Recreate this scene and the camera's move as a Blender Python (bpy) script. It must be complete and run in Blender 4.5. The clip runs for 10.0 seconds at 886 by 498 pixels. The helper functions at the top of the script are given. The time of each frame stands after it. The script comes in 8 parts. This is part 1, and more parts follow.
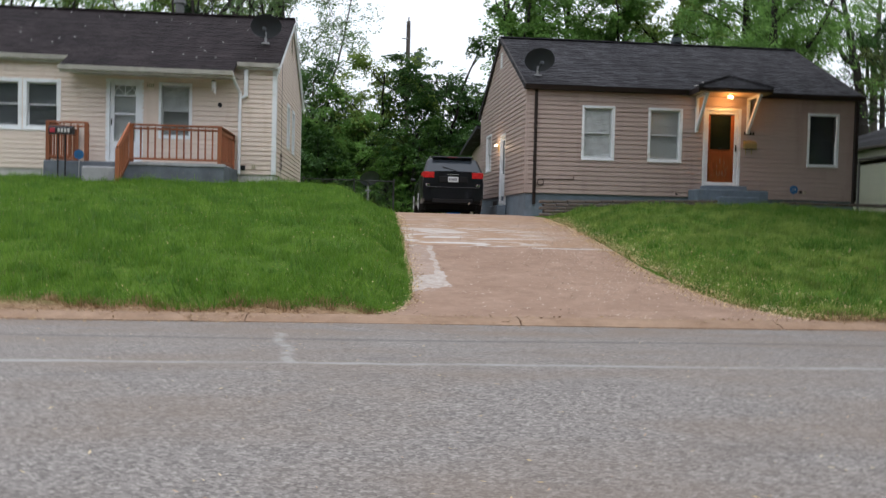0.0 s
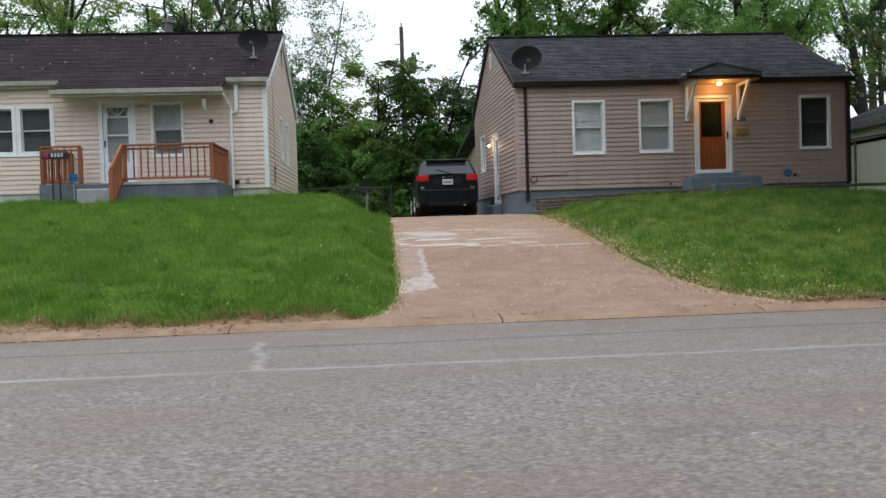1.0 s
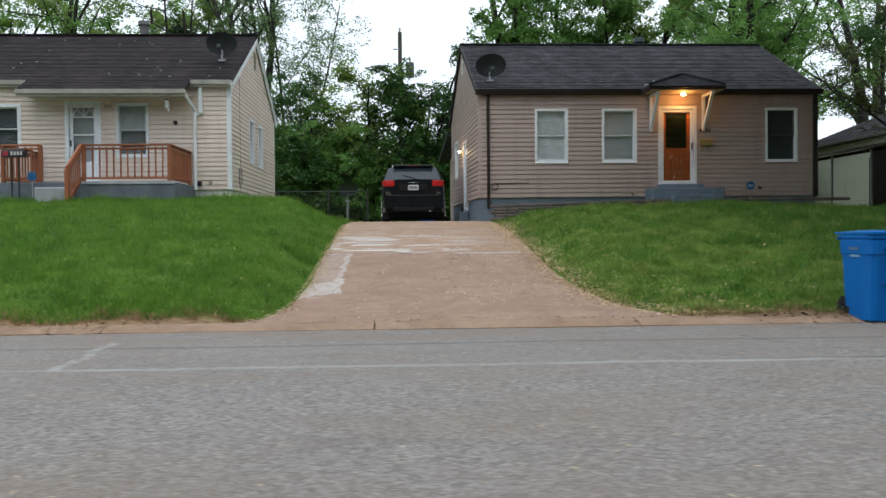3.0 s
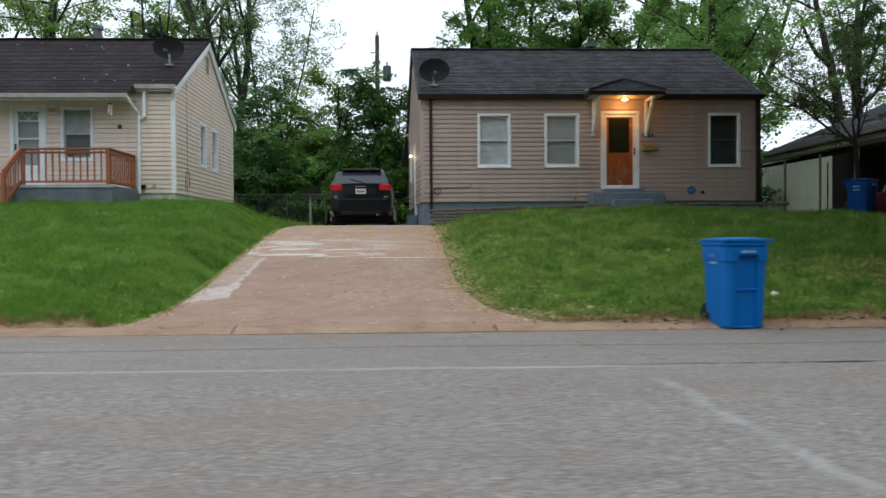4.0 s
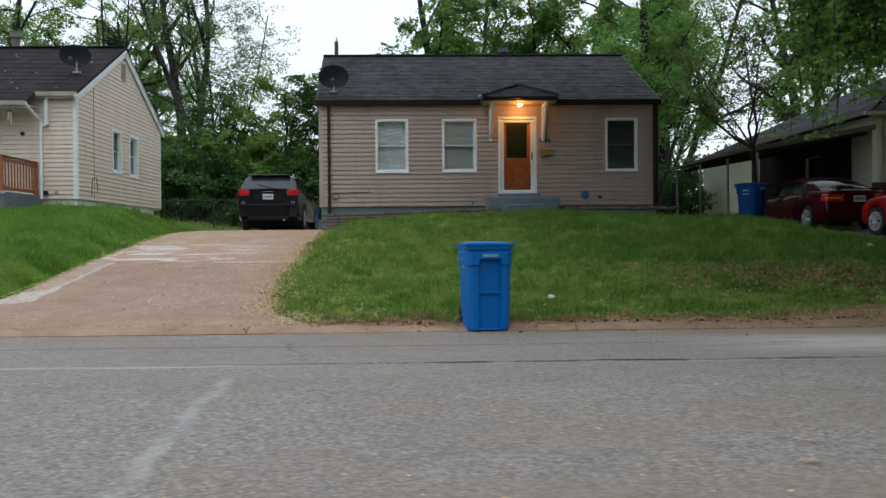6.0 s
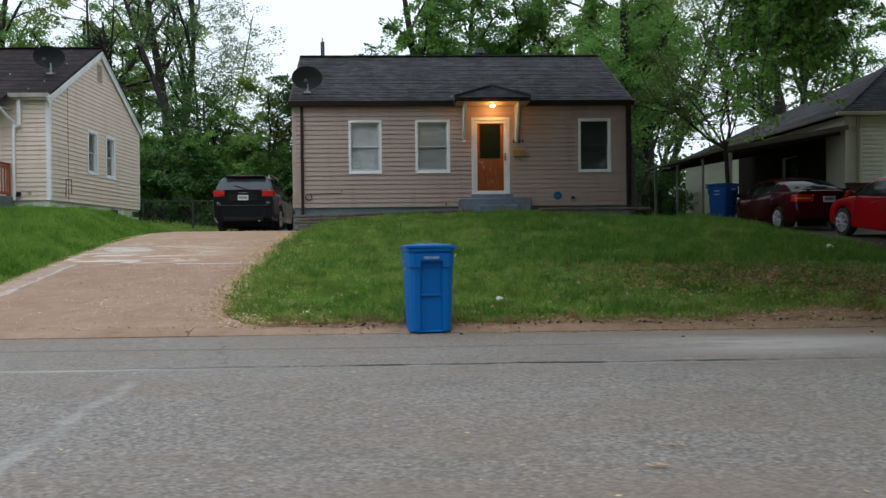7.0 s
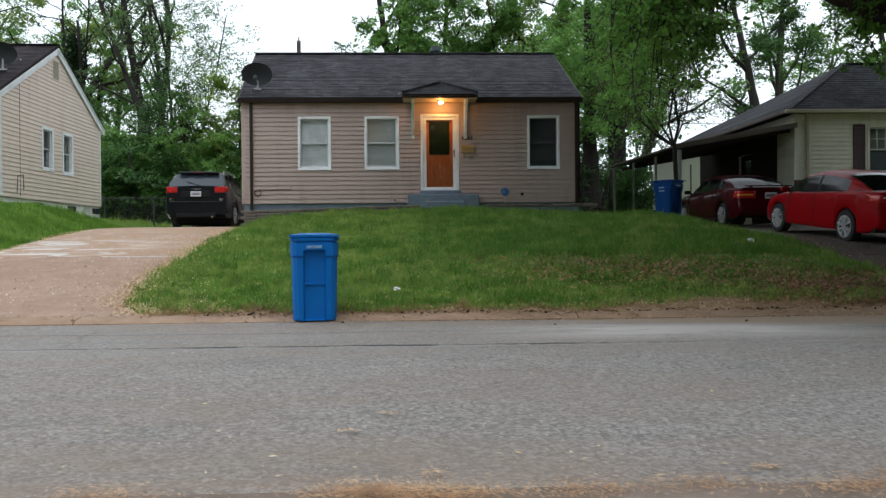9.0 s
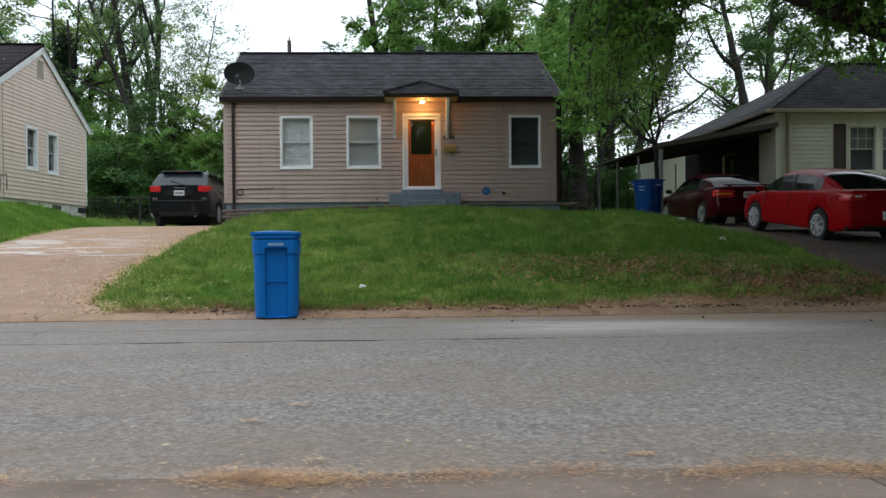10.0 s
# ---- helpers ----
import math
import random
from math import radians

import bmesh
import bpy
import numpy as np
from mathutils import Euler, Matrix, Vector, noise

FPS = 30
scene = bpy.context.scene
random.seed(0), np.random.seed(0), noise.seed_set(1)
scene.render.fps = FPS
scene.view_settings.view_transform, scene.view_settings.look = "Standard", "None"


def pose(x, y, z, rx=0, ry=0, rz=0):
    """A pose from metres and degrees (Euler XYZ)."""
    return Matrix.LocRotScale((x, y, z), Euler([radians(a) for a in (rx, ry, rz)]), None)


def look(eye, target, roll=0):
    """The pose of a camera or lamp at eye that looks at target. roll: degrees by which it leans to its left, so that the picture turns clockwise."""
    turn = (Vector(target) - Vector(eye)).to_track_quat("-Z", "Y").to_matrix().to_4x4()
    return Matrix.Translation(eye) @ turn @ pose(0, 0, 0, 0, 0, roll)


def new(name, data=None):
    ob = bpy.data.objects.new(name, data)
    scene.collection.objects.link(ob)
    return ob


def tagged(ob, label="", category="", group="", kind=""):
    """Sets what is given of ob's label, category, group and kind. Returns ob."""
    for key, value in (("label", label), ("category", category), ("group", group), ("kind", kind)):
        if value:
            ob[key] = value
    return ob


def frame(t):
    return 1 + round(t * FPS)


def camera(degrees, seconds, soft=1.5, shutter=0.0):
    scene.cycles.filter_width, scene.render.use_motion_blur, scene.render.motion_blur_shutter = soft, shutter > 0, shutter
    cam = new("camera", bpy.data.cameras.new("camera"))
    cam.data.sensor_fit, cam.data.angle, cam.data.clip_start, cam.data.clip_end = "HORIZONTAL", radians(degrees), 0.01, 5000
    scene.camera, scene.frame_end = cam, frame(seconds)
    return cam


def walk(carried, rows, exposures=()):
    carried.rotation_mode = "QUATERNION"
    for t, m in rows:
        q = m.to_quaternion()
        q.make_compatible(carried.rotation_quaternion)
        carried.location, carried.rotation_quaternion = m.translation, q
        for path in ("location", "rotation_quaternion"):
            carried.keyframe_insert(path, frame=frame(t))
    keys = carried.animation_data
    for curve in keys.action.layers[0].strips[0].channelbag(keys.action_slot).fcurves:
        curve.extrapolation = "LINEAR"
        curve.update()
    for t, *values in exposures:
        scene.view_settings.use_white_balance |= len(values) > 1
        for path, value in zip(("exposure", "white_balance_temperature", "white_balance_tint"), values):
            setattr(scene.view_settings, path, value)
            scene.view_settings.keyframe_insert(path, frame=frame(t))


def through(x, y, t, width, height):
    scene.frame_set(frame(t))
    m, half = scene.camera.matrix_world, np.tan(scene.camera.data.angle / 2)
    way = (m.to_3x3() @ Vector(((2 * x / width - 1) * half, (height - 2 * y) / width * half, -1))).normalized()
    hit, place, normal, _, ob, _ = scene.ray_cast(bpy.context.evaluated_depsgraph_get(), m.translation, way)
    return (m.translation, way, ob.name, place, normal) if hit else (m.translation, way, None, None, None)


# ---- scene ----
PATH = [
    (0, (-2.014, 3.506, 1.1), (-1.848, 5.498, 1.044), 1.4),
    (0.5, (-1.927, 3.46, 1.089), (-1.776, 5.454, 1.037), -3.4),
    (1, (-1.651, 3.401, 1.08), (-1.511, 5.395, 1.032), -1.8),
    (1.5, (-1.282, 3.352, 1.078), (-1.152, 5.347, 1.036), -0.2),
    (2, (-0.927, 3.306, 1.064), (-0.808, 5.302, 1.026), -0.3),
    (2.2, (-0.797, 3.311, 1.061), (-0.682, 5.308, 1.024), -0.3),
    (3.3, (0.432, 3.221, 1.079), (0.519, 5.219, 1.045), -0.6),
    (3.5, (0.748, 3.188, 1.075), (0.838, 5.186, 1.043), -0.5),
    (4, (1.689, 3.089, 1.109), (1.771, 5.087, 1.079), -0.4),
    (4.5, (2.623, 2.994, 1.127), (2.699, 4.992, 1.1), -0.5),
    (5, (3.478, 2.906, 1.108), (3.549, 4.905, 1.083), -0.5),
    (5.5, (4.188, 2.822, 1.085), (4.254, 4.821, 1.063), -0.5),
    (5.7, (4.443, 2.792, 1.082), (4.504, 4.791, 1.063), -0.5),
    (7, (5.405, 2.715, 1.11), (5.474, 4.714, 1.09), -0.6),
    (7.5, (5.781, 2.685, 1.107), (5.854, 4.683, 1.087), -0.5),
    (8, (6.176, 2.662, 1.064), (6.249, 4.66, 1.044), -0.5),
    (8.5, (6.582, 2.617, 1.006), (6.653, 4.615, 0.986), -0.5),
    (9, (6.766, 2.591, 0.955), (6.841, 4.59, 0.938), -0.5),
    (9.5, (6.981, 2.546, 0.927), (7.052, 4.545, 0.909), -0.5),
    (10, (7.205, 2.504, 0.921), (7.286, 4.503, 0.904), -0.5),
]
cam = camera(56.2, 10.0, soft=1.4, shutter=0.65)
WHITE = [(0.0, -0.04, 6500, 17), (0.5, -0.05, 6500, 17), (1.0, -0.06, 6430, 15.5), (2.0, -0.08, 6350, 12.5), (4.0, -0.13, 6300, 11.5), (5.5, -0.16, 6320, 11.5), (7.0, -0.19, 6340, 11.5), (8.0, 0.05, 6350, 11.5), (9.0, 0.09, 6360, 11.5), (10.0, 0.06, 6350, 11.5)]
walk(cam, [(t, look(eye, target, roll)) for t, eye, target, roll in PATH], WHITE)

# ---- world and large lights: a bright overcast evening sky ----
world = bpy.data.worlds.new("sky")
scene.world = world
world.use_nodes = True
wn = world.node_tree.nodes
wl = world.node_tree.links
wn.clear()
SUN_ELEVATION, SUN_ROTATION = radians(63), radians(170)
sky = wn.new("ShaderNodeTexSky")
sky.sky_type = "NISHITA"
sky.sun_disc = False
sky.sun_elevation, sky.sun_rotation = SUN_ELEVATION, SUN_ROTATION
sky.dust_density, sky.air_density = 4.0, 1.0
gain = wn.new("ShaderNodeMix")
gain.data_type = "RGBA"
gain.inputs[0].default_value = 0.88
gain.inputs[7].default_value = (11.0, 12.0, 12.7, 1)
back = wn.new("ShaderNodeBackground")
back.inputs["Strength"].default_value = 0.113
outw = wn.new("ShaderNodeOutputWorld")
wl.new(sky.outputs[0], gain.inputs[6])
wl.new(gain.outputs[2], back.inputs["Color"])
wl.new(back.outputs[0], outw.inputs["Surface"])

sun = new("sun", bpy.data.lights.new("sun", "SUN"))
sun.data.energy, sun.data.angle, sun.data.color = 0.6, radians(50), (1.0, 0.98, 0.95)
sun.matrix_world = look((6, -30, 60), (0, 0, 0))


def lamp(name, place, watts, colour, radius):
    ob = new(name, bpy.data.lights.new(name, "POINT"))
    ob.data.energy, ob.data.color, ob.data.shadow_soft_size = watts, colour, radius
    ob.location = place
    return ob

# ---- materials ----
def srgb(r, g, b):
    """Linear colour from 0..255 display values."""
    return tuple(((v / 255) / 12.92 if v / 255 <= 0.04045 else ((v / 255 + 0.055) / 1.055) ** 2.4) for v in (r, g, b)) + (1,)


class Nodes:
    """A small helper round one material's node tree."""

    def __init__(self, name):
        self.m = bpy.data.materials.new(name)
        self.m.use_nodes = True
        self.t = self.m.node_tree
        self.bsdf = self.t.nodes["Principled BSDF"]
        self.coord = self.t.nodes.new("ShaderNodeTexCoord").outputs["Object"]

    def add(self, kind, **sets):
        n = self.t.nodes.new(kind)
        for key, value in sets.items():
            n.inputs[key.replace("_", " ")].default_value = value
        return n

    def link(self, a, b):
        self.t.links.new(a, b)

    def scaled(self, sx, sy, sz):
        n = self.add("ShaderNodeMapping", Scale=(sx, sy, sz))
        self.link(self.coord, n.inputs["Vector"])
        return n.outputs[0]

    def noise(self, scale, detail=4.0, rough=0.55, vector=None, distort=0.0):
        n = self.add("ShaderNodeTexNoise", Scale=scale, Detail=detail, Roughness=rough, Distortion=distort)
        self.link(vector or self.coord, n.inputs["Vector"])
        return n.outputs["Fac"]

    def ramp(self, fac, stops):
        n = self.t.nodes.new("ShaderNodeValToRGB")
        while len(n.color_ramp.elements) < len(stops):
            n.color_ramp.elements.new(0.5)
        for e, (pos, col) in zip(n.color_ramp.elements, stops):
            e.position = pos
            e.color = col if len(col) == 4 else (*col, 1)
        self.link(fac, n.inputs[0])
        return n.outputs[0]

    def mix(self, fac, a, b, mode="MIX"):
        n = self.t.nodes.new("ShaderNodeMix")
        n.data_type, n.blend_type = "RGBA", mode
        for sock, v in ((n.inputs[0], fac), (n.inputs[6], a), (n.inputs[7], b)):
            if isinstance(v, (int, float)):
                sock.default_value = v
            elif isinstance(v, tuple):
                sock.default_value = v if len(v) == 4 else (*v, 1)
            else:
                self.link(v, sock)
        return n.outputs[2]

    def math(self, op, a, b=0.0, c=0.0):
        n = self.t.nodes.new("ShaderNodeMath")
        n.operation = op
        for sock, v in zip(n.inputs, (a, b, c)):
            if isinstance(v, (int, float)):
                sock.default_value = v
            else:
                self.link(v, sock)
        return n.outputs[0]

    def split(self, vector=None):
        n = self.t.nodes.new("ShaderNodeSeparateXYZ")
        self.link(vector or self.coord, n.inputs[0])
        return n.outputs

    def random(self):
        return self.t.nodes.new("ShaderNodeObjectInfo").outputs["Random"]

    def island(self):
        return self.t.nodes.new("ShaderNodeNewGeometry").outputs["Random Per Island"]

    def bump(self, height, strength, distance=0.01):
        n = self.add("ShaderNodeBump", Strength=strength, Distance=distance)
        self.link(height, n.inputs["Height"])
        self.link(n.outputs[0], self.bsdf.inputs["Normal"])

    def done(self, colour=None, rough=0.6, metal=0.0, spec=0.5):
        if colour is not None:
            if isinstance(colour, tuple):
                self.bsdf.inputs["Base Color"].default_value = colour if len(colour) == 4 else (*colour, 1)
            else:
                self.link(colour, self.bsdf.inputs["Base Color"])
        if isinstance(rough, (int, float)):
            self.bsdf.inputs["Roughness"].default_value = rough
        else:
            self.link(rough, self.bsdf.inputs["Roughness"])
        self.bsdf.inputs["Metallic"].default_value = metal
        self.bsdf.inputs["Specular IOR Level"].default_value = spec
        return self.m


def shade(c, k):
    return (c[0] * k, c[1] * k, c[2] * k, 1)


def plain(name, c, rough=0.6, metal=0.0, wear=0.22, coarse=1.7, fine=45.0, bump=0.12, rand=0.0, spec=0.5, dirt=None, dirt_amount=0.0):
    """A worn surface: blotches and grain round one colour, slight relief."""
    n = Nodes(name)
    big, small = n.noise(coarse, 3.0), n.noise(fine, 3.0)
    col = n.ramp(big, [(0.3, shade(c, 1 - wear)), (0.7, shade(c, 1 + wear * 0.6))])
    col = n.mix(0.35, col, n.ramp(small, [(0.3, shade(c, 1 - wear)), (0.7, shade(c, 1 + wear * 0.7))]))
    if dirt:
        col = n.mix(n.math("MULTIPLY", n.ramp(n.noise(coarse * 2.3, 6.0, 0.65), [(0.5, (0, 0, 0)), (0.72, (1, 1, 1))]), dirt_amount), col, dirt)
    if rand:
        col = n.mix(rand, col, n.ramp(n.random(), [(0.0, shade(c, 0.6)), (1.0, shade(c, 1.25))]))
    n.bump(small, bump)
    return n.done(col, n.math("MULTIPLY_ADD", big, 0.2, rough - 0.1), metal, spec)


def siding_mat(name, c, dirt):
    """Vinyl siding: faint wood grain along the boards, each board a little different, streaks of dirt."""
    n = Nodes(name)
    grain = n.noise(30.0, 3.0, 0.6, n.scaled(0.12, 0.12, 2.5))
    big = n.noise(0.9, 4.0, 0.6)
    streak = n.noise(2.2, 4.0, 0.6, n.scaled(1.6, 1.6, 0.25))
    col = n.mix(0.5, n.ramp(grain, [(0.3, shade(c, 0.9)), (0.7, shade(c, 1.06))]), n.ramp(big, [(0.3, shade(c, 0.88)), (0.75, shade(c, 1.06))]))
    col = n.mix(0.2, col, n.ramp(n.random(), [(0.0, shade(c, 0.9)), (1.0, shade(c, 1.08))]))
    col = n.mix(n.math("MULTIPLY", n.ramp(streak, [(0.52, (0, 0, 0)), (0.8, (1, 1, 1))]), 0.35), col, dirt)
    n.bump(grain, 0.15, 0.004)
    return n.done(col, 0.55, spec=0.35)


def shingle_mat(name, c):
    """Asphalt shingles: tabs of mixed tone, mineral grit, faded patches."""
    n = Nodes(name)
    tabs = n.t.nodes.new("ShaderNodeTexBrick")
    tabs.offset, tabs.squash = 0.5, 1.0
    for key, value in {"Color1": shade(c, 0.65), "Color2": shade(c, 1.4), "Mortar": shade(c, 0.6), "Scale": 1.0, "Mortar Size": 0.003,
                       "Brick Width": 0.24, "Row Height": 0.066, "Bias": 0.0}.items():
        tabs.inputs[key].default_value = value
    sep = n.split()
    comb = n.t.nodes.new("ShaderNodeCombineXYZ")
    n.link(sep[0], comb.inputs[0])
    n.link(sep[2], comb.inputs[1])
    n.link(comb.outputs[0], tabs.inputs["Vector"])
    grit, fade = n.noise(38.0, 4.0, 0.75), n.noise(0.8, 6.0, 0.7)
    streak = n.noise(1.4, 6.0, 0.7, n.scaled(1.0, 0.3, 0.3))
    col = n.mix(1.0, tabs.outputs["Color"], n.ramp(grit, [(0.34, (0.4, 0.4, 0.4)), (0.5, (0.8, 0.8, 0.8)), (0.66, (1.9, 1.9, 1.9))]), "MULTIPLY")
    col = n.mix(1.0, col, n.ramp(fade, [(0.3, (0.72, 0.72, 0.74)), (0.7, (1.25, 1.23, 1.2))]), "MULTIPLY")
    col = n.mix(1.0, col, n.ramp(streak, [(0.35, (0.75, 0.75, 0.75)), (0.7, (1.2, 1.2, 1.2))]), "MULTIPLY")
    n.bump(grit, 0.5, 0.006)
    return n.done(col, 0.9, spec=0.2)


def wood_mat(name, c, rand=0.4):
    n = Nodes(name)
    grain = n.noise(22.0, 4.0, 0.6, n.scaled(1.0, 1.0, 0.15), 0.6)
    col = n.ramp(grain, [(0.25, shade(c, 0.62)), (0.55, c), (0.8, shade(c, 1.3))])
    col = n.mix(rand, col, n.ramp(n.random(), [(0.0, shade(c, 0.65)), (1.0, shade(c, 1.35))]))
    col = n.mix(n.math("MULTIPLY", n.ramp(n.noise(3.0, 5.0), [(0.5, (0, 0, 0)), (0.75, (1, 1, 1))]), 0.3), col, shade(c, 0.45))
    n.bump(grain, 0.2, 0.004)
    return n.done(col, 0.65, spec=0.3)


def asphalt_mat(name):
    """Old chip-sealed asphalt with a sealed seam along the street, sealed cracks, dark stains and dusty edges."""
    n = Nodes(name)
    chips = n.t.nodes.new("ShaderNodeTexVoronoi")
    chips.inputs["Scale"].default_value = 75.0
    n.link(n.coord, chips.inputs["Vector"])
    chip_tone = n.split(chips.outputs["Color"])[0]
    coarse = n.t.nodes.new("ShaderNodeTexVoronoi")
    coarse.inputs["Scale"].default_value = 44.0
    n.link(n.coord, coarse.inputs["Vector"])
    lump = n.split(coarse.outputs["Color"])[1]
    fine = n.noise(300.0, 2.0)
    big, mid = n.noise(0.35, 4.0, 0.6), n.noise(2.2, 5.0, 0.65, n.scaled(0.45, 1.0, 1.0))
    a = (0.252, 0.231, 0.212, 1)
    col = n.ramp(chip_tone, [(0.0, shade(a, 0.10)), (0.38, shade(a, 0.7)), (0.70, shade(a, 1.35)), (1.0, shade(a, 3.2))])
    col = n.mix(0.4, col, n.ramp(fine, [(0.36, shade(a, 0.1)), (0.5, a), (0.64, shade(a, 2.6))]))
    col = n.mix(0.36, col, n.ramp(lump, [(0.0, shade(a, 0.1)), (0.5, a), (1.0, shade(a, 2.4))]))
    col = n.mix(0.35, col, n.ramp(big, [(0.3, (0.202, 0.19, 0.184)), (0.7, (0.28, 0.262, 0.245))]))
    col = n.mix(n.math("MULTIPLY", n.ramp(mid, [(0.56, (0, 0, 0)), (0.72, (1, 1, 1))]), 0.4), col, (0.13, 0.13, 0.132, 1))
    dusty = n.ramp(n.noise(0.8, 5.0, 0.62, n.scaled(0.6, 1.3, 1.0)), [(0.42, (0, 0, 0)), (0.68, (1, 1, 1))])
    col = n.mix(n.math("MULTIPLY", dusty, 0.5), col, (0.265, 0.207, 0.16, 1))
    sep = n.split()
    x, y = sep[0], sep[1]

    def band(value, centre, half, soft):
        d = n.math("ABSOLUTE", n.math("SUBTRACT", value, centre))
        return n.math("SUBTRACT", 1.0, n.math("MINIMUM", 1.0, n.math("MAXIMUM", 0.0, n.math("DIVIDE", n.math("SUBTRACT", d, half), soft))))

    wob = n.math("MULTIPLY_ADD", n.noise(0.9, 5.0, 0.6, n.scaled(1, 0, 0)), 0.28, -0.14)
    wob = n.math("ADD", wob, n.math("MULTIPLY_ADD", n.noise(7.0, 5.0, 0.7, n.scaled(1, 0, 0)), 0.12, -0.06))
    ys = n.math("SUBTRACT", y, wob)
    gaps = n.ramp(n.noise(0.55, 4.0, 0.6, n.scaled(1, 0, 0)), [(0.4, (0.25, 0.25, 0.25)), (0.6, (1, 1, 1))])
    # the seam: a pale sealed strip on one side, an open dark crack on the other
    ramp_x = n.t.nodes.new("ShaderNodeMapRange")
    n.link(x, ramp_x.inputs["Value"])
    for key, v in (("From Min", 2.5), ("From Max", 5.2), ("To Min", 0.0), ("To Max", 1.0)):
        ramp_x.inputs[key].default_value = v
    right_part = ramp_x.outputs[0]
    pale = n.math("MULTIPLY", gaps, n.math("MULTIPLY_ADD", right_part, -0.55, 0.85))
    col = n.mix(n.math("MULTIPLY", band(ys, 9.45, 0.035, 0.05), pale), col, (0.435, 0.43, 0.418, 1))
    dark = n.ramp(n.noise(0.9, 7.0, 0.75, n.scaled(1, 0.5, 0.3)), [(0.45, (0, 0, 0)), (0.52, (1, 1, 1))])
    fade = n.math("MULTIPLY", band(x, 5.9, 1.5, 2.4), n.math("MULTIPLY_ADD", right_part, 0.8, 0.15))
    col = n.mix(n.math("MULTIPLY", band(ys, 9.52, 0.02, 0.03), n.math("MULTIPLY", gaps, n.math("MULTIPLY", fade, 0.85))), col, (0.05, 0.05, 0.05, 1))
    col = n.mix(n.math("MULTIPLY", band(ys, 9.51, 0.05, 0.04), n.math("MULTIPLY", dark, fade)), col, (0.03, 0.03, 0.03, 1))
    # a second, fainter line and two sealed cracks across
    col = n.mix(n.math("MULTIPLY", band(n.math("SUBTRACT", y, n.math("MULTIPLY", wob, 0.4)), 11.15, 0.03, 0.08), 0.45), col, (0.11, 0.11, 0.112, 1))
    wob2 = n.math("MULTIPLY_ADD", n.noise(1.5, 4.0, 0.6, n.scaled(0, 1, 0)), 0.3, -0.15)
    worn_line = n.ramp(n.noise(4.0, 6.0, 0.75), [(0.36, (0.1, 0.1, 0.1)), (0.62, (1, 1, 1))])
    for x0, lean, y0, y1, width, tone in ((-2.5, -0.16, 9.4, 11.9, 0.05, 0.56), (3.38, -0.05, 5.4, 8.7, 0.055, 0.5), (4.0, -0.25, 9.6, 12.0, 0.02, 0.06), (9.0, 0.1, 9.5, 12.0, 0.02, 0.07)):
        line = n.math("SUBTRACT", n.math("SUBTRACT", x, n.math("MULTIPLY", n.math("SUBTRACT", y, 9.0), lean)), wob2)
        inside = band(y, (y0 + y1) / 2, (y1 - y0) / 2 - 0.2, 0.3)
        col = n.mix(n.math("MULTIPLY", n.math("MULTIPLY", band(line, x0, width * 0.4, width), n.math("MULTIPLY", inside, worn_line)), 0.5), col, (tone, tone, tone * 0.97, 1))
    # a pale dusty stretch before the kerb
    spread = n.math("MULTIPLY", band(x, 9.6, 0.8, 1.6), band(y, 10.9, 0.4, 0.9))
    col = n.mix(n.math("MULTIPLY", spread, n.ramp(n.noise(1.3, 6.0, 0.7, n.scaled(0.6, 1.4, 1)), [(0.30, (0, 0, 0)), (0.50, (0.95, 0.95, 0.95))])), col, (0.50, 0.465, 0.435, 1))
    # tan dust washed out from the verge, widening along the street
    wedge = n.math("SUBTRACT", n.math("ADD", y, n.math("MULTIPLY", n.math("SUBTRACT", x, 7.2), 0.33)), n.math("MULTIPLY_ADD", n.noise(1.6, 5.0, 0.65, n.scaled(0.6, 1.3, 1)), 1.3, 12.05))
    near_kerb = n.math("MINIMUM", 1.0, n.math("MAXIMUM", 0.0, n.math("SUBTRACT", y, 10.9)))
    inside = n.math("MULTIPLY", n.math("MINIMUM", 1.0, n.math("MAXIMUM", 0.0, n.math("MULTIPLY", wedge, 2.2))), near_kerb)
    col = n.mix(n.math("MULTIPLY", inside, n.math("MULTIPLY_ADD", n.noise(60.0, 3.0, 0.7), 0.7, 0.4)), col, (0.38, 0.275, 0.19, 1))
    # dust and dry dirt along both edges
    edge = n.math("ADD", band(y, 12.35, 0.12, 0.9), band(y, 5.45, 0.2, 0.9))
    patch = n.ramp(n.noise(1.1, 5.0, 0.65, n.scaled(0.5, 1.2, 1)), [(0.42, (0, 0, 0)), (0.62, (1, 1, 1))])
    col = n.mix(n.math("MULTIPLY", n.math("MULTIPLY", edge, patch), 0.55), col, (0.27, 0.2, 0.15, 1))
    n.bump(n.math("ADD", chip_tone, fine), 0.6, 0.006)
    return n.done(col, 0.85, spec=0.3)


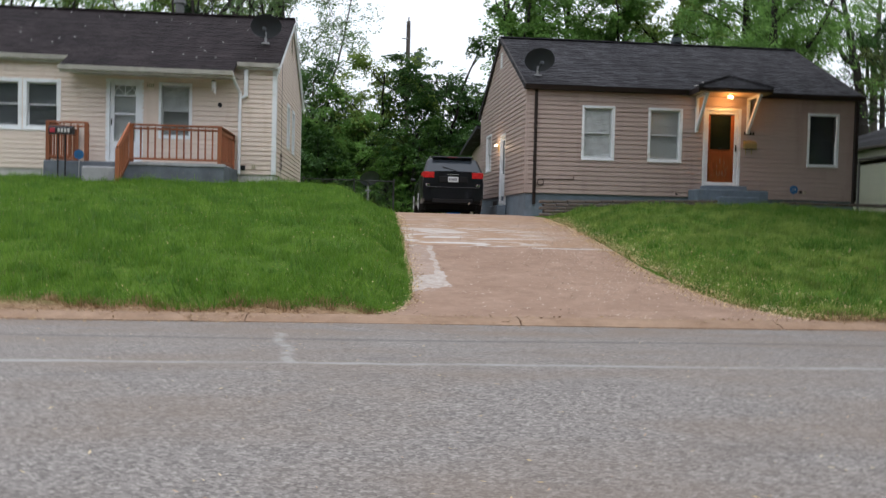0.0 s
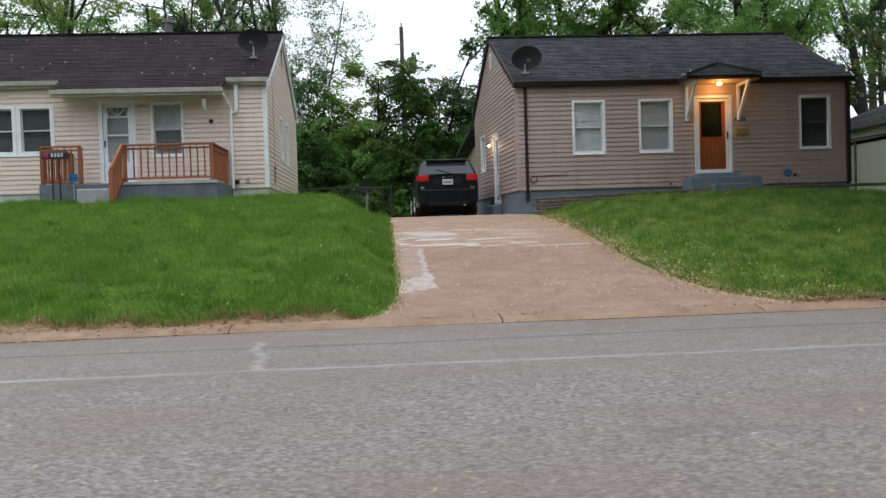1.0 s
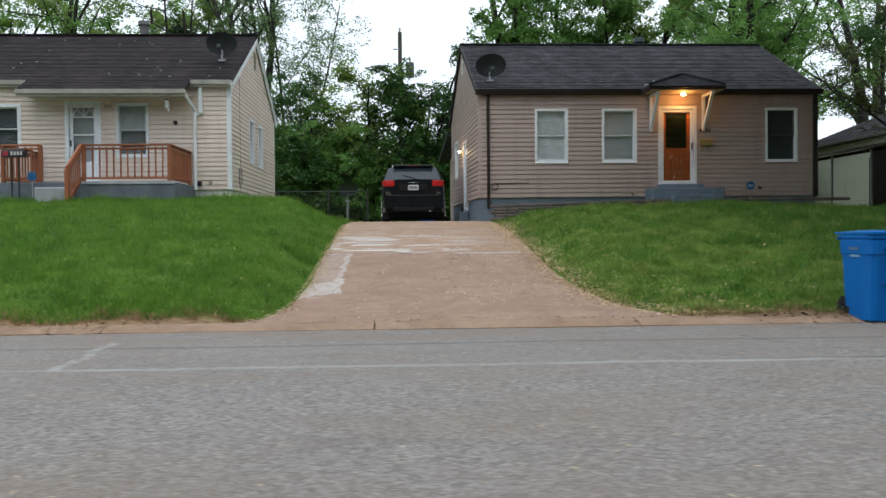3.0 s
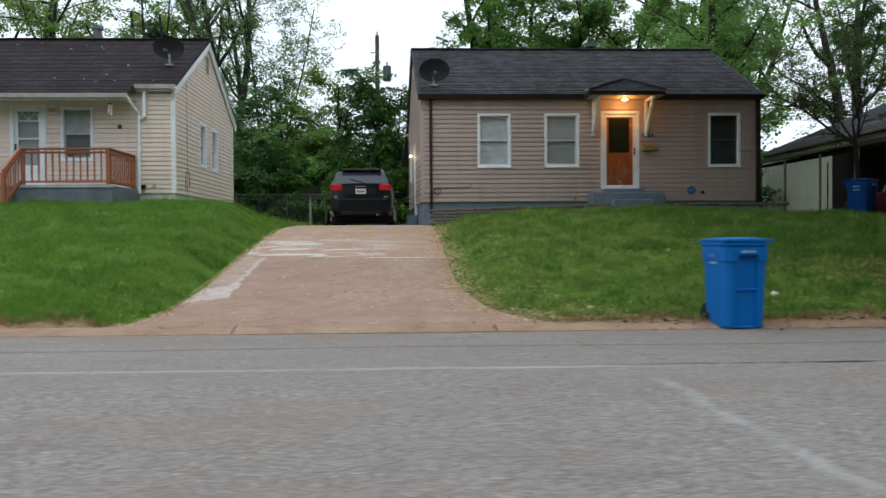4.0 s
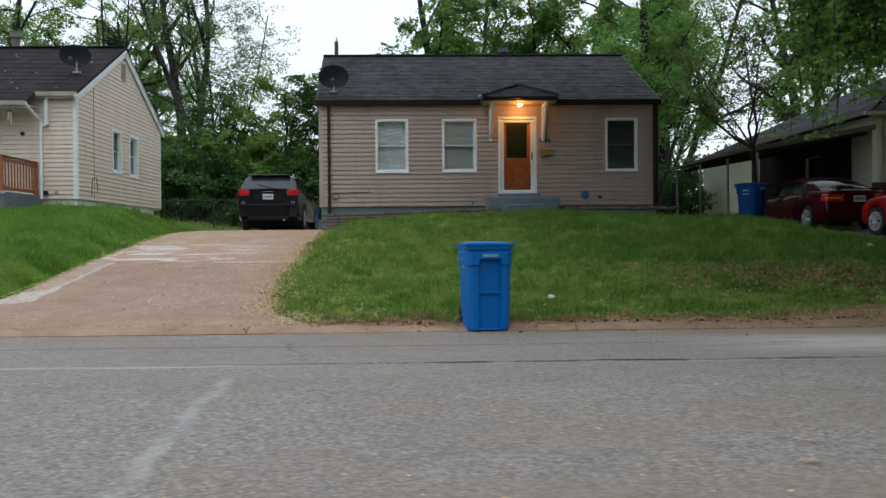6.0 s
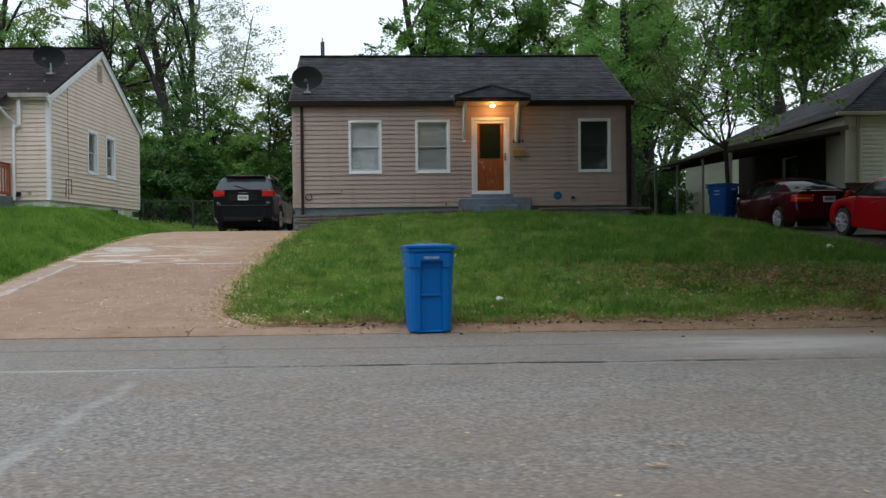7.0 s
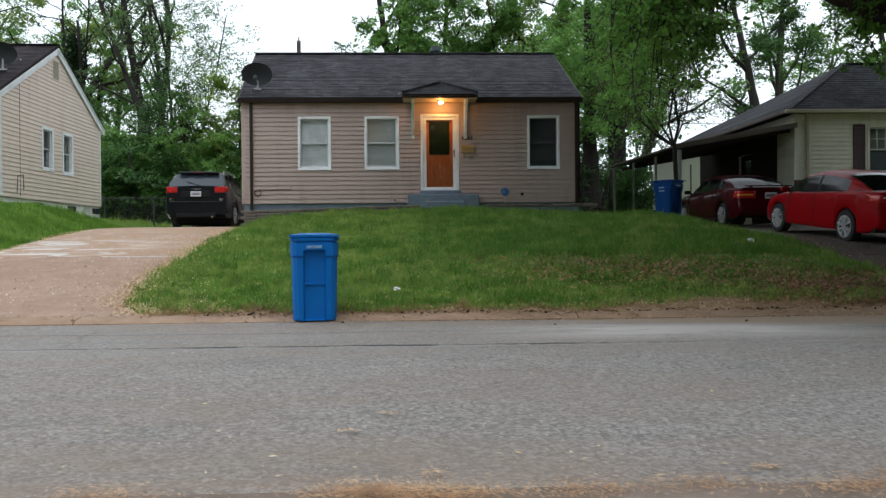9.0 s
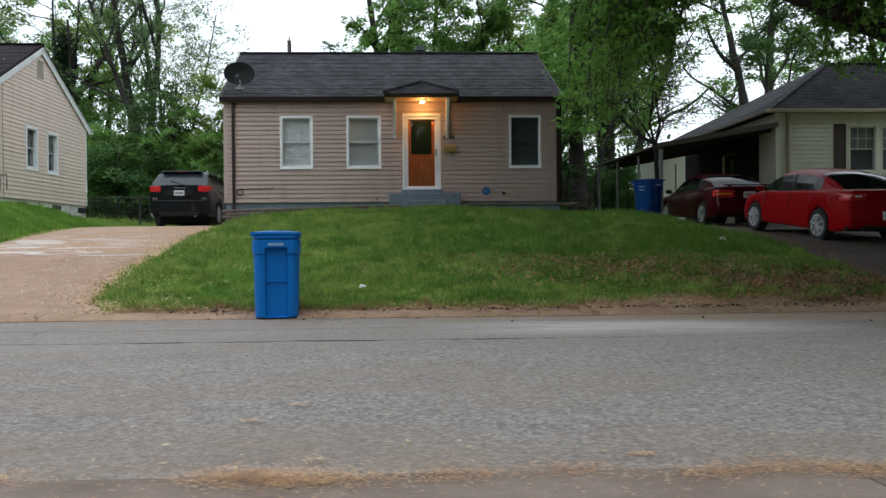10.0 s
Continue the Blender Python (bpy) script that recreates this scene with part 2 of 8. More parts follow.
def concrete_mat(name, c, stain, white=0.0, trail=False):
    """Weathered concrete: aggregate, brown stains, pale scuffs and patches."""
    n = Nodes(name)
    fine, mid, big = n.noise(120.0, 3.0), n.noise(5.0, 5.0, 0.65), n.noise(0.7, 5.0, 0.6)
    col = n.ramp(fine, [(0.3, shade(c, 0.72)), (0.7, shade(c, 1.25))])
    col = n.mix(0.55, col, n.ramp(mid, [(0.3, shade(c, 0.66)), (0.7, shade(c, 1.2))]))
    col = n.mix(n.math("MULTIPLY", n.ramp(big, [(0.42, (0, 0, 0)), (0.66, (1, 1, 1))]), 0.6), col, stain)
    col = n.mix(n.math("MULTIPLY", n.ramp(n.noise(1.9, 6.0, 0.7), [(0.48, (0, 0, 0)), (0.64, (1, 1, 1))]), 0.45), col, shade(stain, 0.85))
    spots = n.ramp(n.noise(28.0, 3.0, 0.7), [(0.66, (0, 0, 0)), (0.72, (1, 1, 1))])
    col = n.mix(n.math("MULTIPLY", spots, 0.5), col, (0.55, 0.46, 0.36, 1))
    pale = (0.62, 0.60, 0.57, 1)
    if white:
        worn = n.ramp(n.noise(1.0, 6.0, 0.62, n.scaled(0.55, 1.5, 1.0), 1.8), [(0.49, (0, 0, 0)), (0.56, (1, 1, 1))])
        fade = n.t.nodes.new("ShaderNodeMapRange")
        n.link(n.split()[1], fade.inputs["Value"])
        for key, v in (("From Min", 23.0), ("From Max", 19.4), ("To Min", 0.12), ("To Max", 1.0)):
            fade.inputs[key].default_value = v
        across = n.t.nodes.new("ShaderNodeMapRange")
        n.link(n.split()[0], across.inputs["Value"])
        for key, v in (("From Min", 0.3), ("From Max", 1.7), ("To Min", 1.0), ("To Max", 0.12)):
            across.inputs[key].default_value = v
        worn = n.math("MULTIPLY", worn, across.outputs[0])
        col = n.mix(n.math("MULTIPLY", n.math("MULTIPLY", worn, fade.outputs[0]), white), col, pale)
    if trail:
        # a ragged pale patch of old mortar beside the lawn's edge, the narrow strip above it, and the mortared joint
        sep = n.split()
        x, y = sep[0], sep[1]
        ragged = n.math("MULTIPLY_ADD", n.noise(2.2, 5.0, 0.65), 0.9, -0.45)
        crumb = n.noise(7.0, 5.0, 0.7)
        xr = n.math("MULTIPLY_ADD", ragged, 0.3, x)
        slant = n.math("SUBTRACT", y, n.math("MULTIPLY_ADD", x, 0.8, 16.4))
        on = n.math("MULTIPLY", n.math("LESS_THAN", xr, -0.93), n.math("LESS_THAN", n.math("ABSOLUTE", n.math("MULTIPLY_ADD", crumb, 1.1, n.math("SUBTRACT", slant, 0.55))), 0.5))
        above = n.math("GREATER_THAN", y, 15.6)
        strip = n.math("MULTIPLY", n.math("MULTIPLY", n.math("LESS_THAN", xr, -1.02), above), 0.3)
        inner = n.math("MULTIPLY", n.math("MULTIPLY", n.math("LESS_THAN", n.math("ABSOLUTE", n.math("ADD", xr, 1.02)), 0.045), above), 0.8)
        on = n.math("MAXIMUM", on, n.math("MAXIMUM", strip, inner))
        joint = n.math("MULTIPLY", n.math("GREATER_THAN", n.math("ADD", y, n.math("MULTIPLY", ragged, 0.3)), 18.5), n.math("GREATER_THAN", n.noise(0.8, 3.0), 0.45))
        both = n.math("MAXIMUM", on, joint)
        col = n.mix(n.math("MULTIPLY", both, n.math("MULTIPLY_ADD", n.noise(9.0, 5.0, 0.75), 1.9, -0.4)), col, pale)
    n.bump(fine, 0.4, 0.004)
    return n.done(col, 0.85, spec=0.25)


def glass_mat(name, tint=(1, 1, 1, 1), rough=0.02):
    n = Nodes(name)
    n.bsdf.inputs["Transmission Weight"].default_value = 1.0
    n.bsdf.inputs["IOR"].default_value = 1.45
    n.bump(n.noise(1.3, 2.0), 0.03, 0.02)
    return n.done(tint, rough)


def paint_mat(name, c, flake=0.12, coat=1.0, rough=0.32, spec=0.2):
    n = Nodes(name)
    col = n.mix(flake, c, n.ramp(n.noise(500.0, 1.0), [(0.3, shade(c, 0.5)), (0.7, shade(c, 1.7))]))
    col = n.mix(n.math("MULTIPLY", n.ramp(n.noise(2.0, 5.0, 0.65), [(0.5, (0, 0, 0)), (0.8, (1, 1, 1))]), 0.12), col, shade(c, 0.6))
    n.bsdf.inputs["Coat Weight"].default_value = coat
    n.bsdf.inputs["Coat Roughness"].default_value = 0.06
    return n.done(col, rough, 0.0, spec)


def foliage_mat(name, dark, mid, light, through=0.45, patch=0.9, patchy=0.58):
    """Leaves: each its own tone, some light passing through."""
    n = Nodes(name)
    tone = n.ramp(n.island(), [(0.0, dark), (0.45, mid), (0.9, light), (1.0, shade(light, 1.35))])
    col = n.mix(patchy, tone, n.ramp(n.noise(patch, 4.0, 0.6), [(0.33, dark), (0.5, mid), (0.68, light)]))
    n.done(col, 0.5, spec=0.35)
    leaf = n.t.nodes.new("ShaderNodeBsdfTranslucent")
    n.link(n.mix(0.5, col, light), leaf.inputs["Color"])
    both = n.t.nodes.new("ShaderNodeMixShader")
    both.inputs[0].default_value = through
    n.link(n.bsdf.outputs[0], both.inputs[1])
    n.link(leaf.outputs[0], both.inputs[2])
    n.link(both.outputs[0], n.t.nodes["Material Output"].inputs["Surface"])
    return n.m


def glow_mat(name, c, strength):
    n = Nodes(name)
    n.bsdf.inputs["Emission Color"].default_value = c
    n.bsdf.inputs["Emission Strength"].default_value = strength
    return n.done((0.9, 0.85, 0.75, 1), 0.3)


def ground_mat():
    n = Nodes("lawn_soil")
    g1, g2 = n.noise(0.5, 5.0, 0.6), n.noise(14.0, 4.0, 0.65)
    col = n.ramp(g2, [(0.3, (0.05, 0.10, 0.014)), (0.55, (0.09, 0.17, 0.022)), (0.75, (0.14, 0.20, 0.035))])
    bare = n.ramp(g1, [(0.56, (0, 0, 0)), (0.7, (1, 1, 1))])
    col = n.mix(n.math("MULTIPLY", bare, 0.5), col, (0.11, 0.085, 0.045, 1))
    sep = n.split()
    wider = n.t.nodes.new("ShaderNodeMapRange")
    n.link(sep[0], wider.inputs["Value"])
    for key, v in (("From Min", 7.5), ("From Max", 11.0), ("To Min", 13.45), ("To Max", 13.85)):
        wider.inputs[key].default_value = v
    verge = n.math("MINIMUM", 1.0, n.math("MAXIMUM", 0.0, n.math("DIVIDE", n.math("SUBTRACT", wider.outputs[0], sep[1]), 0.35)))
    col = n.mix(verge, col, n.ramp(n.noise(9.0, 5.0, 0.7), [(0.3, (0.20, 0.122, 0.07)), (0.7, (0.40, 0.275, 0.17))]))
    n.bump(g2, 0.6, 0.03)
    return n.done(col, 0.95, spec=0.1)


M_WHITE = plain("white_trim", (0.80, 0.845, 0.87, 1), 0.45, wear=0.1, dirt=(0.4, 0.38, 0.33, 1), dirt_amount=0.3)
M_SIDING_TAN = siding_mat("tan_siding", (0.76, 0.658, 0.572, 1), (0.50, 0.37, 0.28, 1))
M_SIDING_TAUPE = siding_mat("taupe_siding", (0.44, 0.350, 0.312, 1), (0.19, 0.13, 0.11, 1))
M_SIDING_CREAM = siding_mat("cream_siding", (0.74, 0.74, 0.62, 1), (0.40, 0.40, 0.30, 1))
M_SHINGLE_BROWN = shingle_mat("brown_shingles", (0.033, 0.0265, 0.029, 1))
M_SHINGLE_GREY = shingle_mat("grey_shingles", (0.050, 0.051, 0.057, 1))
M_GUTTER = plain("weathered_white_gutter", (0.52, 0.51, 0.47, 1), 0.5, wear=0.25, dirt=(0.22, 0.19, 0.15, 1), dirt_amount=0.45)
M_BROWN_TRIM = plain("dark_brown_trim", (0.022, 0.014, 0.012, 1), 0.5, spec=0.3)
M_DECK = wood_mat("stained_deck_wood", (0.32, 0.112, 0.052, 1), 0.6)
M_PORCH = concrete_mat("grey_painted_concrete", (0.16, 0.185, 0.215, 1), (0.10, 0.115, 0.13, 1))
M_STEP_OLD = concrete_mat("worn_grey_concrete", (0.46, 0.47, 0.49, 1), (0.27, 0.28, 0.29, 1))
M_BLUEGREY = concrete_mat("blue_grey_foundation", (0.175, 0.225, 0.275, 1), (0.13, 0.165, 0.20, 1))
M_FOUND_WHITE = concrete_mat("white_painted_block", (0.8, 0.81, 0.8, 1), (0.38, 0.37, 0.34, 1))
M_DRIVE = concrete_mat("brown_concrete", (0.40, 0.272, 0.20, 1), (0.285, 0.18, 0.125, 1), trail=True)
M_DRIVE_TOP = concrete_mat("worn_brown_concrete", (0.42, 0.29, 0.21, 1), (0.40, 0.25, 0.145, 1), white=0.95)
M_KERB = concrete_mat("kerb_concrete", (0.40, 0.275, 0.19, 1), (0.28, 0.175, 0.11, 1))
M_KERB_NEAR = concrete_mat("dirty_near_gutter", (0.25, 0.195, 0.16, 1), (0.16, 0.115, 0.085, 1), white=0.0)
M_DRIVE_C = concrete_mat("dark_drive_concrete", (0.125, 0.105, 0.09, 1), (0.08, 0.066, 0.056, 1))
M_ASPHALT = asphalt_mat("asphalt")
M_GROUND = ground_mat()
M_STONE = plain("edging_stone", (0.15, 0.12, 0.105, 1), 0.9, wear=0.4, coarse=6.0, bump=0.5, rand=0.5)
M_GLASS = glass_mat("window_glass")
# near-black that puts the dark of unlit rooms, vents and recesses into colour
M_DARKROOM = plain("interior_shade_black", (0.02, 0.02, 0.022, 1), 0.9)
M_BLIND = plain("blind_fabric", (0.68, 0.74, 0.75, 1), 0.8, wear=0.3, coarse=5.0, rand=0.1)
M_BLIND_GREY = plain("grey_blind_fabric", (0.47, 0.52, 0.515, 1), 0.8, wear=0.15, rand=0.1)
M_SASH = plain("weathered_sash", (0.56, 0.60, 0.61, 1), 0.5, wear=0.2)
M_BLIND_DIM = plain("dim_blind_fabric", (0.23, 0.25, 0.25, 1), 0.8, wear=0.15)
M_FASCIA = plain("weathered_fascia", (0.12, 0.10, 0.085, 1), 0.7, wear=0.4)
M_BRONZE = plain("dull_bronze", (0.34, 0.26, 0.10, 1), 0.5, 0.3)
M_SCREEN = plain("insect_screen", (0.08, 0.10, 0.112, 1), 0.7, wear=0.1, fine=300)
M_DOOR_WOOD = wood_mat("orange_door_wood", (0.42, 0.125, 0.04, 1), 0.1)
M_DOOR_GLASS = plain("textured_dark_glass", (0.010, 0.018, 0.013, 1), 0.45, wear=0.4, coarse=18.0, bump=0.4, spec=0.1)
M_BRASS = plain("brass", (0.5, 0.34, 0.1, 1), 0.35, 1.0)
M_BLACK = plain("black_metal", (0.02, 0.02, 0.022, 1), 0.45, 0.3)
M_STEEL = plain("galvanised_steel", (0.38, 0.39, 0.4, 1), 0.5, 0.8)
M_VENT = plain("dark_teal_vent", (0.022, 0.04, 0.043, 1), 0.5, 0.3)
M_FLUE = plain("dull_flue_metal", (0.13, 0.135, 0.135, 1), 0.6, 0.5)
M_DISH = plain("grey_dish_paint", (0.055, 0.065, 0.075, 1), 0.5, 0.1)
M_BIN_BLUE = plain("blue_plastic", (0.0, 0.145, 0.49, 1), 0.5, wear=0.12, fine=120, dirt=(0.01, 0.11, 0.33, 1), dirt_amount=0.2, spec=0.25)
M_BIN_MARK = plain("worn_pale_blue_print", (0.20, 0.36, 0.56, 1), 0.5, wear=0.4, coarse=30.0)
M_BIN_DARK = plain("dark_blue_plastic", (0.0, 0.05, 0.21, 1), 0.5, wear=0.15, fine=120, spec=0.12)
M_RUBBER = plain("rubber", (0.018, 0.018, 0.018, 1), 0.8, bump=0.3)
M_ALLOY = plain("alloy_wheel", (0.66, 0.67, 0.69, 1), 0.3, 0.3)
M_PAINT_BLACK = paint_mat("charcoal_car_paint", (0.006, 0.007, 0.010, 1), coat=0.7)
M_PAINT_RED = paint_mat("red_car_paint", (0.30, 0.004, 0.008, 1), coat=0.2, rough=0.4, spec=0.03)
M_PAINT_MAROON = paint_mat("maroon_car_paint", (0.055, 0.003, 0.008, 1), coat=0.45, spec=0.03)
M_CARGLASS = plain("tinted_car_glass", (0.008, 0.01, 0.012, 1), 0.12, wear=0.05, bump=0.0, spec=0.3)
M_REARGLASS = plain("rear_car_glass", (0.010, 0.013, 0.015, 1), 0.08, wear=0.05, bump=0.0, spec=0.14)
M_TAIL = plain("red_lamp_lens", (0.55, 0.02, 0.02, 1), 0.15, wear=0.3, coarse=14.0, spec=0.8)
M_AMBER = plain("amber_lamp_lens", (0.75, 0.28, 0.03, 1), 0.2)
M_LEDGE = plain("scuffed_dark_plastic", (0.035, 0.038, 0.042, 1), 0.5)
M_BRAKE = plain("unlit_brake_lens", (0.12, 0.008, 0.008, 1), 0.3)
M_CHROME = plain("chrome", (0.7, 0.7, 0.72, 1), 0.15, 1.0)
M_TRIMBLACK = plain("black_plastic_trim", (0.008, 0.008, 0.009, 1), 0.6, spec=0.25)
M_PLATE = plain("plate_white", (0.6, 0.62, 0.64, 1), 0.4, wear=0.1)
M_BAR = plain("dark_bar", (0.08, 0.09, 0.12, 1), 0.5)
M_BAR_LIGHT = plain("light_bar", (0.55, 0.55, 0.53, 1), 0.5)
M_SIGN_BLUE = plain("sign_blue", (0.01, 0.12, 0.30, 1), 0.4)
M_SUVGLASS = plain("grey_rear_glass", (0.035, 0.046, 0.058, 1), 0.1, wear=0.05, bump=0.0, spec=0.6)
M_RED = plain("red_flag_paint", (0.4, 0.03, 0.05, 1), 0.4)
M_MAROON = plain("maroon_shutter", (0.05, 0.022, 0.025, 1), 0.6)
M_BRICK = plain("dark_red_brick", (0.10, 0.045, 0.04, 1), 0.85, wear=0.4, coarse=9.0, bump=0.5)
M_BEIGE = plain("beige_trim", (0.42, 0.38, 0.27, 1), 0.5)
M_ORANGE_WALL = plain("painted_ceiling", (0.50, 0.37, 0.24, 1), 0.6)
M_BULB = glow_mat("lit_bulb", (1.0, 0.72, 0.38, 1), 14.0)
M_BULB_SIDE = glow_mat("lit_side_bulb", (1.0, 0.75, 0.42, 1), 8.0)
M_BARK = plain("bark", (0.025, 0.021, 0.018, 1), 0.95, wear=0.5, coarse=5.0, fine=30.0, bump=0.8)
M_BARK_PALE = plain("pale_bark", (0.11, 0.10, 0.08, 1), 0.95, wear=0.5, coarse=5.0, fine=30.0, bump=0.8)
M_FENCE = plain("dull_fence_steel", (0.05, 0.053, 0.053, 1), 0.6, 0.4)
M_POLE = plain("weathered_pole_wood", (0.10, 0.085, 0.075, 1), 0.9, wear=0.4)
M_TRANSFORMER = plain("transformer_paint", (0.09, 0.11, 0.115, 1), 0.5)
M_LEAF = foliage_mat("leaves", (0.042, 0.108, 0.030, 1), (0.115, 0.258, 0.058, 1), (0.25, 0.44, 0.11, 1), 0.55)
M_LEAF_NEAR = foliage_mat("street_tree_leaves", (0.04, 0.115, 0.028, 1), (0.115, 0.28, 0.055, 1), (0.25, 0.46, 0.09, 1), 0.55)
M_LEAF_OLIVE = foliage_mat("olive_leaves", (0.035, 0.055, 0.018, 1), (0.085, 0.12, 0.034, 1), (0.16, 0.21, 0.06, 1), 0.45)
M_IVY = foliage_mat("ivy_leaves", (0.008, 0.022, 0.010, 1), (0.016, 0.042, 0.016, 1), (0.035, 0.075, 0.026, 1), 0.2)
M_LEAF_YELLOW = foliage_mat("yellowish_leaves", (0.065, 0.128, 0.030, 1), (0.165, 0.262, 0.058, 1), (0.30, 0.42, 0.10, 1), 0.55)
M_LEAF_DARK = foliage_mat("dark_leaves", (0.017, 0.053, 0.017, 1), (0.042, 0.112, 0.028, 1), (0.091, 0.196, 0.042, 1), 0.35)
M_LEAF_THIN = foliage_mat("young_leaves", (0.060, 0.120, 0.054, 1), (0.120, 0.216, 0.084, 1), (0.204, 0.324, 0.120, 1), 0.5)
M_GRASS = foliage_mat("grass", (0.035, 0.105, 0.010, 1), (0.11, 0.255, 0.022, 1), (0.25, 0.41, 0.065, 1), 0.4, 2.4, 0.72)
M_TUFT = foliage_mat("tufted_grass", (0.03, 0.095, 0.014, 1), (0.085, 0.215, 0.026, 1), (0.17, 0.33, 0.05, 1), 0.4, 2.5, 0.5)
M_GRASS_DRY = foliage_mat("thin_grass", (0.042, 0.10, 0.015, 1), (0.16, 0.290, 0.042, 1), (0.43, 0.51, 0.14, 1), 0.42, 3.2, 0.75)
M_LITTER = foliage_mat("dry_leaves", (0.15, 0.085, 0.045, 1), (0.36, 0.23, 0.12, 1), (0.58, 0.42, 0.24, 1), 0.1)
M_PETAL_PINK = foliage_mat("pale_pink_seeds", (0.48, 0.36, 0.27, 1), (0.68, 0.54, 0.42, 1), (0.82, 0.70, 0.58, 1), 0.1)
M_PETAL = foliage_mat("pale_seeds", (0.46, 0.30, 0.13, 1), (0.66, 0.48, 0.24, 1), (0.80, 0.66, 0.42, 1), 0.1)
M_STRAW = foliage_mat("dry_straw", (0.28, 0.13, 0.065, 1), (0.58, 0.34, 0.175, 1), (0.80, 0.57, 0.34, 1), 0.1, 6.0)
M_LITTER_BROWN = foliage_mat("brown_leaves", (0.13, 0.06, 0.035, 1), (0.33, 0.155, 0.08, 1), (0.55, 0.33, 0.19, 1), 0.1)
# near-black for the carport's shade on the wall boards; the side door shares it
M_CARPORT_DARK = plain("carport_shade_dark", (0.022, 0.018, 0.016, 1), 0.8, wear=0.4, spec=0.2)
M_PAPER = plain("white_litter", (0.8, 0.8, 0.8, 1), 0.6)
M_FAR_WALL = plain("far_grey_wall", (0.24, 0.27, 0.28, 1), 0.8)

# ---- building helpers ----
WORLD = {}


def thing(name, place, label, category, group="", kind="", rz=0.0):
    """An Empty at a thing's base, to hold its parts."""
    ob = new(name)
    ob.empty_display_size = 0.2
    ob.matrix_basis = pose(*place, 0, 0, rz)
    WORLD[ob] = ob.matrix_basis.copy()
    return tagged(ob, label, category, group, kind)


def mesh_of(name, bm, material, smooth=False):
    me = bpy.data.meshes.new(name)
    if isinstance(bm, tuple):
        me.from_pydata(*bm)
    else:
        bmesh.ops.recalc_face_normals(bm, faces=bm.faces)
        bm.to_mesh(me)
        bm.free()
    me.materials.append(material)
    if smooth:
        me.polygons.foreach_set("use_smooth", [True] * len(me.polygons))
    me.update()
    return me


def part(name, bm, material, parent=None, label="", local=False, smooth=False):
    """Links a bmesh (or vertices, edges, faces) as one mesh object under a thing or a part. Places are the world's, or the parent's if local."""
    me = bm if isinstance(bm, bpy.types.Mesh) else mesh_of(name, bm, material, smooth)
    ob = new(name, me)
    WORLD[ob] = Matrix()
    if parent is not None:
        ob.parent = parent
        if local:
            WORLD[ob] = WORLD[parent].copy()
        else:
            ob.matrix_parent_inverse = WORLD[parent].inverted()
    return tagged(ob, label)


def box(lo, hi, bevel=0.0, bm=None):
    """A box between two corners, with rounded edges if bevel is given, added to bm."""
    made = bmesh.new()
    vs = bmesh.ops.create_cube(made, size=1.0)["verts"]
    for v in vs:
        v.co = Vector([lo[i] + (hi[i] - lo[i]) * (v.co[i] + 0.5) for i in range(3)])
    if bevel:
        bmesh.ops.bevel(made, geom=made.edges[:], offset=bevel, segments=1, affect="EDGES")
    return merge(bm, made)


def merge(bm, made):
    if bm is None:
        return made
    keep = bpy.data.meshes.new("joined")
    made.to_mesh(keep)
    bm.from_mesh(keep)
    made.free()
    bpy.data.meshes.remove(keep)
    return bm


def turned(bm, m):
    bmesh.ops.transform(bm, matrix=m, verts=bm.verts)
    return bm


def prism(points, axis, a, b, bm=None):
    """A closed outline of 2D points swept along an axis (0, 1, 2) from a to b."""
    bm = bm or bmesh.new()

    def at(p, t):
        q = list(p)
        q.insert(axis, t)
        return bm.verts.new(q)

    one, two = [at(p, a) for p in points], [at(p, b) for p in points]
    n = len(points)
    bm.faces.new(one)
    bm.faces.new(two[::-1])
    for i in range(n):
        bm.faces.new((one[i], two[i], two[(i + 1) % n], one[(i + 1) % n]))
    return bm


def rod(p, q, r, r2=None, sides=8, bm=None):
    """A rod from p to q."""
    p, q = Vector(p), Vector(q)
    made = bmesh.new()
    bmesh.ops.create_cone(made, cap_ends=True, segments=sides, radius1=r, radius2=r if r2 is None else r2, depth=(q - p).length)
    turned(made, Matrix.Translation((p + q) / 2) @ (q - p).to_track_quat("Z", "Y").to_matrix().to_4x4())
    return merge(bm, made)


def beam(p, q, w, h, bm=None):
    """A squared timber from p to q, w wide and h high."""
    p, q = Vector(p), Vector(q)
    made = bmesh.new()
    for v in bmesh.ops.create_cube(made, size=1.0)["verts"]:
        v.co = Vector((v.co.x * w, v.co.y * h, v.co.z * (q - p).length))
    bmesh.ops.bevel(made, geom=made.edges[:], offset=min(w, h) * 0.08, segments=1, affect="EDGES")
    turned(made, Matrix.Translation((p + q) / 2) @ (q - p).to_track_quat("Z", "Y").to_matrix().to_4x4())
    return merge(bm, made)


def wire(name, points, r, material, parent=None):
    """A round pipe or cable along points."""
    bm = bmesh.new()
    for a, b in zip(points, points[1:]):
        rod(a, b, r, sides=6, bm=bm)
    return part(name, bm, material, parent, smooth=False)


# Wall faces: (along, out, up) to the world.
def face_front(y):
    return Matrix(((1, 0, 0, 0), (0, -1, 0, y), (0, 0, 1, 0), (0, 0, 0, 1)))


def face_left(x):
    return Matrix(((0, -1, 0, x), (1, 0, 0, 0), (0, 0, 1, 0), (0, 0, 0, 1)))


def face_right(x):
    return Matrix(((0, 1, 0, x), (1, 0, 0, 0), (0, 0, 1, 0), (0, 0, 0, 1)))


SHEAR = Matrix()


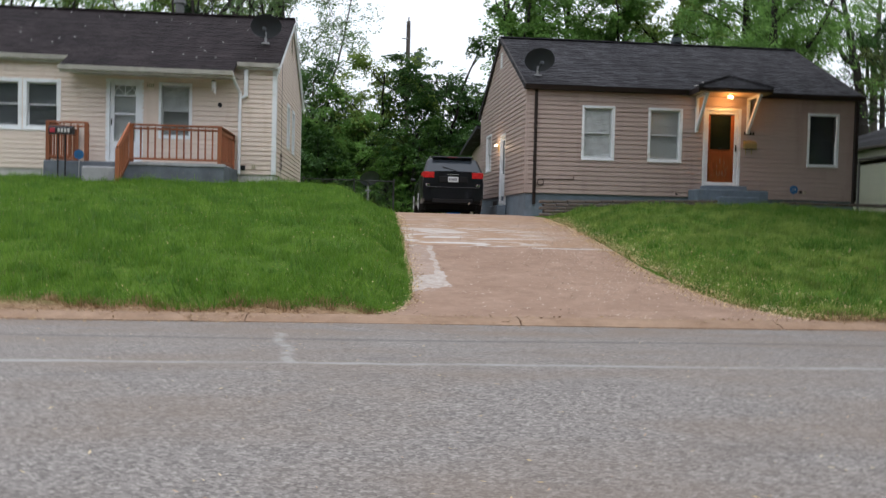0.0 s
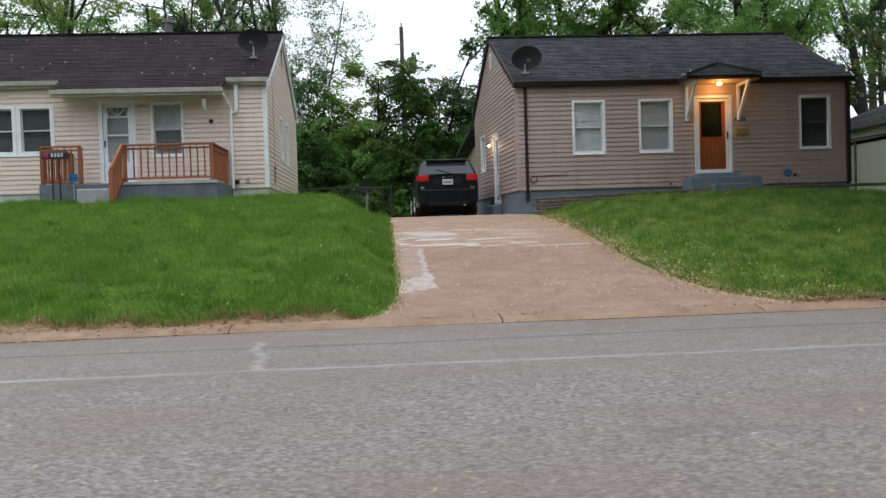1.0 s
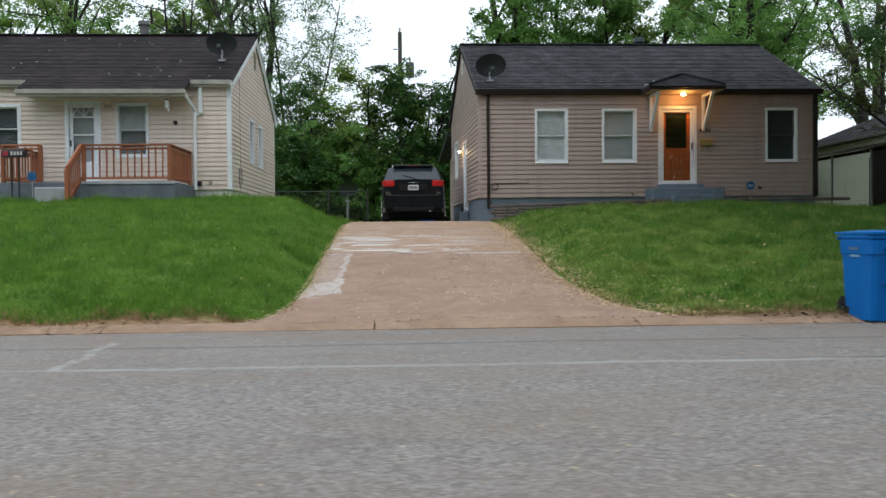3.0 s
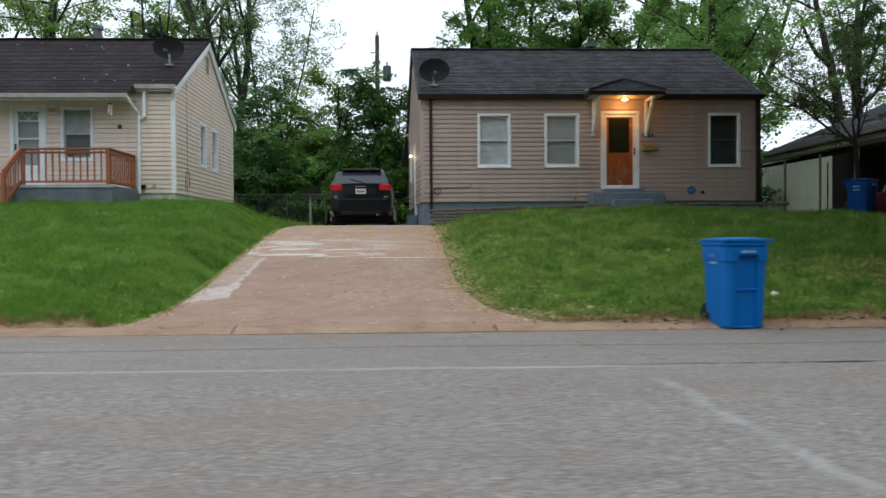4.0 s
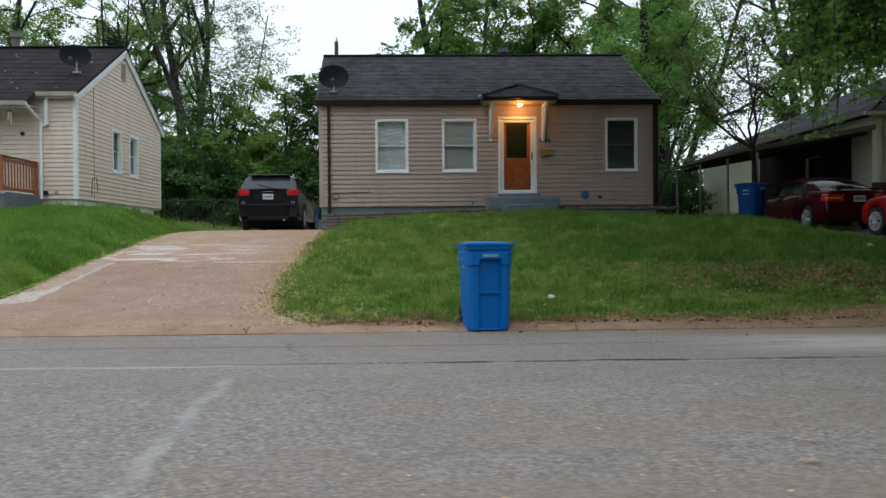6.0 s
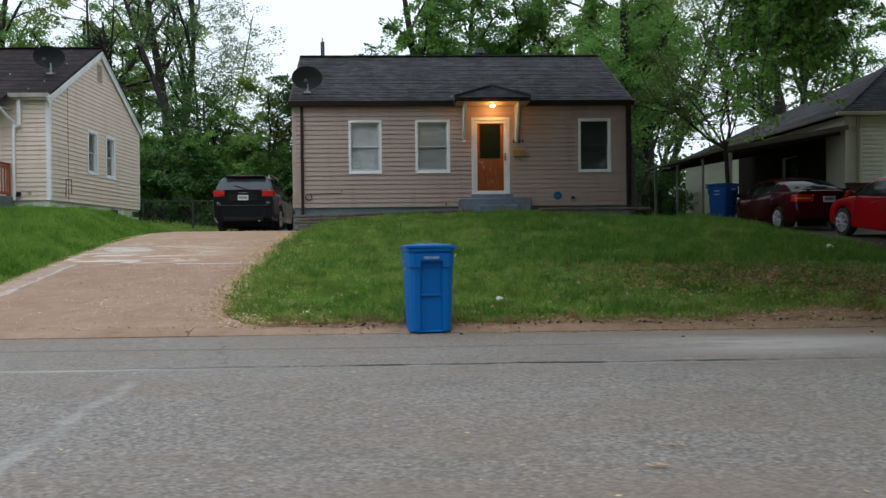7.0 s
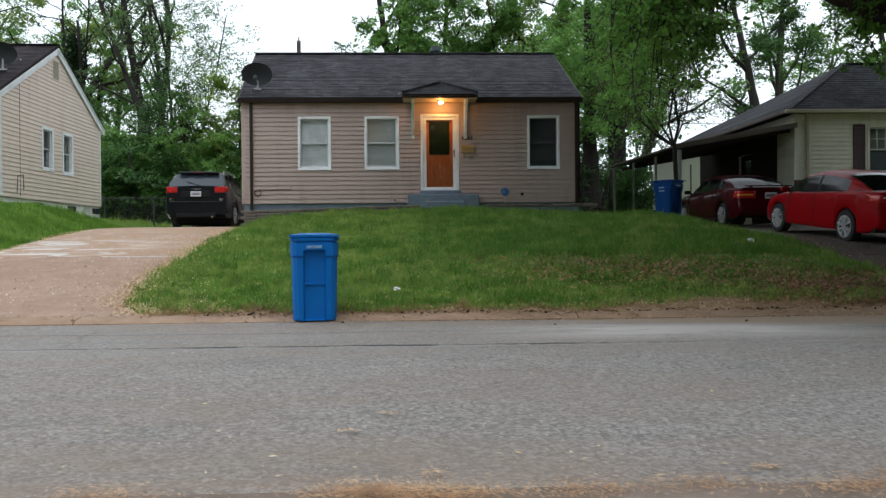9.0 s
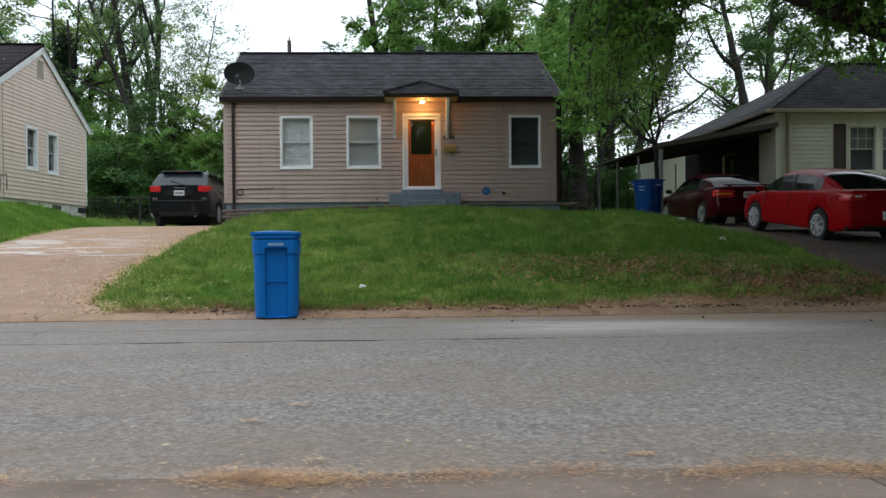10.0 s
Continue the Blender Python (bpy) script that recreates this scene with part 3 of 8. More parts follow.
def wpart(name, bm, material, parent, m, label="", smooth=False):
    """A part built in a wall face's coordinates."""
    return part(name, turned(bm, SHEAR @ m), material, parent, label, smooth=smooth)


def hpart(name, bm, material, parent, label="", smooth=False):
    return part(name, turned(bm, SHEAR), material, parent, label, smooth=smooth)


def wall(name, parent, m, u0, u1, z0, z1, openings, material, thick=0.16, gable=None):
    """A wall with real openings; gable: (u, z) of its peak."""
    bm = bmesh.new()
    us = sorted({u0, u1, *(o[0] for o in openings), *(o[1] for o in openings)})
    for a, b in zip(us, us[1:]):
        mid = (a + b) / 2
        cuts = sorted((o[2], o[3]) for o in openings if o[0] < mid < o[1])
        low = z0
        for c0, c1 in cuts + [(z1, z1)]:
            if c0 > low + 0.001:
                box((a, -thick, low), (b, 0, c0), bm=bm)
            low = max(low, c1)
    if gable:
        prism([(u0, z1), (u1, z1), gable], 1, -thick, 0, bm)
    return wpart(name, bm, material, parent, m)


BOARDS = []


def siding(owner, m, u0, u1, z0, z1, openings, material, course=0.127, gable=None):
    """Lapped boards on a wall, cut round its openings. Built at the end of the file."""
    BOARDS.append((owner, SHEAR @ m, u0, u1, z0, z1, openings, material, course, gable))


def lay_boards():
    for owner, m, u0, u1, z0, z1, openings, material, course, gable in BOARDS:
        top = gable[1] - 0.12 if gable else z1
        n = 0
        while z0 + n * course < top - 0.02:
            a, b = z0 + n * course, min(z0 + (n + 1) * course, top)
            n += 1

            def span(z):
                if gable is None or z <= z1:
                    return u0, u1
                k = (z - z1) / (gable[1] - z1)
                return u0 + (gable[0] - u0) * k, u1 + (gable[0] - u1) * k

            pieces = [(u0, u1, a, b)]
            for o in openings:
                left = []
                for p in pieces:
                    if o[1] <= p[0] or o[0] >= p[1] or o[3] <= p[2] or o[2] >= p[3]:
                        left.append(p)
                        continue
                    if o[0] > p[0]:
                        left.append((p[0], o[0], p[2], p[3]))
                    if o[1] < p[1]:
                        left.append((o[1], p[1], p[2], p[3]))
                    if o[2] > p[2]:
                        left.append((max(p[0], o[0]), min(p[1], o[1]), p[2], o[2]))
                    if o[3] < p[3]:
                        left.append((max(p[0], o[0]), min(p[1], o[1]), o[3], p[3]))
                pieces = left
            for p in pieces:
                (l0, r0), (l1, r1) = span(p[2]), span(p[3])
                l0, r0, l1, r1 = max(l0, p[0]), min(r0, p[1]), max(l1, p[0]), min(r1, p[1])
                if r0 - l0 < 0.02 or p[3] - p[2] < 0.006:
                    continue
                l1, r1 = min(l1, r1), max(l1, r1)
                out = lambda z: 0.032 if z < b - 0.02 else 0.003  # noqa: E731
                neck = max(p[2] + 0.004, p[3] - (0.050 if material is M_SIDING_CREAM else 0.029))
                k = (neck + 0.004 - p[2]) / (p[3] - p[2])
                ln, rn = l0 + (l1 - l0) * k, r0 + (r1 - r0) * k
                c = [(l0, 0.001, p[2]), (r0, 0.001, p[2]), (r0, out(p[2]), p[2]), (l0, out(p[2]), p[2]),
                     (ln, max(0.003, out(p[2]) - 0.007), neck), (rn, max(0.003, out(p[2]) - 0.007), neck),
                     (l1, 0.001, p[3]), (r1, 0.001, p[3]), (r1, out(p[3]), p[3]), (l1, out(p[3]), p[3]),
                     (ln, out(p[3]), min(neck + 0.004, p[3] - 0.001)), (rn, out(p[3]), min(neck + 0.004, p[3] - 0.001))]
                faces = [(0, 1, 2, 3), (3, 2, 5, 4), (4, 5, 11, 10), (10, 11, 8, 9), (9, 8, 7, 6), (0, 3, 4, 10, 9, 6), (1, 7, 8, 11, 5, 2)]
                if m.determinant() > 0:
                    faces = [f[::-1] for f in faces]
                part("siding_board", ([tuple(m @ Vector(v)) for v in c], [], faces), material, owner)


def ring(u0, u1, z0, z1, w, d0, d1, bm=None):
    """A rectangular frame, w wide, from depth d0 to d1."""
    bm = bm or bmesh.new()
    box((u0, d0, z0), (u0 + w, d1, z1), 0.006, bm)
    box((u1 - w, d0, z0), (u1, d1, z1), 0.006, bm)
    box((u0 + w, d0, z1 - w), (u1 - w, d1, z1), 0.006, bm)
    box((u0 + w, d0, z0), (u1 - w, d1, z0 + w), 0.006, bm)
    return bm


def window(parent, m, u0, u1, z0, z1, upper, lower, name="window", trim=0.072, grid=0, frame_mat=None, sash=None, label="", dark=False):
    """A double-hung window: trim, sill, two sashes with panes, and what hangs behind each of them."""
    fm = frame_mat or M_WHITE
    fr = wpart(name, ring(u0, u1, z0, z1, trim, -0.10, 0.035), fm, parent, m, label)
    wpart("window_sill", box((u0 - 0.004, -0.02, z0 - 0.012), (u1 + 0.004, 0.055, z0 + 0.012), 0.005), fm, fr, m)
    a, b, c, d = u0 + trim, u1 - trim, z0 + trim, z1 - trim
    mid = (c + d) / 2
    for key, s0, s1, dep, hung in (("upper_sash", mid - 0.02, d, -0.03, upper), ("lower_sash", c, mid + 0.02, -0.062, lower)):
        wpart(key, ring(a, b, s0, s1, 0.034, dep - 0.028, dep), sash or M_SASH, fr, m)
        pane = wpart("pane", box((a + 0.03, dep - 0.017, s0 + 0.03), (b - 0.03, dep - 0.012, s1 - 0.03)), M_GLASS, fr, m)
        pane.visible_shadow = False
        if grid and key == "upper_sash":
            bm = bmesh.new()
            for k in range(1, grid + 1):
                u = a + (b - a) * k / (grid + 1)
                box((u - 0.01, dep - 0.012, s0 + 0.03), (u + 0.01, dep - 0.004, s1 - 0.03), bm=bm)
            zc = (s0 + s1) / 2
            box((a + 0.03, dep - 0.011, zc - 0.01), (b - 0.03, dep - 0.005, zc + 0.01), bm=bm)
            wpart("muntin", bm, fm, fr, m)
        if hung is not None:
            bm = bmesh.new()
            k, z = 0, s0 + 0.005
            while z < s1 - 0.005:  # slats of the blind, or folds of the cloth
                box((a + 0.012, -0.118 - 0.006 * (k % 2), z), (b - 0.012, -0.112 - 0.006 * (k % 2), min(z + 0.047, s1)), bm=bm)
                z += 0.048
                k += 1
            wpart("blind", bm, hung, fr, m)
    return fr


def roof_slope(parent, x0, x1, y_eave, z_eave, y_ridge, z_ridge, material, step=0.135, thick=0.1, name="roof_slope"):
    """One slope of a gable roof: a deck, and its shingle courses, laid at the end of the file."""
    run = Vector((0, y_ridge - y_eave, z_ridge - z_eave))
    up = Vector((0, -run.z, run.y)).normalized()
    if up.z < 0:
        up = -up
    e, r = Vector((0, y_eave, z_eave)), Vector((0, y_ridge, z_ridge))
    down = Vector((0, 0, -thick))
    deck = hpart(name, prism([(v.y, v.z) for v in (e, r, r + down, e + down)], 0, x0, x1), material, parent)
    COURSES.append((deck, SHEAR.copy(), x0, x1, e, run, up, material, step))
    return deck


COURSES = []


def lay_courses():
    for deck, shear, x0, x1, e, run, up, material, step in COURSES:
        n = max(1, round(run.length / step))
        way = run / n
        for k in range(n):
            a, b = e + way * k - way * 0.12, e + way * (k + 1)
            lift0, lift1 = up * (0.008 + 0.003 * ((k * 7) % 3)), up * 0.003
            pts = [a, a + lift0, b + lift1, b]
            c = [shear @ Vector((x, p.y, p.z)) for x in (x0 - 0.01, x1 + 0.01) for p in pts]
            faces = [(0, 1, 2, 3), (7, 6, 5, 4), (0, 4, 5, 1), (1, 5, 6, 2), (2, 6, 7, 3), (3, 7, 4, 0)]
            if run.y < 0:
                faces = [f[::-1] for f in faces]
            part("shingle_course", ([tuple(v) for v in c], [], [f[::-1] for f in faces]), material, deck)


# ---- the lie of the land ----
def smooth(t):
    t = np.clip(t, 0, 1)
    return t * t * (3 - 2 * t)


def drive_z(y):
    return np.interp(y, [12.1, 12.9, 13.6, 15, 17, 19, 22, 24.5, 27, 60], [-0.01, 0.03, 0.07, 0.23, 0.50, 0.79, 1.15, 1.37, 1.45, 1.5])


def drive_c_z(y):
    return np.interp(y, [12.1, 12.9, 15, 18.7, 21.3, 24.3, 27, 60], [-0.01, 0.03, 0.36, 0.92, 1.12, 1.30, 1.40, 1.5])


def road_z(y):
    return np.interp(y, [3.9, 4.75, 4.82, 5.5, 8.6, 12.1], [0.2, 0.2, 0.085, 0.08, 0.13, 0.0])


def drive_left(y):
    return np.interp(y, [12.9, 13.4, 14.2, 15.5, 40], [-2.15, -1.75, -1.5, -1.45, -1.5])


def drive_right(y):
    return np.interp(y, [12.9, 13.4, 14.2, 15.5, 17, 40], [3.75, 3.25, 2.75, 2.5, 2.4, 2.15])


def land_z(x, y):
    """Height of the land under grass and paving."""
    x, y = np.asarray(x, float), np.asarray(y, float)
    base = drive_z(y)
    lawn_a = np.interp(y, [12.9, 13.2, 14.3, 15.6, 17, 19.2, 22, 24.2, 27, 30, 36, 60], [0.05, 0.12, 0.46, 0.70, 0.96, 1.27, 1.72, 2.02, 2.0, 1.93, 1.8, 1.8])
    lawn_b = np.interp(y, [12.9, 13.2, 13.7, 14.6, 15.3, 16, 18.4, 21, 24, 26, 60], [0.05, 0.09, 0.19, 0.33, 0.50, 0.62, 1.0, 1.42, 1.78, 1.80, 1.7])
    lawn_b = lawn_b - 0.30 * np.exp(-np.maximum(x - 2.3, 0) / 1.5) * smooth((y - 18) / 6)
    lawn_b = lawn_b - 0.42 * smooth((x - 8.5) / 6) * smooth((y - 19) / 5) * (1 - 0.65 * smooth((x - 10.8) / 2)) * (1 - smooth((x - 14) / 3))
    z = np.where(x < drive_left(y), base + (lawn_a - base) * smooth((drive_left(y) - x) / np.interp(y, [13, 18, 24, 30], [0.8, 0.9, 1.6, 3.0])), base)
    z = np.where(x > drive_right(y), base + (lawn_b - base) * smooth((x - drive_right(y)) / 0.95), z)
    cz = drive_c_z(y)
    z = np.where(x > 12.6, z + (cz - z) * smooth((x - 12.8) / 1.65), z)
    lawn_c = cz + 0.15 * smooth((x - 17.9) / 1.5) * smooth((y - 14) / 4)
    z = np.where(x > 17.8, lawn_c, z)
    bumps = 0.02 * np.sin(x * 1.7 + y * 0.6) * np.sin(y * 1.3 - x * 0.4) + 0.012 * np.sin(x * 4.1) * np.sin(y * 3.7 + 1)
    on_lawn = smooth((y - 13.2) / 0.6)
    z = z + bumps * on_lawn * np.where((x > drive_left(y)) & (x < drive_right(y)), 0.0, 1.0)
    z = np.where(y < 12.9, np.interp(y, [12.1, 12.9], [-0.01, 0.05]), z)
    z = np.where(y < 12.1, road_z(np.maximum(y, 3.9)), z)
    return z


def land(x, y):
    return float(land_z(x, y))


def sheet(xs, ys, height, lower=0.0):
    """A grid mesh over xs and ys."""
    gx, gy = np.meshgrid(xs, ys)
    z = height(gx, gy) - lower
    verts = np.stack([gx, gy, z], -1).reshape(-1, 3)
    nx, ny = len(xs), len(ys)
    i = (np.arange(ny - 1)[:, None] * nx + np.arange(nx - 1)[None]).ravel()
    return verts.tolist(), [], np.stack([i, i + 1, i + nx + 1, i + nx], -1).tolist()


def steps(*spans):
    out = []
    for a, b, d in spans:
        out += list(np.arange(a, b - 1e-6, d))
    return np.array(out + [spans[-1][1]])


def under_land(gx, gy):
    """The land, let down a little under the paving that lies on it."""
    z = land_z(gx, gy)
    paved = ((gx > drive_left(gy) + 0.06) & (gx < drive_right(gy) - 0.06) & (gy > 12.9) & (gy < 35)) | ((gy < 12.95) & (gy > 3.9)) | ((gx > 14.4) & (gx < 17.7) & (gy > 12.9) & (gy < 33))
    return np.where(paved, z - 0.09, z)


ground = part("ground", sheet(steps((-1500, -200, 325), (-200, -40, 32), (-40, -16, 2), (-16, -3, 0.4), (-3, 5, 0.16), (5, 19, 0.3), (19, 40, 2.1), (40, 200, 32), (200, 1500, 325)),
                              steps((-1500, -100, 350), (-100, -4, 12), (-4, 3.4, 0.9), (3.4, 5.6, 0.1), (5.6, 12, 0.8), (12, 14, 0.1), (14, 27, 0.3), (27, 60, 2.2), (60, 200, 35), (200, 1500, 325)),
                              under_land), M_GROUND, smooth=True)
tagged(ground, "grassy ground with bare soil patches", "ground", kind="structure")

road = part("road", sheet(steps((-60, -14, 2.3), (-14, 26, 0.5), (26, 80, 2.7)), steps((5.5, 12.655, 0.265)), lambda gx, gy: road_z(gy) + 0.006 * np.sin(gx * 0.9) * np.sin(gy * 1.3)), M_ASPHALT, smooth=True)
tagged(road, "grey worn asphalt street with sealed cracks", "road", kind="structure")


def paving(name, label, x0, x1, cuts, profile, material, piece, gap=0.014, side=None):
    """A strip of cast concrete along the street, in lengths with joints between them."""
    top = thing(name, (0, profile[0][0], profile[0][1]), label, "kerb", kind="structure")
    x = x0
    while x < x1:
        pts = profile + [(profile[-1][0], -0.25), (profile[0][0], -0.25)]
        part(piece, prism(pts, 0, x + gap / 2, min(x + cuts, x1) - gap / 2), material, top)
        x += cuts
    return top


paving("kerb_far", "low rolled concrete kerb and gutter stained brown", -40, 60, 3.05, [(12.66, 0.008), (12.72, 0.032), (12.80, 0.056), (12.95, 0.07), (13.05, 0.06)], M_KERB, "gutter_slab")
paving("kerb_near", "concrete gutter and kerb with straw debris", -40, 60, 3.05, [(4.6, 0.205), (4.75, 0.205), (4.83, 0.18), (4.9, 0.09), (5.5, 0.085)], M_KERB_NEAR, "gutter_slab")


def drive_slab(parent, name, y0, y1, material, left=None, right=None, zf=drive_z, cols=8, label=""):
    """One cast slab of a driveway, with thickness."""
    left, right = left or drive_left, right or drive_right
    ys = np.linspace(y0 + 0.008, y1 - 0.008, max(3, int((y1 - y0) / 0.3)))
    verts, faces = [], []
    for low in (0.0, 0.12):
        for y in ys:
            for k in range(cols):
                verts.append((float(left(y) + (right(y) - left(y)) * k / (cols - 1)), float(y), float(zf(y)) + 0.004 - low))
    n = len(ys) * cols
    for j in range(len(ys) - 1):
        for k in range(cols - 1):
            a = j * cols + k
            faces.append((a, a + 1, a + cols + 1, a + cols))
            faces.append((n + a, n + a + cols, n + a + cols + 1, n + a + 1))
    rim = [k for k in range(cols)] + [j * cols + cols - 1 for j in range(1, len(ys))] + [(len(ys) - 1) * cols + k for k in range(cols - 2, -1, -1)] + [j * cols for j in range(len(ys) - 2, 0, -1)]
    for a, b in zip(rim, rim[1:] + rim[:1]):
        faces.append((a, n + a, n + b, b))
    return part(name, (verts, [], faces), material, parent, label)


drive_b = thing("driveway", (0.4, 13.05, 0.0), "brown stained concrete driveway rising to the house", "driveway", kind="structure")
for y0, y1, m in ((13.05, 18.62, M_DRIVE), (18.62, 22.6, M_DRIVE_TOP), (22.6, 27.2, M_DRIVE_TOP), (27.2, 34.8, M_DRIVE)):
    drive_slab(drive_b, "concrete_slab", y0, y1, m)


drive_c = thing("driveway", (16, 13.05, 0.0), "dark concrete driveway of the cream house", "driveway", kind="structure")
for y0, y1 in ((13.05, 17.0), (17.0, 21.0), (21.0, 25.2), (25.2, 33.0)):
    drive_slab(drive_c, "concrete_slab", y0, y1, M_DRIVE_C, left=lambda y: np.interp(y, [13, 15, 40], [13.6, 14.3, 14.35]), right=lambda y: 17.75 + 0 * y, zf=drive_c_z)

# ---- the tan house with the wooden porch rail ----
def dish(place, label, az=0.0, pole=0.5):
    """A satellite dish on a bent mast: oval bowl, feed arm, mast, foot."""
    x, y, z = place
    d = thing("satellite_dish", (x, y, z), label, "satellite dish")
    bm = bmesh.new()
    rings = [(0.0, 0.0)] + [(r, 0.10 * (r / 0.43) ** 2) for r in (0.12, 0.22, 0.32, 0.40, 0.43)]
    m = pose(x, y - 0.08, z + pole, -54, 0, az) @ Matrix.Diagonal((1.0, 0.82, 1, 1))
    prev = None
    for layer in (0.0, 0.018):
        prev = None
        for r, h in rings:
            cur = [bm.verts.new(m @ Vector((r * math.cos(2 * math.pi * k / 28), r * math.sin(2 * math.pi * k / 28), -h + layer - 0.05))) for k in range(28)] if r else [bm.verts.new(m @ Vector((0, 0, layer - 0.05)))]
            if prev:
                for k in range(28):
                    if len(prev) == 1:
                        bm.faces.new((prev[0], cur[k], cur[(k + 1) % 28]))
                    else:
                        bm.faces.new((prev[k], cur[k], cur[(k + 1) % 28], prev[(k + 1) % 28]))
            prev = cur
    part("bowl", bm, M_DISH, d, smooth=True)
    part("mast", rod((x, y, z), (x, y, z + pole * 0.75), 0.03, sides=10, bm=rod((x, y, z + pole * 0.7), (x, y - 0.1, z + pole), 0.03)), M_STEEL, d)
    part("foot", box((x - 0.1, y - 0.08, z - 0.04), (x + 0.1, y + 0.08, z + 0.015), 0.006), M_STEEL, d)
    part("feed_arm", rod((x, y - 0.1, z + pole - 0.35), (x + 0.02, y - 0.45, z + pole - 0.22), 0.014, bm=box((x - 0.03, y - 0.52, z + pole - 0.26), (x + 0.07, y - 0.43, z + pole - 0.17), 0.01)), M_DISH, d)
    return d


AX, AY0, AY1 = -4.73, 26.25, 33.75
A_LEFT = -17.0
house_a = thing("house", (-10, 30, 2.0), "single-storey tan vinyl-sided house with dark brown roof and white trim", "house")
fa, ra = face_front(AY0), face_right(AX)
open_a = [(-9.13, -8.23, 2.52, 4.78), (-7.80, -6.93, 3.25, 4.73), (-11.28, -10.32, 3.36, 4.71), (-12.26, -11.30, 3.36, 4.71)]
cut = lambda ws, e=0.03: [(a + e, b - e, c + e, d - e) for a, b, c, d in ws]  # noqa: E731
wa = wall("wall_front", house_a, fa, A_LEFT, AX, 2.35, 5.32, cut(open_a), M_SIDING_TAN)
siding(wa, fa, A_LEFT, AX - 0.09, 2.36, 5.30, open_a, M_SIDING_TAN)
side_open = [(28.88, 29.73, 3.31, 4.70), (30.40, 31.27, 3.29, 4.70)]
ws = wall("wall_side", house_a, ra, AY0 + 0.165, AY1, 2.35, 5.32, cut(side_open), M_SIDING_TAN, gable=(30.0, 7.35))
siding(ws, ra, AY0 + 0.09, AY1 - 0.06, 2.36, 5.35, side_open + [(29.68, 30.24, 6.28, 6.96)], M_SIDING_TAN, gable=(30.0, 7.42))
wall("wall_rear", house_a, face_front(AY1), A_LEFT, AX - 0.165, 2.35, 5.32, [], M_SIDING_TAN)
wall("wall_far_end", house_a, face_right(A_LEFT + 0.16), AY0 + 0.165, AY1 - 0.165, 2.35, 5.32, [], M_SIDING_TAN, gable=(30.0, 7.35))
hpart("corner_board", box((AX - 0.10, AY0 - 0.028, 2.35), (AX + 0.026, AY0 + 0.10, 5.25), 0.008), M_WHITE, house_a)
hpart("corner_board", box((AX - 0.02, AY1 - 0.07, 2.35), (AX + 0.026, AY1 + 0.026, 5.25), 0.008), M_WHITE, house_a)
# floor and ceiling are near-black, so the room looks unlit by colour
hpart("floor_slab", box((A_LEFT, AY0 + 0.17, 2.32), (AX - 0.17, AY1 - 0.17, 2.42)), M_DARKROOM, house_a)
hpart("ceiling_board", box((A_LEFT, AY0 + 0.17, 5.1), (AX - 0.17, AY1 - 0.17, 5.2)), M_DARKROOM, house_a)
found = hpart("foundation", box((A_LEFT, AY0 + 0.02, 1.5), (AX - 0.02, AY1 - 0.02, 2.35)), M_FOUND_WHITE, house_a, "white painted block foundation")
for y in (28.3, 30.85, 33.0):
    hpart("vent_opening", box((AX - 0.021, y, 2.08), (AX - 0.012, y + 0.72, 2.28), 0.002), M_DARKROOM, found, "dark crawl-space vent")
RISE = (7.44 - 5.33) / (30.0 - 26.08)
roof_a = roof_slope(house_a, A_LEFT - 0.2, AX + 0.10, 26.08, 5.33, 30.0, 7.44, M_SHINGLE_BROWN, name="roof")
roof_slope(house_a, A_LEFT - 0.2, AX + 0.10, 33.92, 5.33, 30.0, 7.44, M_SHINGLE_BROWN, name="roof")
roof_slope(house_a, -10.05, -5.74, 25.42, 5.33 - 0.66 * RISE, 26.09, 5.335, M_SHINGLE_BROWN, name="porch_roof")
hpart("ridge_cap", beam((A_LEFT - 0.2, 30.0, 7.45), (AX + 0.1, 30.0, 7.45), 0.26, 0.035), M_SHINGLE_BROWN, house_a)
# eaves, gutters and rakes
for x0, x1, y, z in ((A_LEFT - 0.2, -10.06, 26.08, 5.33), (-5.73, AX + 0.10, 26.08, 5.33), (-10.07, -5.72, 25.42, 5.33 - 0.66 * RISE)):
    hpart("fascia", box((x0, y - 0.012, z - 0.20), (x1, y + 0.02, z - 0.03), 0.004), M_GUTTER, house_a)
    hpart("gutter", prism([(y - 0.015, z - 0.14), (y - 0.10, z - 0.14), (y - 0.13, z - 0.03), (y - 0.12, z - 0.03), (y - 0.095, z - 0.125), (y - 0.015, z - 0.125)], 0, x0, x1), M_GUTTER, house_a)
hpart("soffit", box((-10.05, 25.44, 4.86), (-5.74, 26.24, 4.885)), M_GUTTER, house_a)
hpart("soffit", box((-10.9, 26.10, 5.135), (-10.06, 26.24, 5.15)), M_GUTTER, house_a)
for y0, z0, y1, z1 in ((26.0, 5.18, 30.0, 7.33), (34.0, 5.18, 30.0, 7.33)):
    hpart("rake_board", beam((AX + 0.055, y0, z0), (AX + 0.055, y1, z1), 0.13, 0.03, beam((AX + 0.075, y0, z0 - 0.075), (AX + 0.075, y1, z1 - 0.075), 0.03, 0.20)), M_WHITE, house_a)
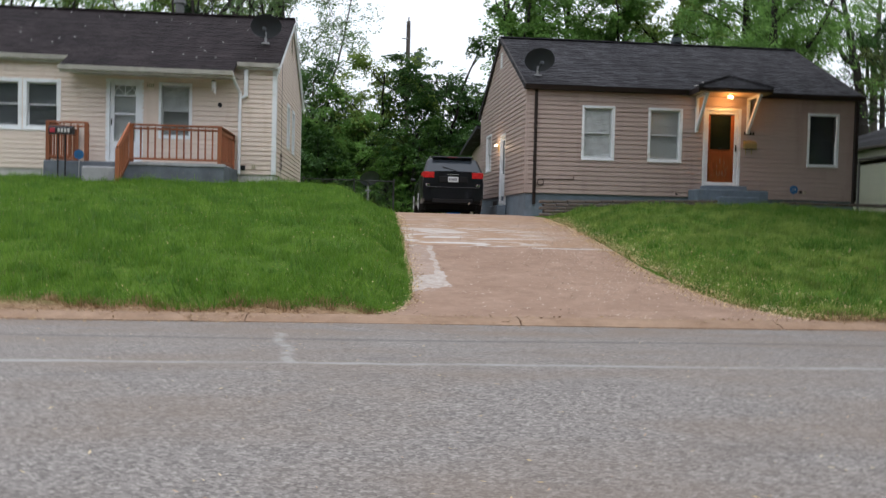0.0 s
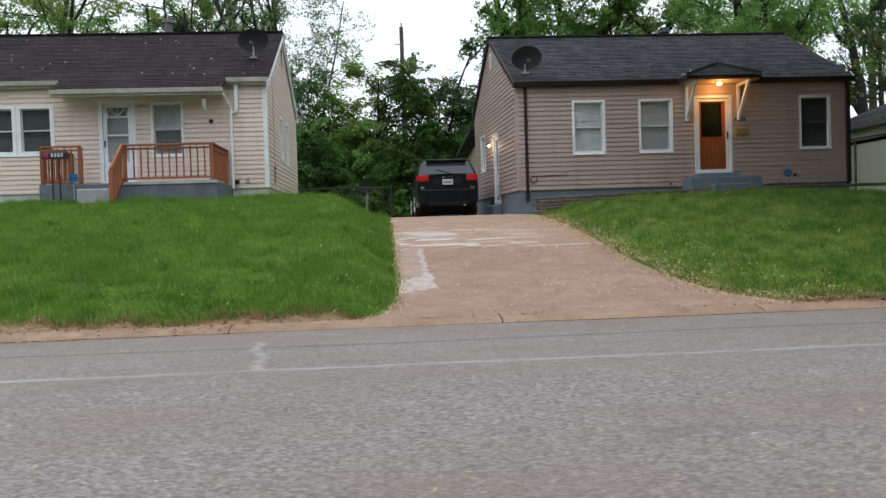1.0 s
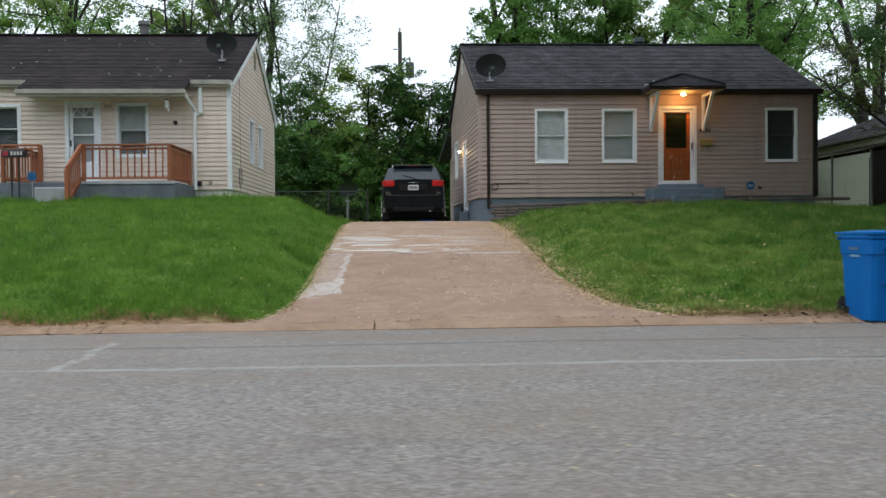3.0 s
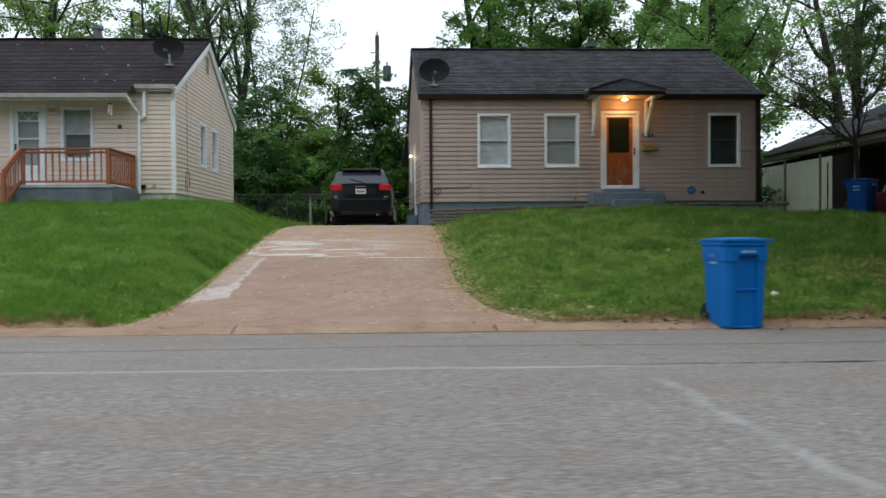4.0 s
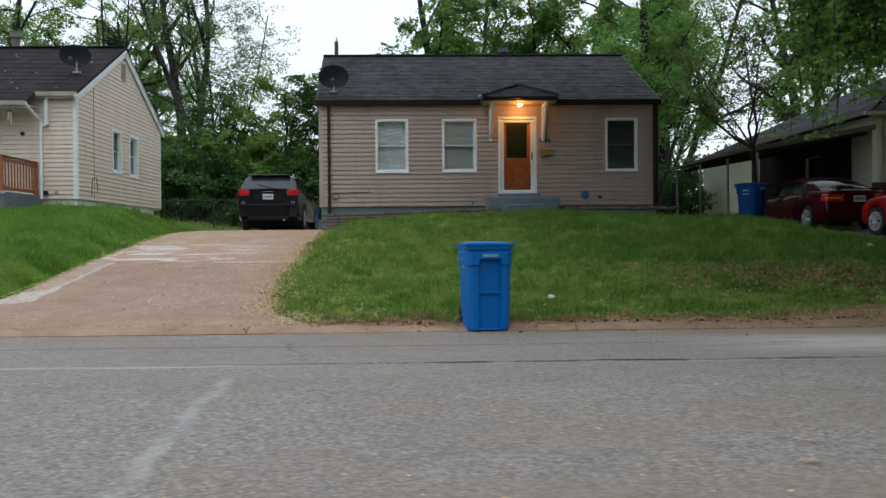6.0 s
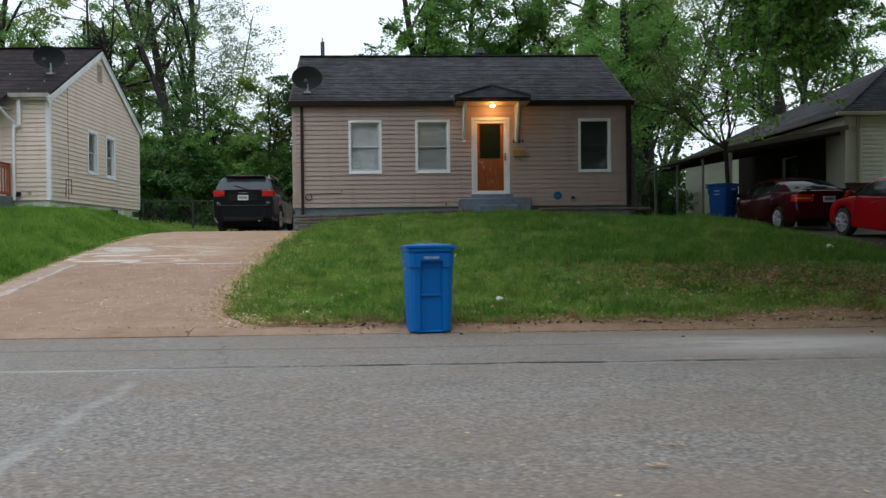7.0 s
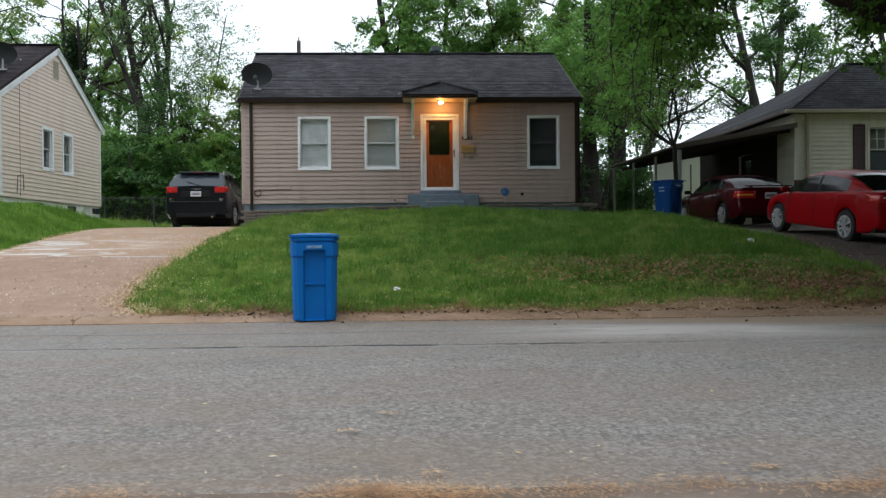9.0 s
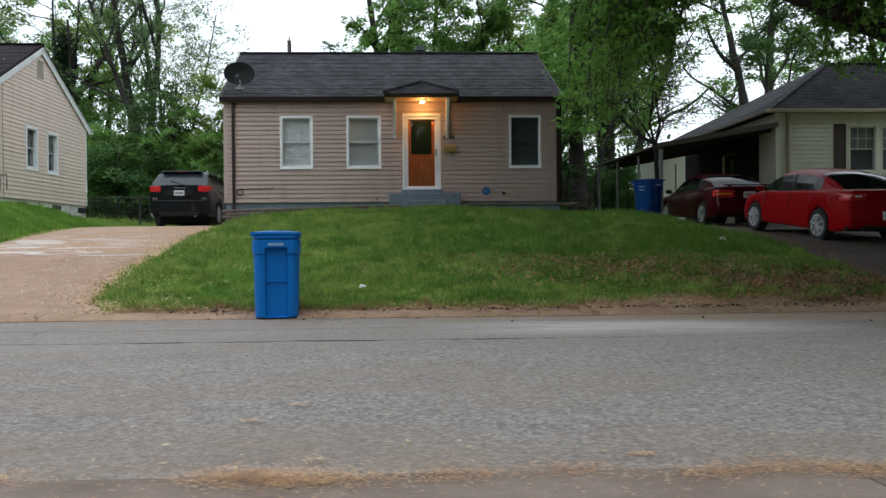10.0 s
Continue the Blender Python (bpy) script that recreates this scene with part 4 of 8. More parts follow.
# gable louvre
wpart("wall_cable", rod((27.40, 0.036, 2.40), (27.41, 0.036, 5.80), 0.005, sides=6), M_FASCIA, house_a, ra, "thin dark cable")
lv = wpart("gable_vent", ring(29.68, 30.24, 6.28, 6.96, 0.05, 0.0, 0.035), M_SIDING_TAN, house_a, ra, "tan louvred gable vent")
wpart("vent_backing", box((29.72, 0.0005, 6.32), (30.20, 0.003, 6.92)), M_DARKROOM, lv, ra)
for k in range(9):
    z = 6.35 + k * 0.065
    wpart("slat", prism([(0.002, z + 0.05), (0.03, z), (0.036, z + 0.008), (0.01, z + 0.056)], 0, 29.73, 30.19), M_BEIGE, lv, ra)
# windows
window(house_a, fa, *open_a[1], M_BLIND, M_BLIND_DIM, label="white double-hung window with a half-drawn blind")
for o in open_a[2:]:
    window(house_a, fa, *o, M_SCREEN, M_SCREEN, trim=0.10, label="white double-hung window of a dark room")
for o in side_open:
    window(house_a, ra, *o, M_BLIND_DIM, M_SCREEN, trim=0.10, label="white side window with a half-lowered grey blind")
# front door behind a white storm door with a fanlight
u0, u1, z0, z1 = open_a[0]
door_a = wpart("door", ring(u0 - 0.04, u1 + 0.04, z0, z1 + 0.03, 0.11, -0.10, 0.03), M_WHITE, house_a, fa, "white storm door with arched fanlight")
leaf = bmesh.new()
ring(u0 + 0.075, u1 - 0.075, z0 + 0.03, z1 - 0.075, 0.10, -0.05, -0.01, leaf)
box((u0 + 0.17, -0.045, z0 + 0.04), (u1 - 0.17, -0.015, z0 + 0.62), 0.006, leaf)
box((u0 + 0.17, -0.045, 3.84), (u1 - 0.17, -0.012, 3.89), 0.004, leaf)
box((u0 + 0.17, -0.045, 4.33), (u1 - 0.17, -0.012, 4.37), 0.004, leaf)
wpart("door_leaf", leaf, M_WHITE, door_a, fa)
fan = bmesh.new()
uc = (u0 + u1) / 2
for k in range(1, 4):
    a = math.pi * k / 4
    beam((uc, -0.03, 4.37), (uc + 0.27 * math.cos(a), -0.03, 4.37 + 0.29 * math.sin(a)), 0.02, 0.02, fan)
for k in range(8):
    a, b = math.pi * k / 8, math.pi * (k + 1) / 8
    beam((uc + 0.27 * math.cos(a), -0.03, 4.37 + 0.27 * math.sin(a)), (uc + 0.27 * math.cos(b), -0.03, 4.37 + 0.27 * math.sin(b)), 0.025, 0.02, fan)
wpart("fanlight_bars", fan, M_WHITE, door_a, fa)
pane = wpart("pane", box((u0 + 0.15, -0.036, z0 + 0.6), (u1 - 0.15, -0.031, z1 - 0.15)), M_GLASS, door_a, fa)
pane.visible_shadow = False
wpart("inner_door", box((u0 + 0.07, -0.11, z0 + 0.02), (u1 - 0.07, -0.09, z1 - 0.07)), M_BLIND_GREY, door_a, fa, "pale grey inner door")
wpart("handle", box((u0 + 0.10, -0.01, 3.55), (u0 + 0.125, 0.035, 3.72), 0.006), M_BLACK, door_a, fa, "black handle")
wpart("wall_plaque", box((-8.12, 0.025, 4.5), (-7.90, 0.05, 4.8), 0.01), M_SIDING_TAN, house_a, fa, "tan plaque with raised marks")
bm = bmesh.new()
for k in range(4):
    box((-8.10 + 0.048 * k, 0.05, 4.58), (-8.07 + 0.048 * k, 0.056, 4.68), bm=bm)
wpart("plaque_bars", bm, M_BEIGE, house_a, fa)
wpart("round_vent", rod((-6.2, 0.0, 4.18), (-6.2, 0.05, 4.18), 0.06, sides=16), M_BLACK, house_a, fa, "small round black wall vent")
wpart("outlet_box", box((-5.33, 0.01, 2.5), (-5.24, 0.07, 2.62), 0.008), M_BEIGE, house_a, fa)
wpart("hose_tap", rod((-5.6, 0.0, 2.52), (-5.6, 0.12, 2.52), 0.03, bm=box((-5.66, 0.06, 2.46), (-5.5, 0.12, 2.58), 0.01)), M_BLACK, house_a, fa, "dark garden tap")
bm = rod((-5.66, 26.12, 2.35), (-5.66, 26.12, 4.55), 0.042)
rod((-5.66, 26.12, 4.5), (-5.76, 25.6, 4.82), 0.042, bm=bm)
rod((-5.76, 25.6, 4.8), (-5.76, 25.45, 4.9), 0.042, bm=bm)
part("downspout", bm, M_WHITE, house_a)
part("downspout", box((-5.56, 26.10, 4.42), (-5.46, 26.2, 5.2), 0.012, rod((-5.51, 26.15, 4.44), (-5.66, 26.14, 4.36), 0.042)), M_WHITE, house_a)
wire("cable", [(-4.70, 27.2, 2.5), (-4.70, 27.25, 3.0), (-4.70, 27.6, 3.05), (-4.70, 27.62, 2.6)], 0.012, M_BLACK, house_a)
# flue on the ridge
flue = hpart("flue", rod((-8.2, 30.15, 7.3), (-8.2, 30.15, 7.82), 0.13, sides=14, bm=rod((-8.2, 30.15, 7.8), (-8.2, 30.15, 7.92), 0.19, 0.17, 14)), M_FLUE, house_a, "grey metal roof flue")
dish((-5.2, 27.5, 6.14), "dark grey satellite dish on the brown roof", 18, 0.52)

# wind chime under the porch eave
wc = thing("wind_chime", (-6.25, 25.6, 4.86), "white wind chime hanging under the porch eave", "wind chime")
part("top_disc", rod((-6.25, 25.6, 4.70), (-6.25, 25.6, 4.72), 0.06, sides=12, bm=rod((-6.25, 25.6, 4.72), (-6.25, 25.6, 4.87), 0.004)), M_BLACK, wc)
for k in range(4):
    a = k * 1.57
    part("tube", rod((-6.25 + 0.045 * math.cos(a), 25.6 + 0.045 * math.sin(a), 4.38 + 0.04 * k), (-6.25 + 0.045 * math.cos(a), 25.6 + 0.045 * math.sin(a), 4.70), 0.012), M_WHITE, wc)

# porch: slab, steps and rail
porch = thing("porch", (-7.8, 25.2, 2.0), "grey painted concrete porch slab", "porch", kind="structure")
part("slab", box((-9.95, 24.15, 1.8), (-5.70, 26.245, 2.45), 0.02), M_PORCH, porch)
part("slab_edge", box((-8.0, 24.12, 2.39), (-5.67, 24.16, 2.465), 0.008), M_STEP_OLD, porch)
part("step", box((-8.90, 23.66, 1.75), (-8.12, 24.14, 2.30), 0.03), M_STEP_OLD, porch, "worn pale concrete step")


def rail_run(name, label, posts, runs):
    """A run of wooden porch rail: posts, cap, lower rail and balusters."""
    r = thing(name, posts[0], label, "porch railing", group="porch rail sections")
    for x, y, z in posts:
        part("post", box((x - 0.045, y - 0.045, z), (x + 0.045, y + 0.045, z + 0.90), 0.006), M_DECK, r)
    for (x0, y0, z0), (x1, y1, z1) in runs:
        up = Vector((0, 0, 0.90))
        a, b = Vector((x0, y0, z0)), Vector((x1, y1, z1))
        part("cap_rail", beam(a + up, b + up, 0.05, 0.13) if abs(z0 - z1) > 0.05 else box((min(x0, x1) - 0.065, min(y0, y1) - 0.065, z0 + 0.90), (max(x0, x1) + 0.065, max(y0, y1) + 0.065, z0 + 0.938), 0.006), M_DECK, r)
        for lift, nm in ((0.83, "upper_rail"), (0.10, "lower_rail")):
            part(nm, beam(a + Vector((0, 0, lift)), b + Vector((0, 0, lift)), 0.045, 0.085) if abs(x0 - x1) < 0.3 else beam(a + Vector((0, 0, lift)), b + Vector((0, 0, lift)), 0.085, 0.045), M_DECK, r)
        n = max(2, round((b - a).length / 0.165))
        for k in range(1, n):
            p = a + (b - a) * k / n
            part("baluster", box((p.x - 0.018, p.y - 0.018, p.z + 0.08), (p.x + 0.018, p.y + 0.018, p.z + 0.88), 0.003), M_DECK, r)
    return r


rail_run("porch_rail", "orange-stained wooden porch rail with square balusters", [(-7.93, 24.25, 2.45), (-5.83, 24.25, 2.45), (-5.83, 26.15, 2.45)],
         [((-7.88, 24.25, 2.45), (-5.83, 24.25, 2.45)), ((-5.83, 24.3, 2.45), (-5.83, 26.1, 2.45))])
rail_run("porch_rail", "orange-stained wooden rail beside the porch door", [(-9.88, 24.25, 2.45), (-8.98, 24.25, 2.45), (-9.88, 26.15, 2.45)],
         [((-9.83, 24.25, 2.45), (-9.03, 24.25, 2.45)), ((-9.88, 24.3, 2.45), (-9.88, 26.1, 2.45))])
st = rail_run("stair_rail", "sloping wooden stair rail at the porch steps", [(-7.95, 23.25, 1.80)], [((-7.96, 24.2, 2.45), (-7.95, 23.25, 1.80))])

# mailbox on two posts, and a small sign on a stake
mx, my = -9.46, 23.95
mg = land(mx, my)
mb = thing("mailbox", (mx, my, mg), "black metal mailbox with a red flag on two thin posts", "mailbox")
part("box", prism([(my - 0.09, 3.05), (my + 0.09, 3.05), (my + 0.09, 3.18), (my + 0.05, 3.25), (my - 0.05, 3.25), (my - 0.09, 3.18)], 0, mx - 0.27, mx + 0.27), M_BLACK, mb)
for k in range(4):
    part("number_bar", box((mx - 0.06 + 0.075 * k, my - 0.095, 3.09), (mx - 0.01 + 0.075 * k, my - 0.0905, 3.18)), M_BAR_LIGHT, mb)
part("flag", box((mx - 0.24, my - 0.10, 3.08), (mx - 0.12, my - 0.092, 3.19), 0.004), M_RED, mb, "red flag")
for dx in (-0.08, 0.09):
    part("post", rod((mx + dx, my, mg - 0.1), (mx + dx, my, 3.06), 0.02), M_BLACK, mb)


def stake_sign(x, y, top, label, mark):
    g = land(x, y)
    s = thing("yard_sign", (x, y, g), label, "yard sign", group="security signs")
    part("panel", rod((x, y - 0.008, top), (x, y + 0.008, top), 0.12, sides=8), M_SIGN_BLUE, s)
    part("stake", rod((x, y + 0.02, g - 0.15), (x, y + 0.02, top - 0.05), 0.012), M_STEEL, s)
    bm = bmesh.new()
    for k in range(3):
        beam((x - 0.08 + 0.05 * k, y - 0.0105, top - 0.04), (x - 0.04 + 0.05 * k, y - 0.0105, top + 0.04), 0.022, 0.004, bm)
    part("mark", bm, mark, s, "pale mark")
    return s


stake_sign(-9.04, 23.9, 2.58, "blue octagonal yard sign on a thin stake by the porch", M_BAR)
stake_sign(9.33, 25.25, 2.31, "blue octagonal yard sign with a white mark in the stone bed", M_PLATE)

# ---- the taupe house ----
SHEAR = Matrix(((1, -0.045, 0, 0.045 * 26.0), (0, 1, 0, 0), (0, 0, 1, 0), (0, 0, 0, 1)))
BX0, BX1, BY0, BY1 = 2.06, 11.53, 26.0, 33.2
house_b = thing("house", (6.8, 29.6, 1.6), "single-storey taupe vinyl-sided house with dark shingle roof and lit porch lamp", "house")
fb, lb, rb = face_front(BY0), face_left(BX0), face_right(BX1)
open_b = [(3.60, 4.524, 3.01, 4.50), (5.46, 6.436, 3.01, 4.50), (10.05, 10.975, 3.01, 4.51), (7.035, 8.115, 2.39, 4.556)]
wb = wall("wall_front", house_b, fb, BX0, BX1, 2.06, 5.04, cut(open_b), M_SIDING_TAUPE)
siding(wb, fb, BX0 + 0.07, BX1 - 0.05, 2.07, 5.0, open_b, M_SIDING_TAUPE)
side_b = [(28.65, 29.5, 1.78, 3.98), (31.0, 31.95, 2.95, 4.2)]
wl_ = wall("wall_side", house_b, lb, BY0 + 0.165, BY1, 2.06, 5.04, [(28.68, 29.47, 2.06, 3.95), (31.03, 31.92, 2.98, 4.17)], M_SIDING_TAUPE, gable=(29.6, 6.95))
siding(wl_, lb, BY0 + 0.07, BY1 - 0.05, 2.07, 5.05, side_b + [(29.45, 29.75, 6.1, 6.6)], M_SIDING_TAUPE, gable=(29.6, 7.02))
wall("wall_side", house_b, rb, BY0 + 0.165, BY1, 2.06, 5.04, [], M_SIDING_TAUPE, gable=(29.6, 6.95))
wall("wall_rear", house_b, face_front(BY1), BX0 + 0.165, BX1 - 0.165, 2.06, 5.04, [], M_SIDING_TAUPE)
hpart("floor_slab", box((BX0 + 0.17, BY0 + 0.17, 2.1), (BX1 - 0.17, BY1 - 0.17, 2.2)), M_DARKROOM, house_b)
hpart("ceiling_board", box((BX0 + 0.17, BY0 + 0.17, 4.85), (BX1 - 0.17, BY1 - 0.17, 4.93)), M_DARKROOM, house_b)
hpart("corner_board", box((BX0 - 0.025, BY0 - 0.026, 2.06), (BX0 + 0.075, BY0 + 0.075, 4.98), 0.008), M_SIDING_TAUPE, house_b)
hpart("corner_board", box((BX1 - 0.06, BY0 - 0.026, 2.06), (BX1 + 0.025, BY0 + 0.06, 4.98), 0.008), M_BROWN_TRIM, house_b)
hpart("foundation", box((BX0 + 0.025, BY0 + 0.025, 1.0), (BX1 - 0.025, BY1 - 0.025, 2.06)), M_BLUEGREY, house_b, "blue-grey painted foundation")
# a flat near-black plate stands in for a shaded recess
hpart("foundation_recess", box((BX0 + 0.017, 30.0, 1.55), (BX0 + 0.0245, 30.7, 1.95), 0.002), M_DARKROOM, house_b)
roof_slope(house_b, BX0 - 0.10, BX1 + 0.06, 25.88, 5.02, 29.6, 7.065, M_SHINGLE_GREY, name="roof")
roof_slope(house_b, BX0 - 0.10, BX1 + 0.06, 33.32, 5.02, 29.6, 7.065, M_SHINGLE_GREY, name="roof")
hpart("ridge_cap", beam((BX0 - 0.1, 29.6, 7.07), (BX1 + 0.06, 29.6, 7.07), 0.26, 0.035), M_SHINGLE_GREY, house_b)
hpart("fascia", box((BX0 - 0.1, 25.865, 4.86), (BX1 + 0.06, 25.89, 5.0), 0.004), M_BROWN_TRIM, house_b)
hpart("soffit", box((BX0 - 0.1, 25.89, 4.90), (BX1 + 0.06, 25.995, 4.915)), M_BROWN_TRIM, house_b)
for x0, x1 in ((BX0 - 0.1, 6.5), (8.66, BX1 + 0.06)):
    hpart("gutter", prism([(25.86, 4.87), (25.775, 4.87), (25.745, 4.985), (25.755, 4.985), (25.785, 4.885), (25.86, 4.885)], 0, x0, x1), M_BROWN_TRIM, house_b)
for x in (BX0 - 0.075, BX1 + 0.045):
    for y0 in (25.84, 33.36):
        hpart("rake_board", beam((x, y0, 4.93), (x, 29.6, 7.0), 0.03, 0.15), M_BROWN_TRIM, house_b)
gv = wpart("gable_vent", ring(29.45, 29.75, 6.1, 6.6, 0.04, 0.0, 0.03), M_WHITE, house_b, lb, "white gable vent")
for k in range(6):
    z = 6.15 + 0.07 * k
    wpart("slat", prism([(0.002, z + 0.05), (0.025, z), (0.03, z + 0.008), (0.008, z + 0.056)], 0, 29.49, 29.71), M_WHITE, gv, lb)
window(house_b, fb, *open_b[0], M_BLIND, M_BLIND, label="white double-hung window with a wrinkled white blind")
window(house_b, fb, *open_b[1], M_BLIND_GREY, M_BLIND_GREY, label="white double-hung window with lowered blind")
window(house_b, fb, *open_b[2], M_SCREEN, M_SCREEN, sash=M_SCREEN, label="white-framed window with dark screens")
window(house_b, lb, *side_b[1], M_SCREEN, M_SCREEN, label="white side window")
# orange wooden front door with a dark pane behind a white storm door frame
u0, u1, z0, z1 = open_b[3]
db = wpart("door", ring(u0, u1, z0, z1, 0.075, -0.12, 0.035), M_WHITE, house_b, fb, "orange wooden door with dark pane behind white storm door")
wpart("storm_frame", ring(u0 + 0.08, u1 - 0.08, z0 + 0.03, z1 - 0.08, 0.085, -0.05, -0.005), M_WHITE, db, fb)
wpart("door_leaf", box((u0 + 0.10, -0.115, z0 + 0.03), (u1 - 0.10, -0.075, z1 - 0.1), 0.006), M_DOOR_WOOD, db, fb, "orange-brown wooden leaf")
wpart("door_pane", ring(7.28, 7.86, 3.42, 4.36, 0.035, -0.074, -0.06, box((7.31, -0.074, 3.45), (7.83, -0.068, 4.33))), M_DOOR_GLASS, db, fb, "dark textured door glass")
wpart("handle", box((u1 - 0.15, -0.004, 3.35), (u1 - 0.12, 0.045, 3.55), 0.006), M_BLACK, db, fb, "black handle")
bm = bmesh.new()
rng = random.Random(5)
for k in range(14):
    a = (7.5 + 0.3 * rng.random(), -0.072, 2.6 + 0.45 * rng.random())
    beam(a, (a[0] + 0.06 * (rng.random() - 0.5), -0.072, a[2] + 0.05 + 0.1 * rng.random()), 0.012, 0.006, bm)
wpart("peeled_marks", bm, M_BEIGE, db, fb, "pale scratches on the lower door")
storm = wpart("storm_pane", box((u0 + 0.15, -0.032, z0 + 0.10), (u1 - 0.15, -0.028, z1 - 0.15)), M_GLASS, db, fb)
storm.visible_shadow = False
# side door with storm frame and a double lamp
ds = wpart("side_door", ring(28.65, 29.5, 1.78, 3.98, 0.07, -0.1, 0.03), M_WHITE, house_b, lb, "white half-glazed side door")
wpart("door_leaf", ring(28.72, 29.43, 1.82, 3.91, 0.11, -0.06, -0.02, box((28.8, -0.055, 1.9), (29.35, -0.03, 2.75))), M_WHITE, ds, lb)
wpart("pane", box((28.8, -0.05, 2.75), (29.35, -0.045, 3.82)), M_CARGLASS, ds, lb)
wpart("sill_block", box((28.5, 0.0, 1.45), (29.65, 0.28, 1.76), 0.02), M_BLUEGREY, house_b, lb)
lp = wpart("wall_lamp", box((29.58, 0.0, 3.5), (29.72, 0.05, 3.72), 0.01), M_BRASS, house_b, lb, "two-bulb wall lamp, lit")
for u in (29.55, 29.74):
    bm = bmesh.new()
    bmesh.ops.create_icosphere(bm, subdivisions=2, radius=0.036)
    turned(bm, Matrix.Translation((u, 0.13, 3.68)))
    wpart("bulb", bm, M_BULB_SIDE, lp, lb, "glowing warm bulb", smooth=True)
lamp("side_lamp_light", SHEAR @ lb @ Vector((29.65, 0.3, 3.68)), 9, (1.0, 0.72, 0.42), 0.08)
# low rear wing behind the house
rw = hpart("rear_wing", box((BX0 + 0.3, 33.3, 1.3), (BX1 - 2, 37.0, 4.2)), M_SIDING_TAUPE, house_b, "low taupe rear wing")
hpart("rear_wing_roof", prism([(33.35, 4.75), (37.3, 4.1), (37.3, 3.98), (33.35, 4.63)], 0, BX0 - 0.15, BX1 - 1.9), M_SHINGLE_GREY, house_b)
# canopy over the door: hipped roof, painted ceiling, two timber brackets, lamp
cn = thing("door_canopy", (7.59, 25.9, 4.9), "small hipped shingle canopy over the door on white brackets", "canopy")
bm = bmesh.new()
x0, x1, y0, zf_, zp = 6.54, 8.60, 25.12, 4.975, 5.35
pts = [(x0, y0, zf_), (x1, y0, zf_), (x1, 25.86, zf_), (x0, 25.86, zf_), (7.59, 25.62, zp), (7.59, 26.55, zp)]
vs = [bm.verts.new(p) for p in pts]
for f in ((0, 1, 4), (1, 2, 5, 4), (3, 0, 4, 5), (3, 2, 1, 0), (2, 3, 5)):
    bm.faces.new([vs[k] for k in f])
part("canopy_roof", bm, M_SHINGLE_GREY, cn)
for a, b in ((pts[0], pts[4]), (pts[1], pts[4]), (pts[4], pts[5])):
    part("hip_cap", beam(Vector(a) + Vector((0, 0, 0.012)), Vector(b) + Vector((0, 0, 0.004)), 0.02, 0.12), M_SHINGLE_GREY, cn)
for a, b in (((x0, y0 - 0.012, 4.915), (x1, y0 - 0.012, 4.915)), ((x0 + 0.012, y0, 4.915), (x0 + 0.012, 25.86, 4.915)), ((x1 - 0.012, y0, 4.915), (x1 - 0.012, 25.86, 4.915))):
    part("fascia", beam(a, b, 0.14, 0.024) if a[1] == b[1] else beam(a, b, 0.024, 0.14), M_BROWN_TRIM, cn)
part("canopy_ceiling", box((x0 + 0.03, y0 + 0.03, 4.865), (x1 - 0.03, 25.97, 4.885)), M_ORANGE_WALL, cn, "painted canopy ceiling")
for x in (6.83, 8.30):
    b = part("bracket", beam((x, 25.95, 3.93), (x, 25.28, 4.82), 0.07, 0.09), M_WHITE, cn, "white timber bracket")
    part("bracket_post", box((x - 0.04, 25.91, 3.86), (x + 0.04, 25.975, 4.86), 0.006), M_WHITE, b)
    part("bracket_arm", box((x - 0.04, 25.2, 4.79), (x + 0.04, 25.91, 4.86), 0.006), M_WHITE, b)
part("lamp_base", rod((7.6, 25.55, 4.84), (7.6, 25.55, 4.866), 0.09, sides=14), M_BRASS, cn)
bm = bmesh.new()
bmesh.ops.create_icosphere(bm, subdivisions=2, radius=0.058)
turned(bm, Matrix.Translation((7.6, 25.55, 4.81)) @ Matrix.Diagonal((1.25, 1.25, 0.75, 1)))
part("lamp_bowl", bm, M_BULB, cn, "glowing warm glass bowl", smooth=True)
lamp("porch_lamp_light", (7.6, 25.55, 4.68), 15, (1.0, 0.43, 0.10), 0.07)
# a torn strip of flashing that curls up at the canopy's corner
bm = bmesh.new()
curl = [(6.44, 25.2, 5.0), (6.50, 25.25, 5.03), (6.58, 25.3, 5.03), (6.68, 25.36, 5.06), (6.74, 25.4, 5.11), (6.76, 25.42, 5.16)]
for p, q in zip(curl, curl[1:]):
    beam(p, q, 0.05, 0.012, bm)
part("torn_flashing", bm, M_GUTTER, cn, "pale torn strip of flashing")
# front steps
fs = thing("front_steps", (7.6, 25.3, 1.9), "blue-grey painted concrete front steps", "steps", kind="structure")
part("landing", box((6.66, 25.25, 1.5), (8.62, 25.995, 2.26), 0.02), M_BLUEGREY, fs)
part("upper_step", box((7.0, 25.55, 2.26), (8.15, 25.995, 2.385), 0.015), M_BLUEGREY, fs)
part("lower_step", box((7.15, 24.9, 1.5), (8.2, 25.25, 2.06), 0.02), M_BLUEGREY, fs)
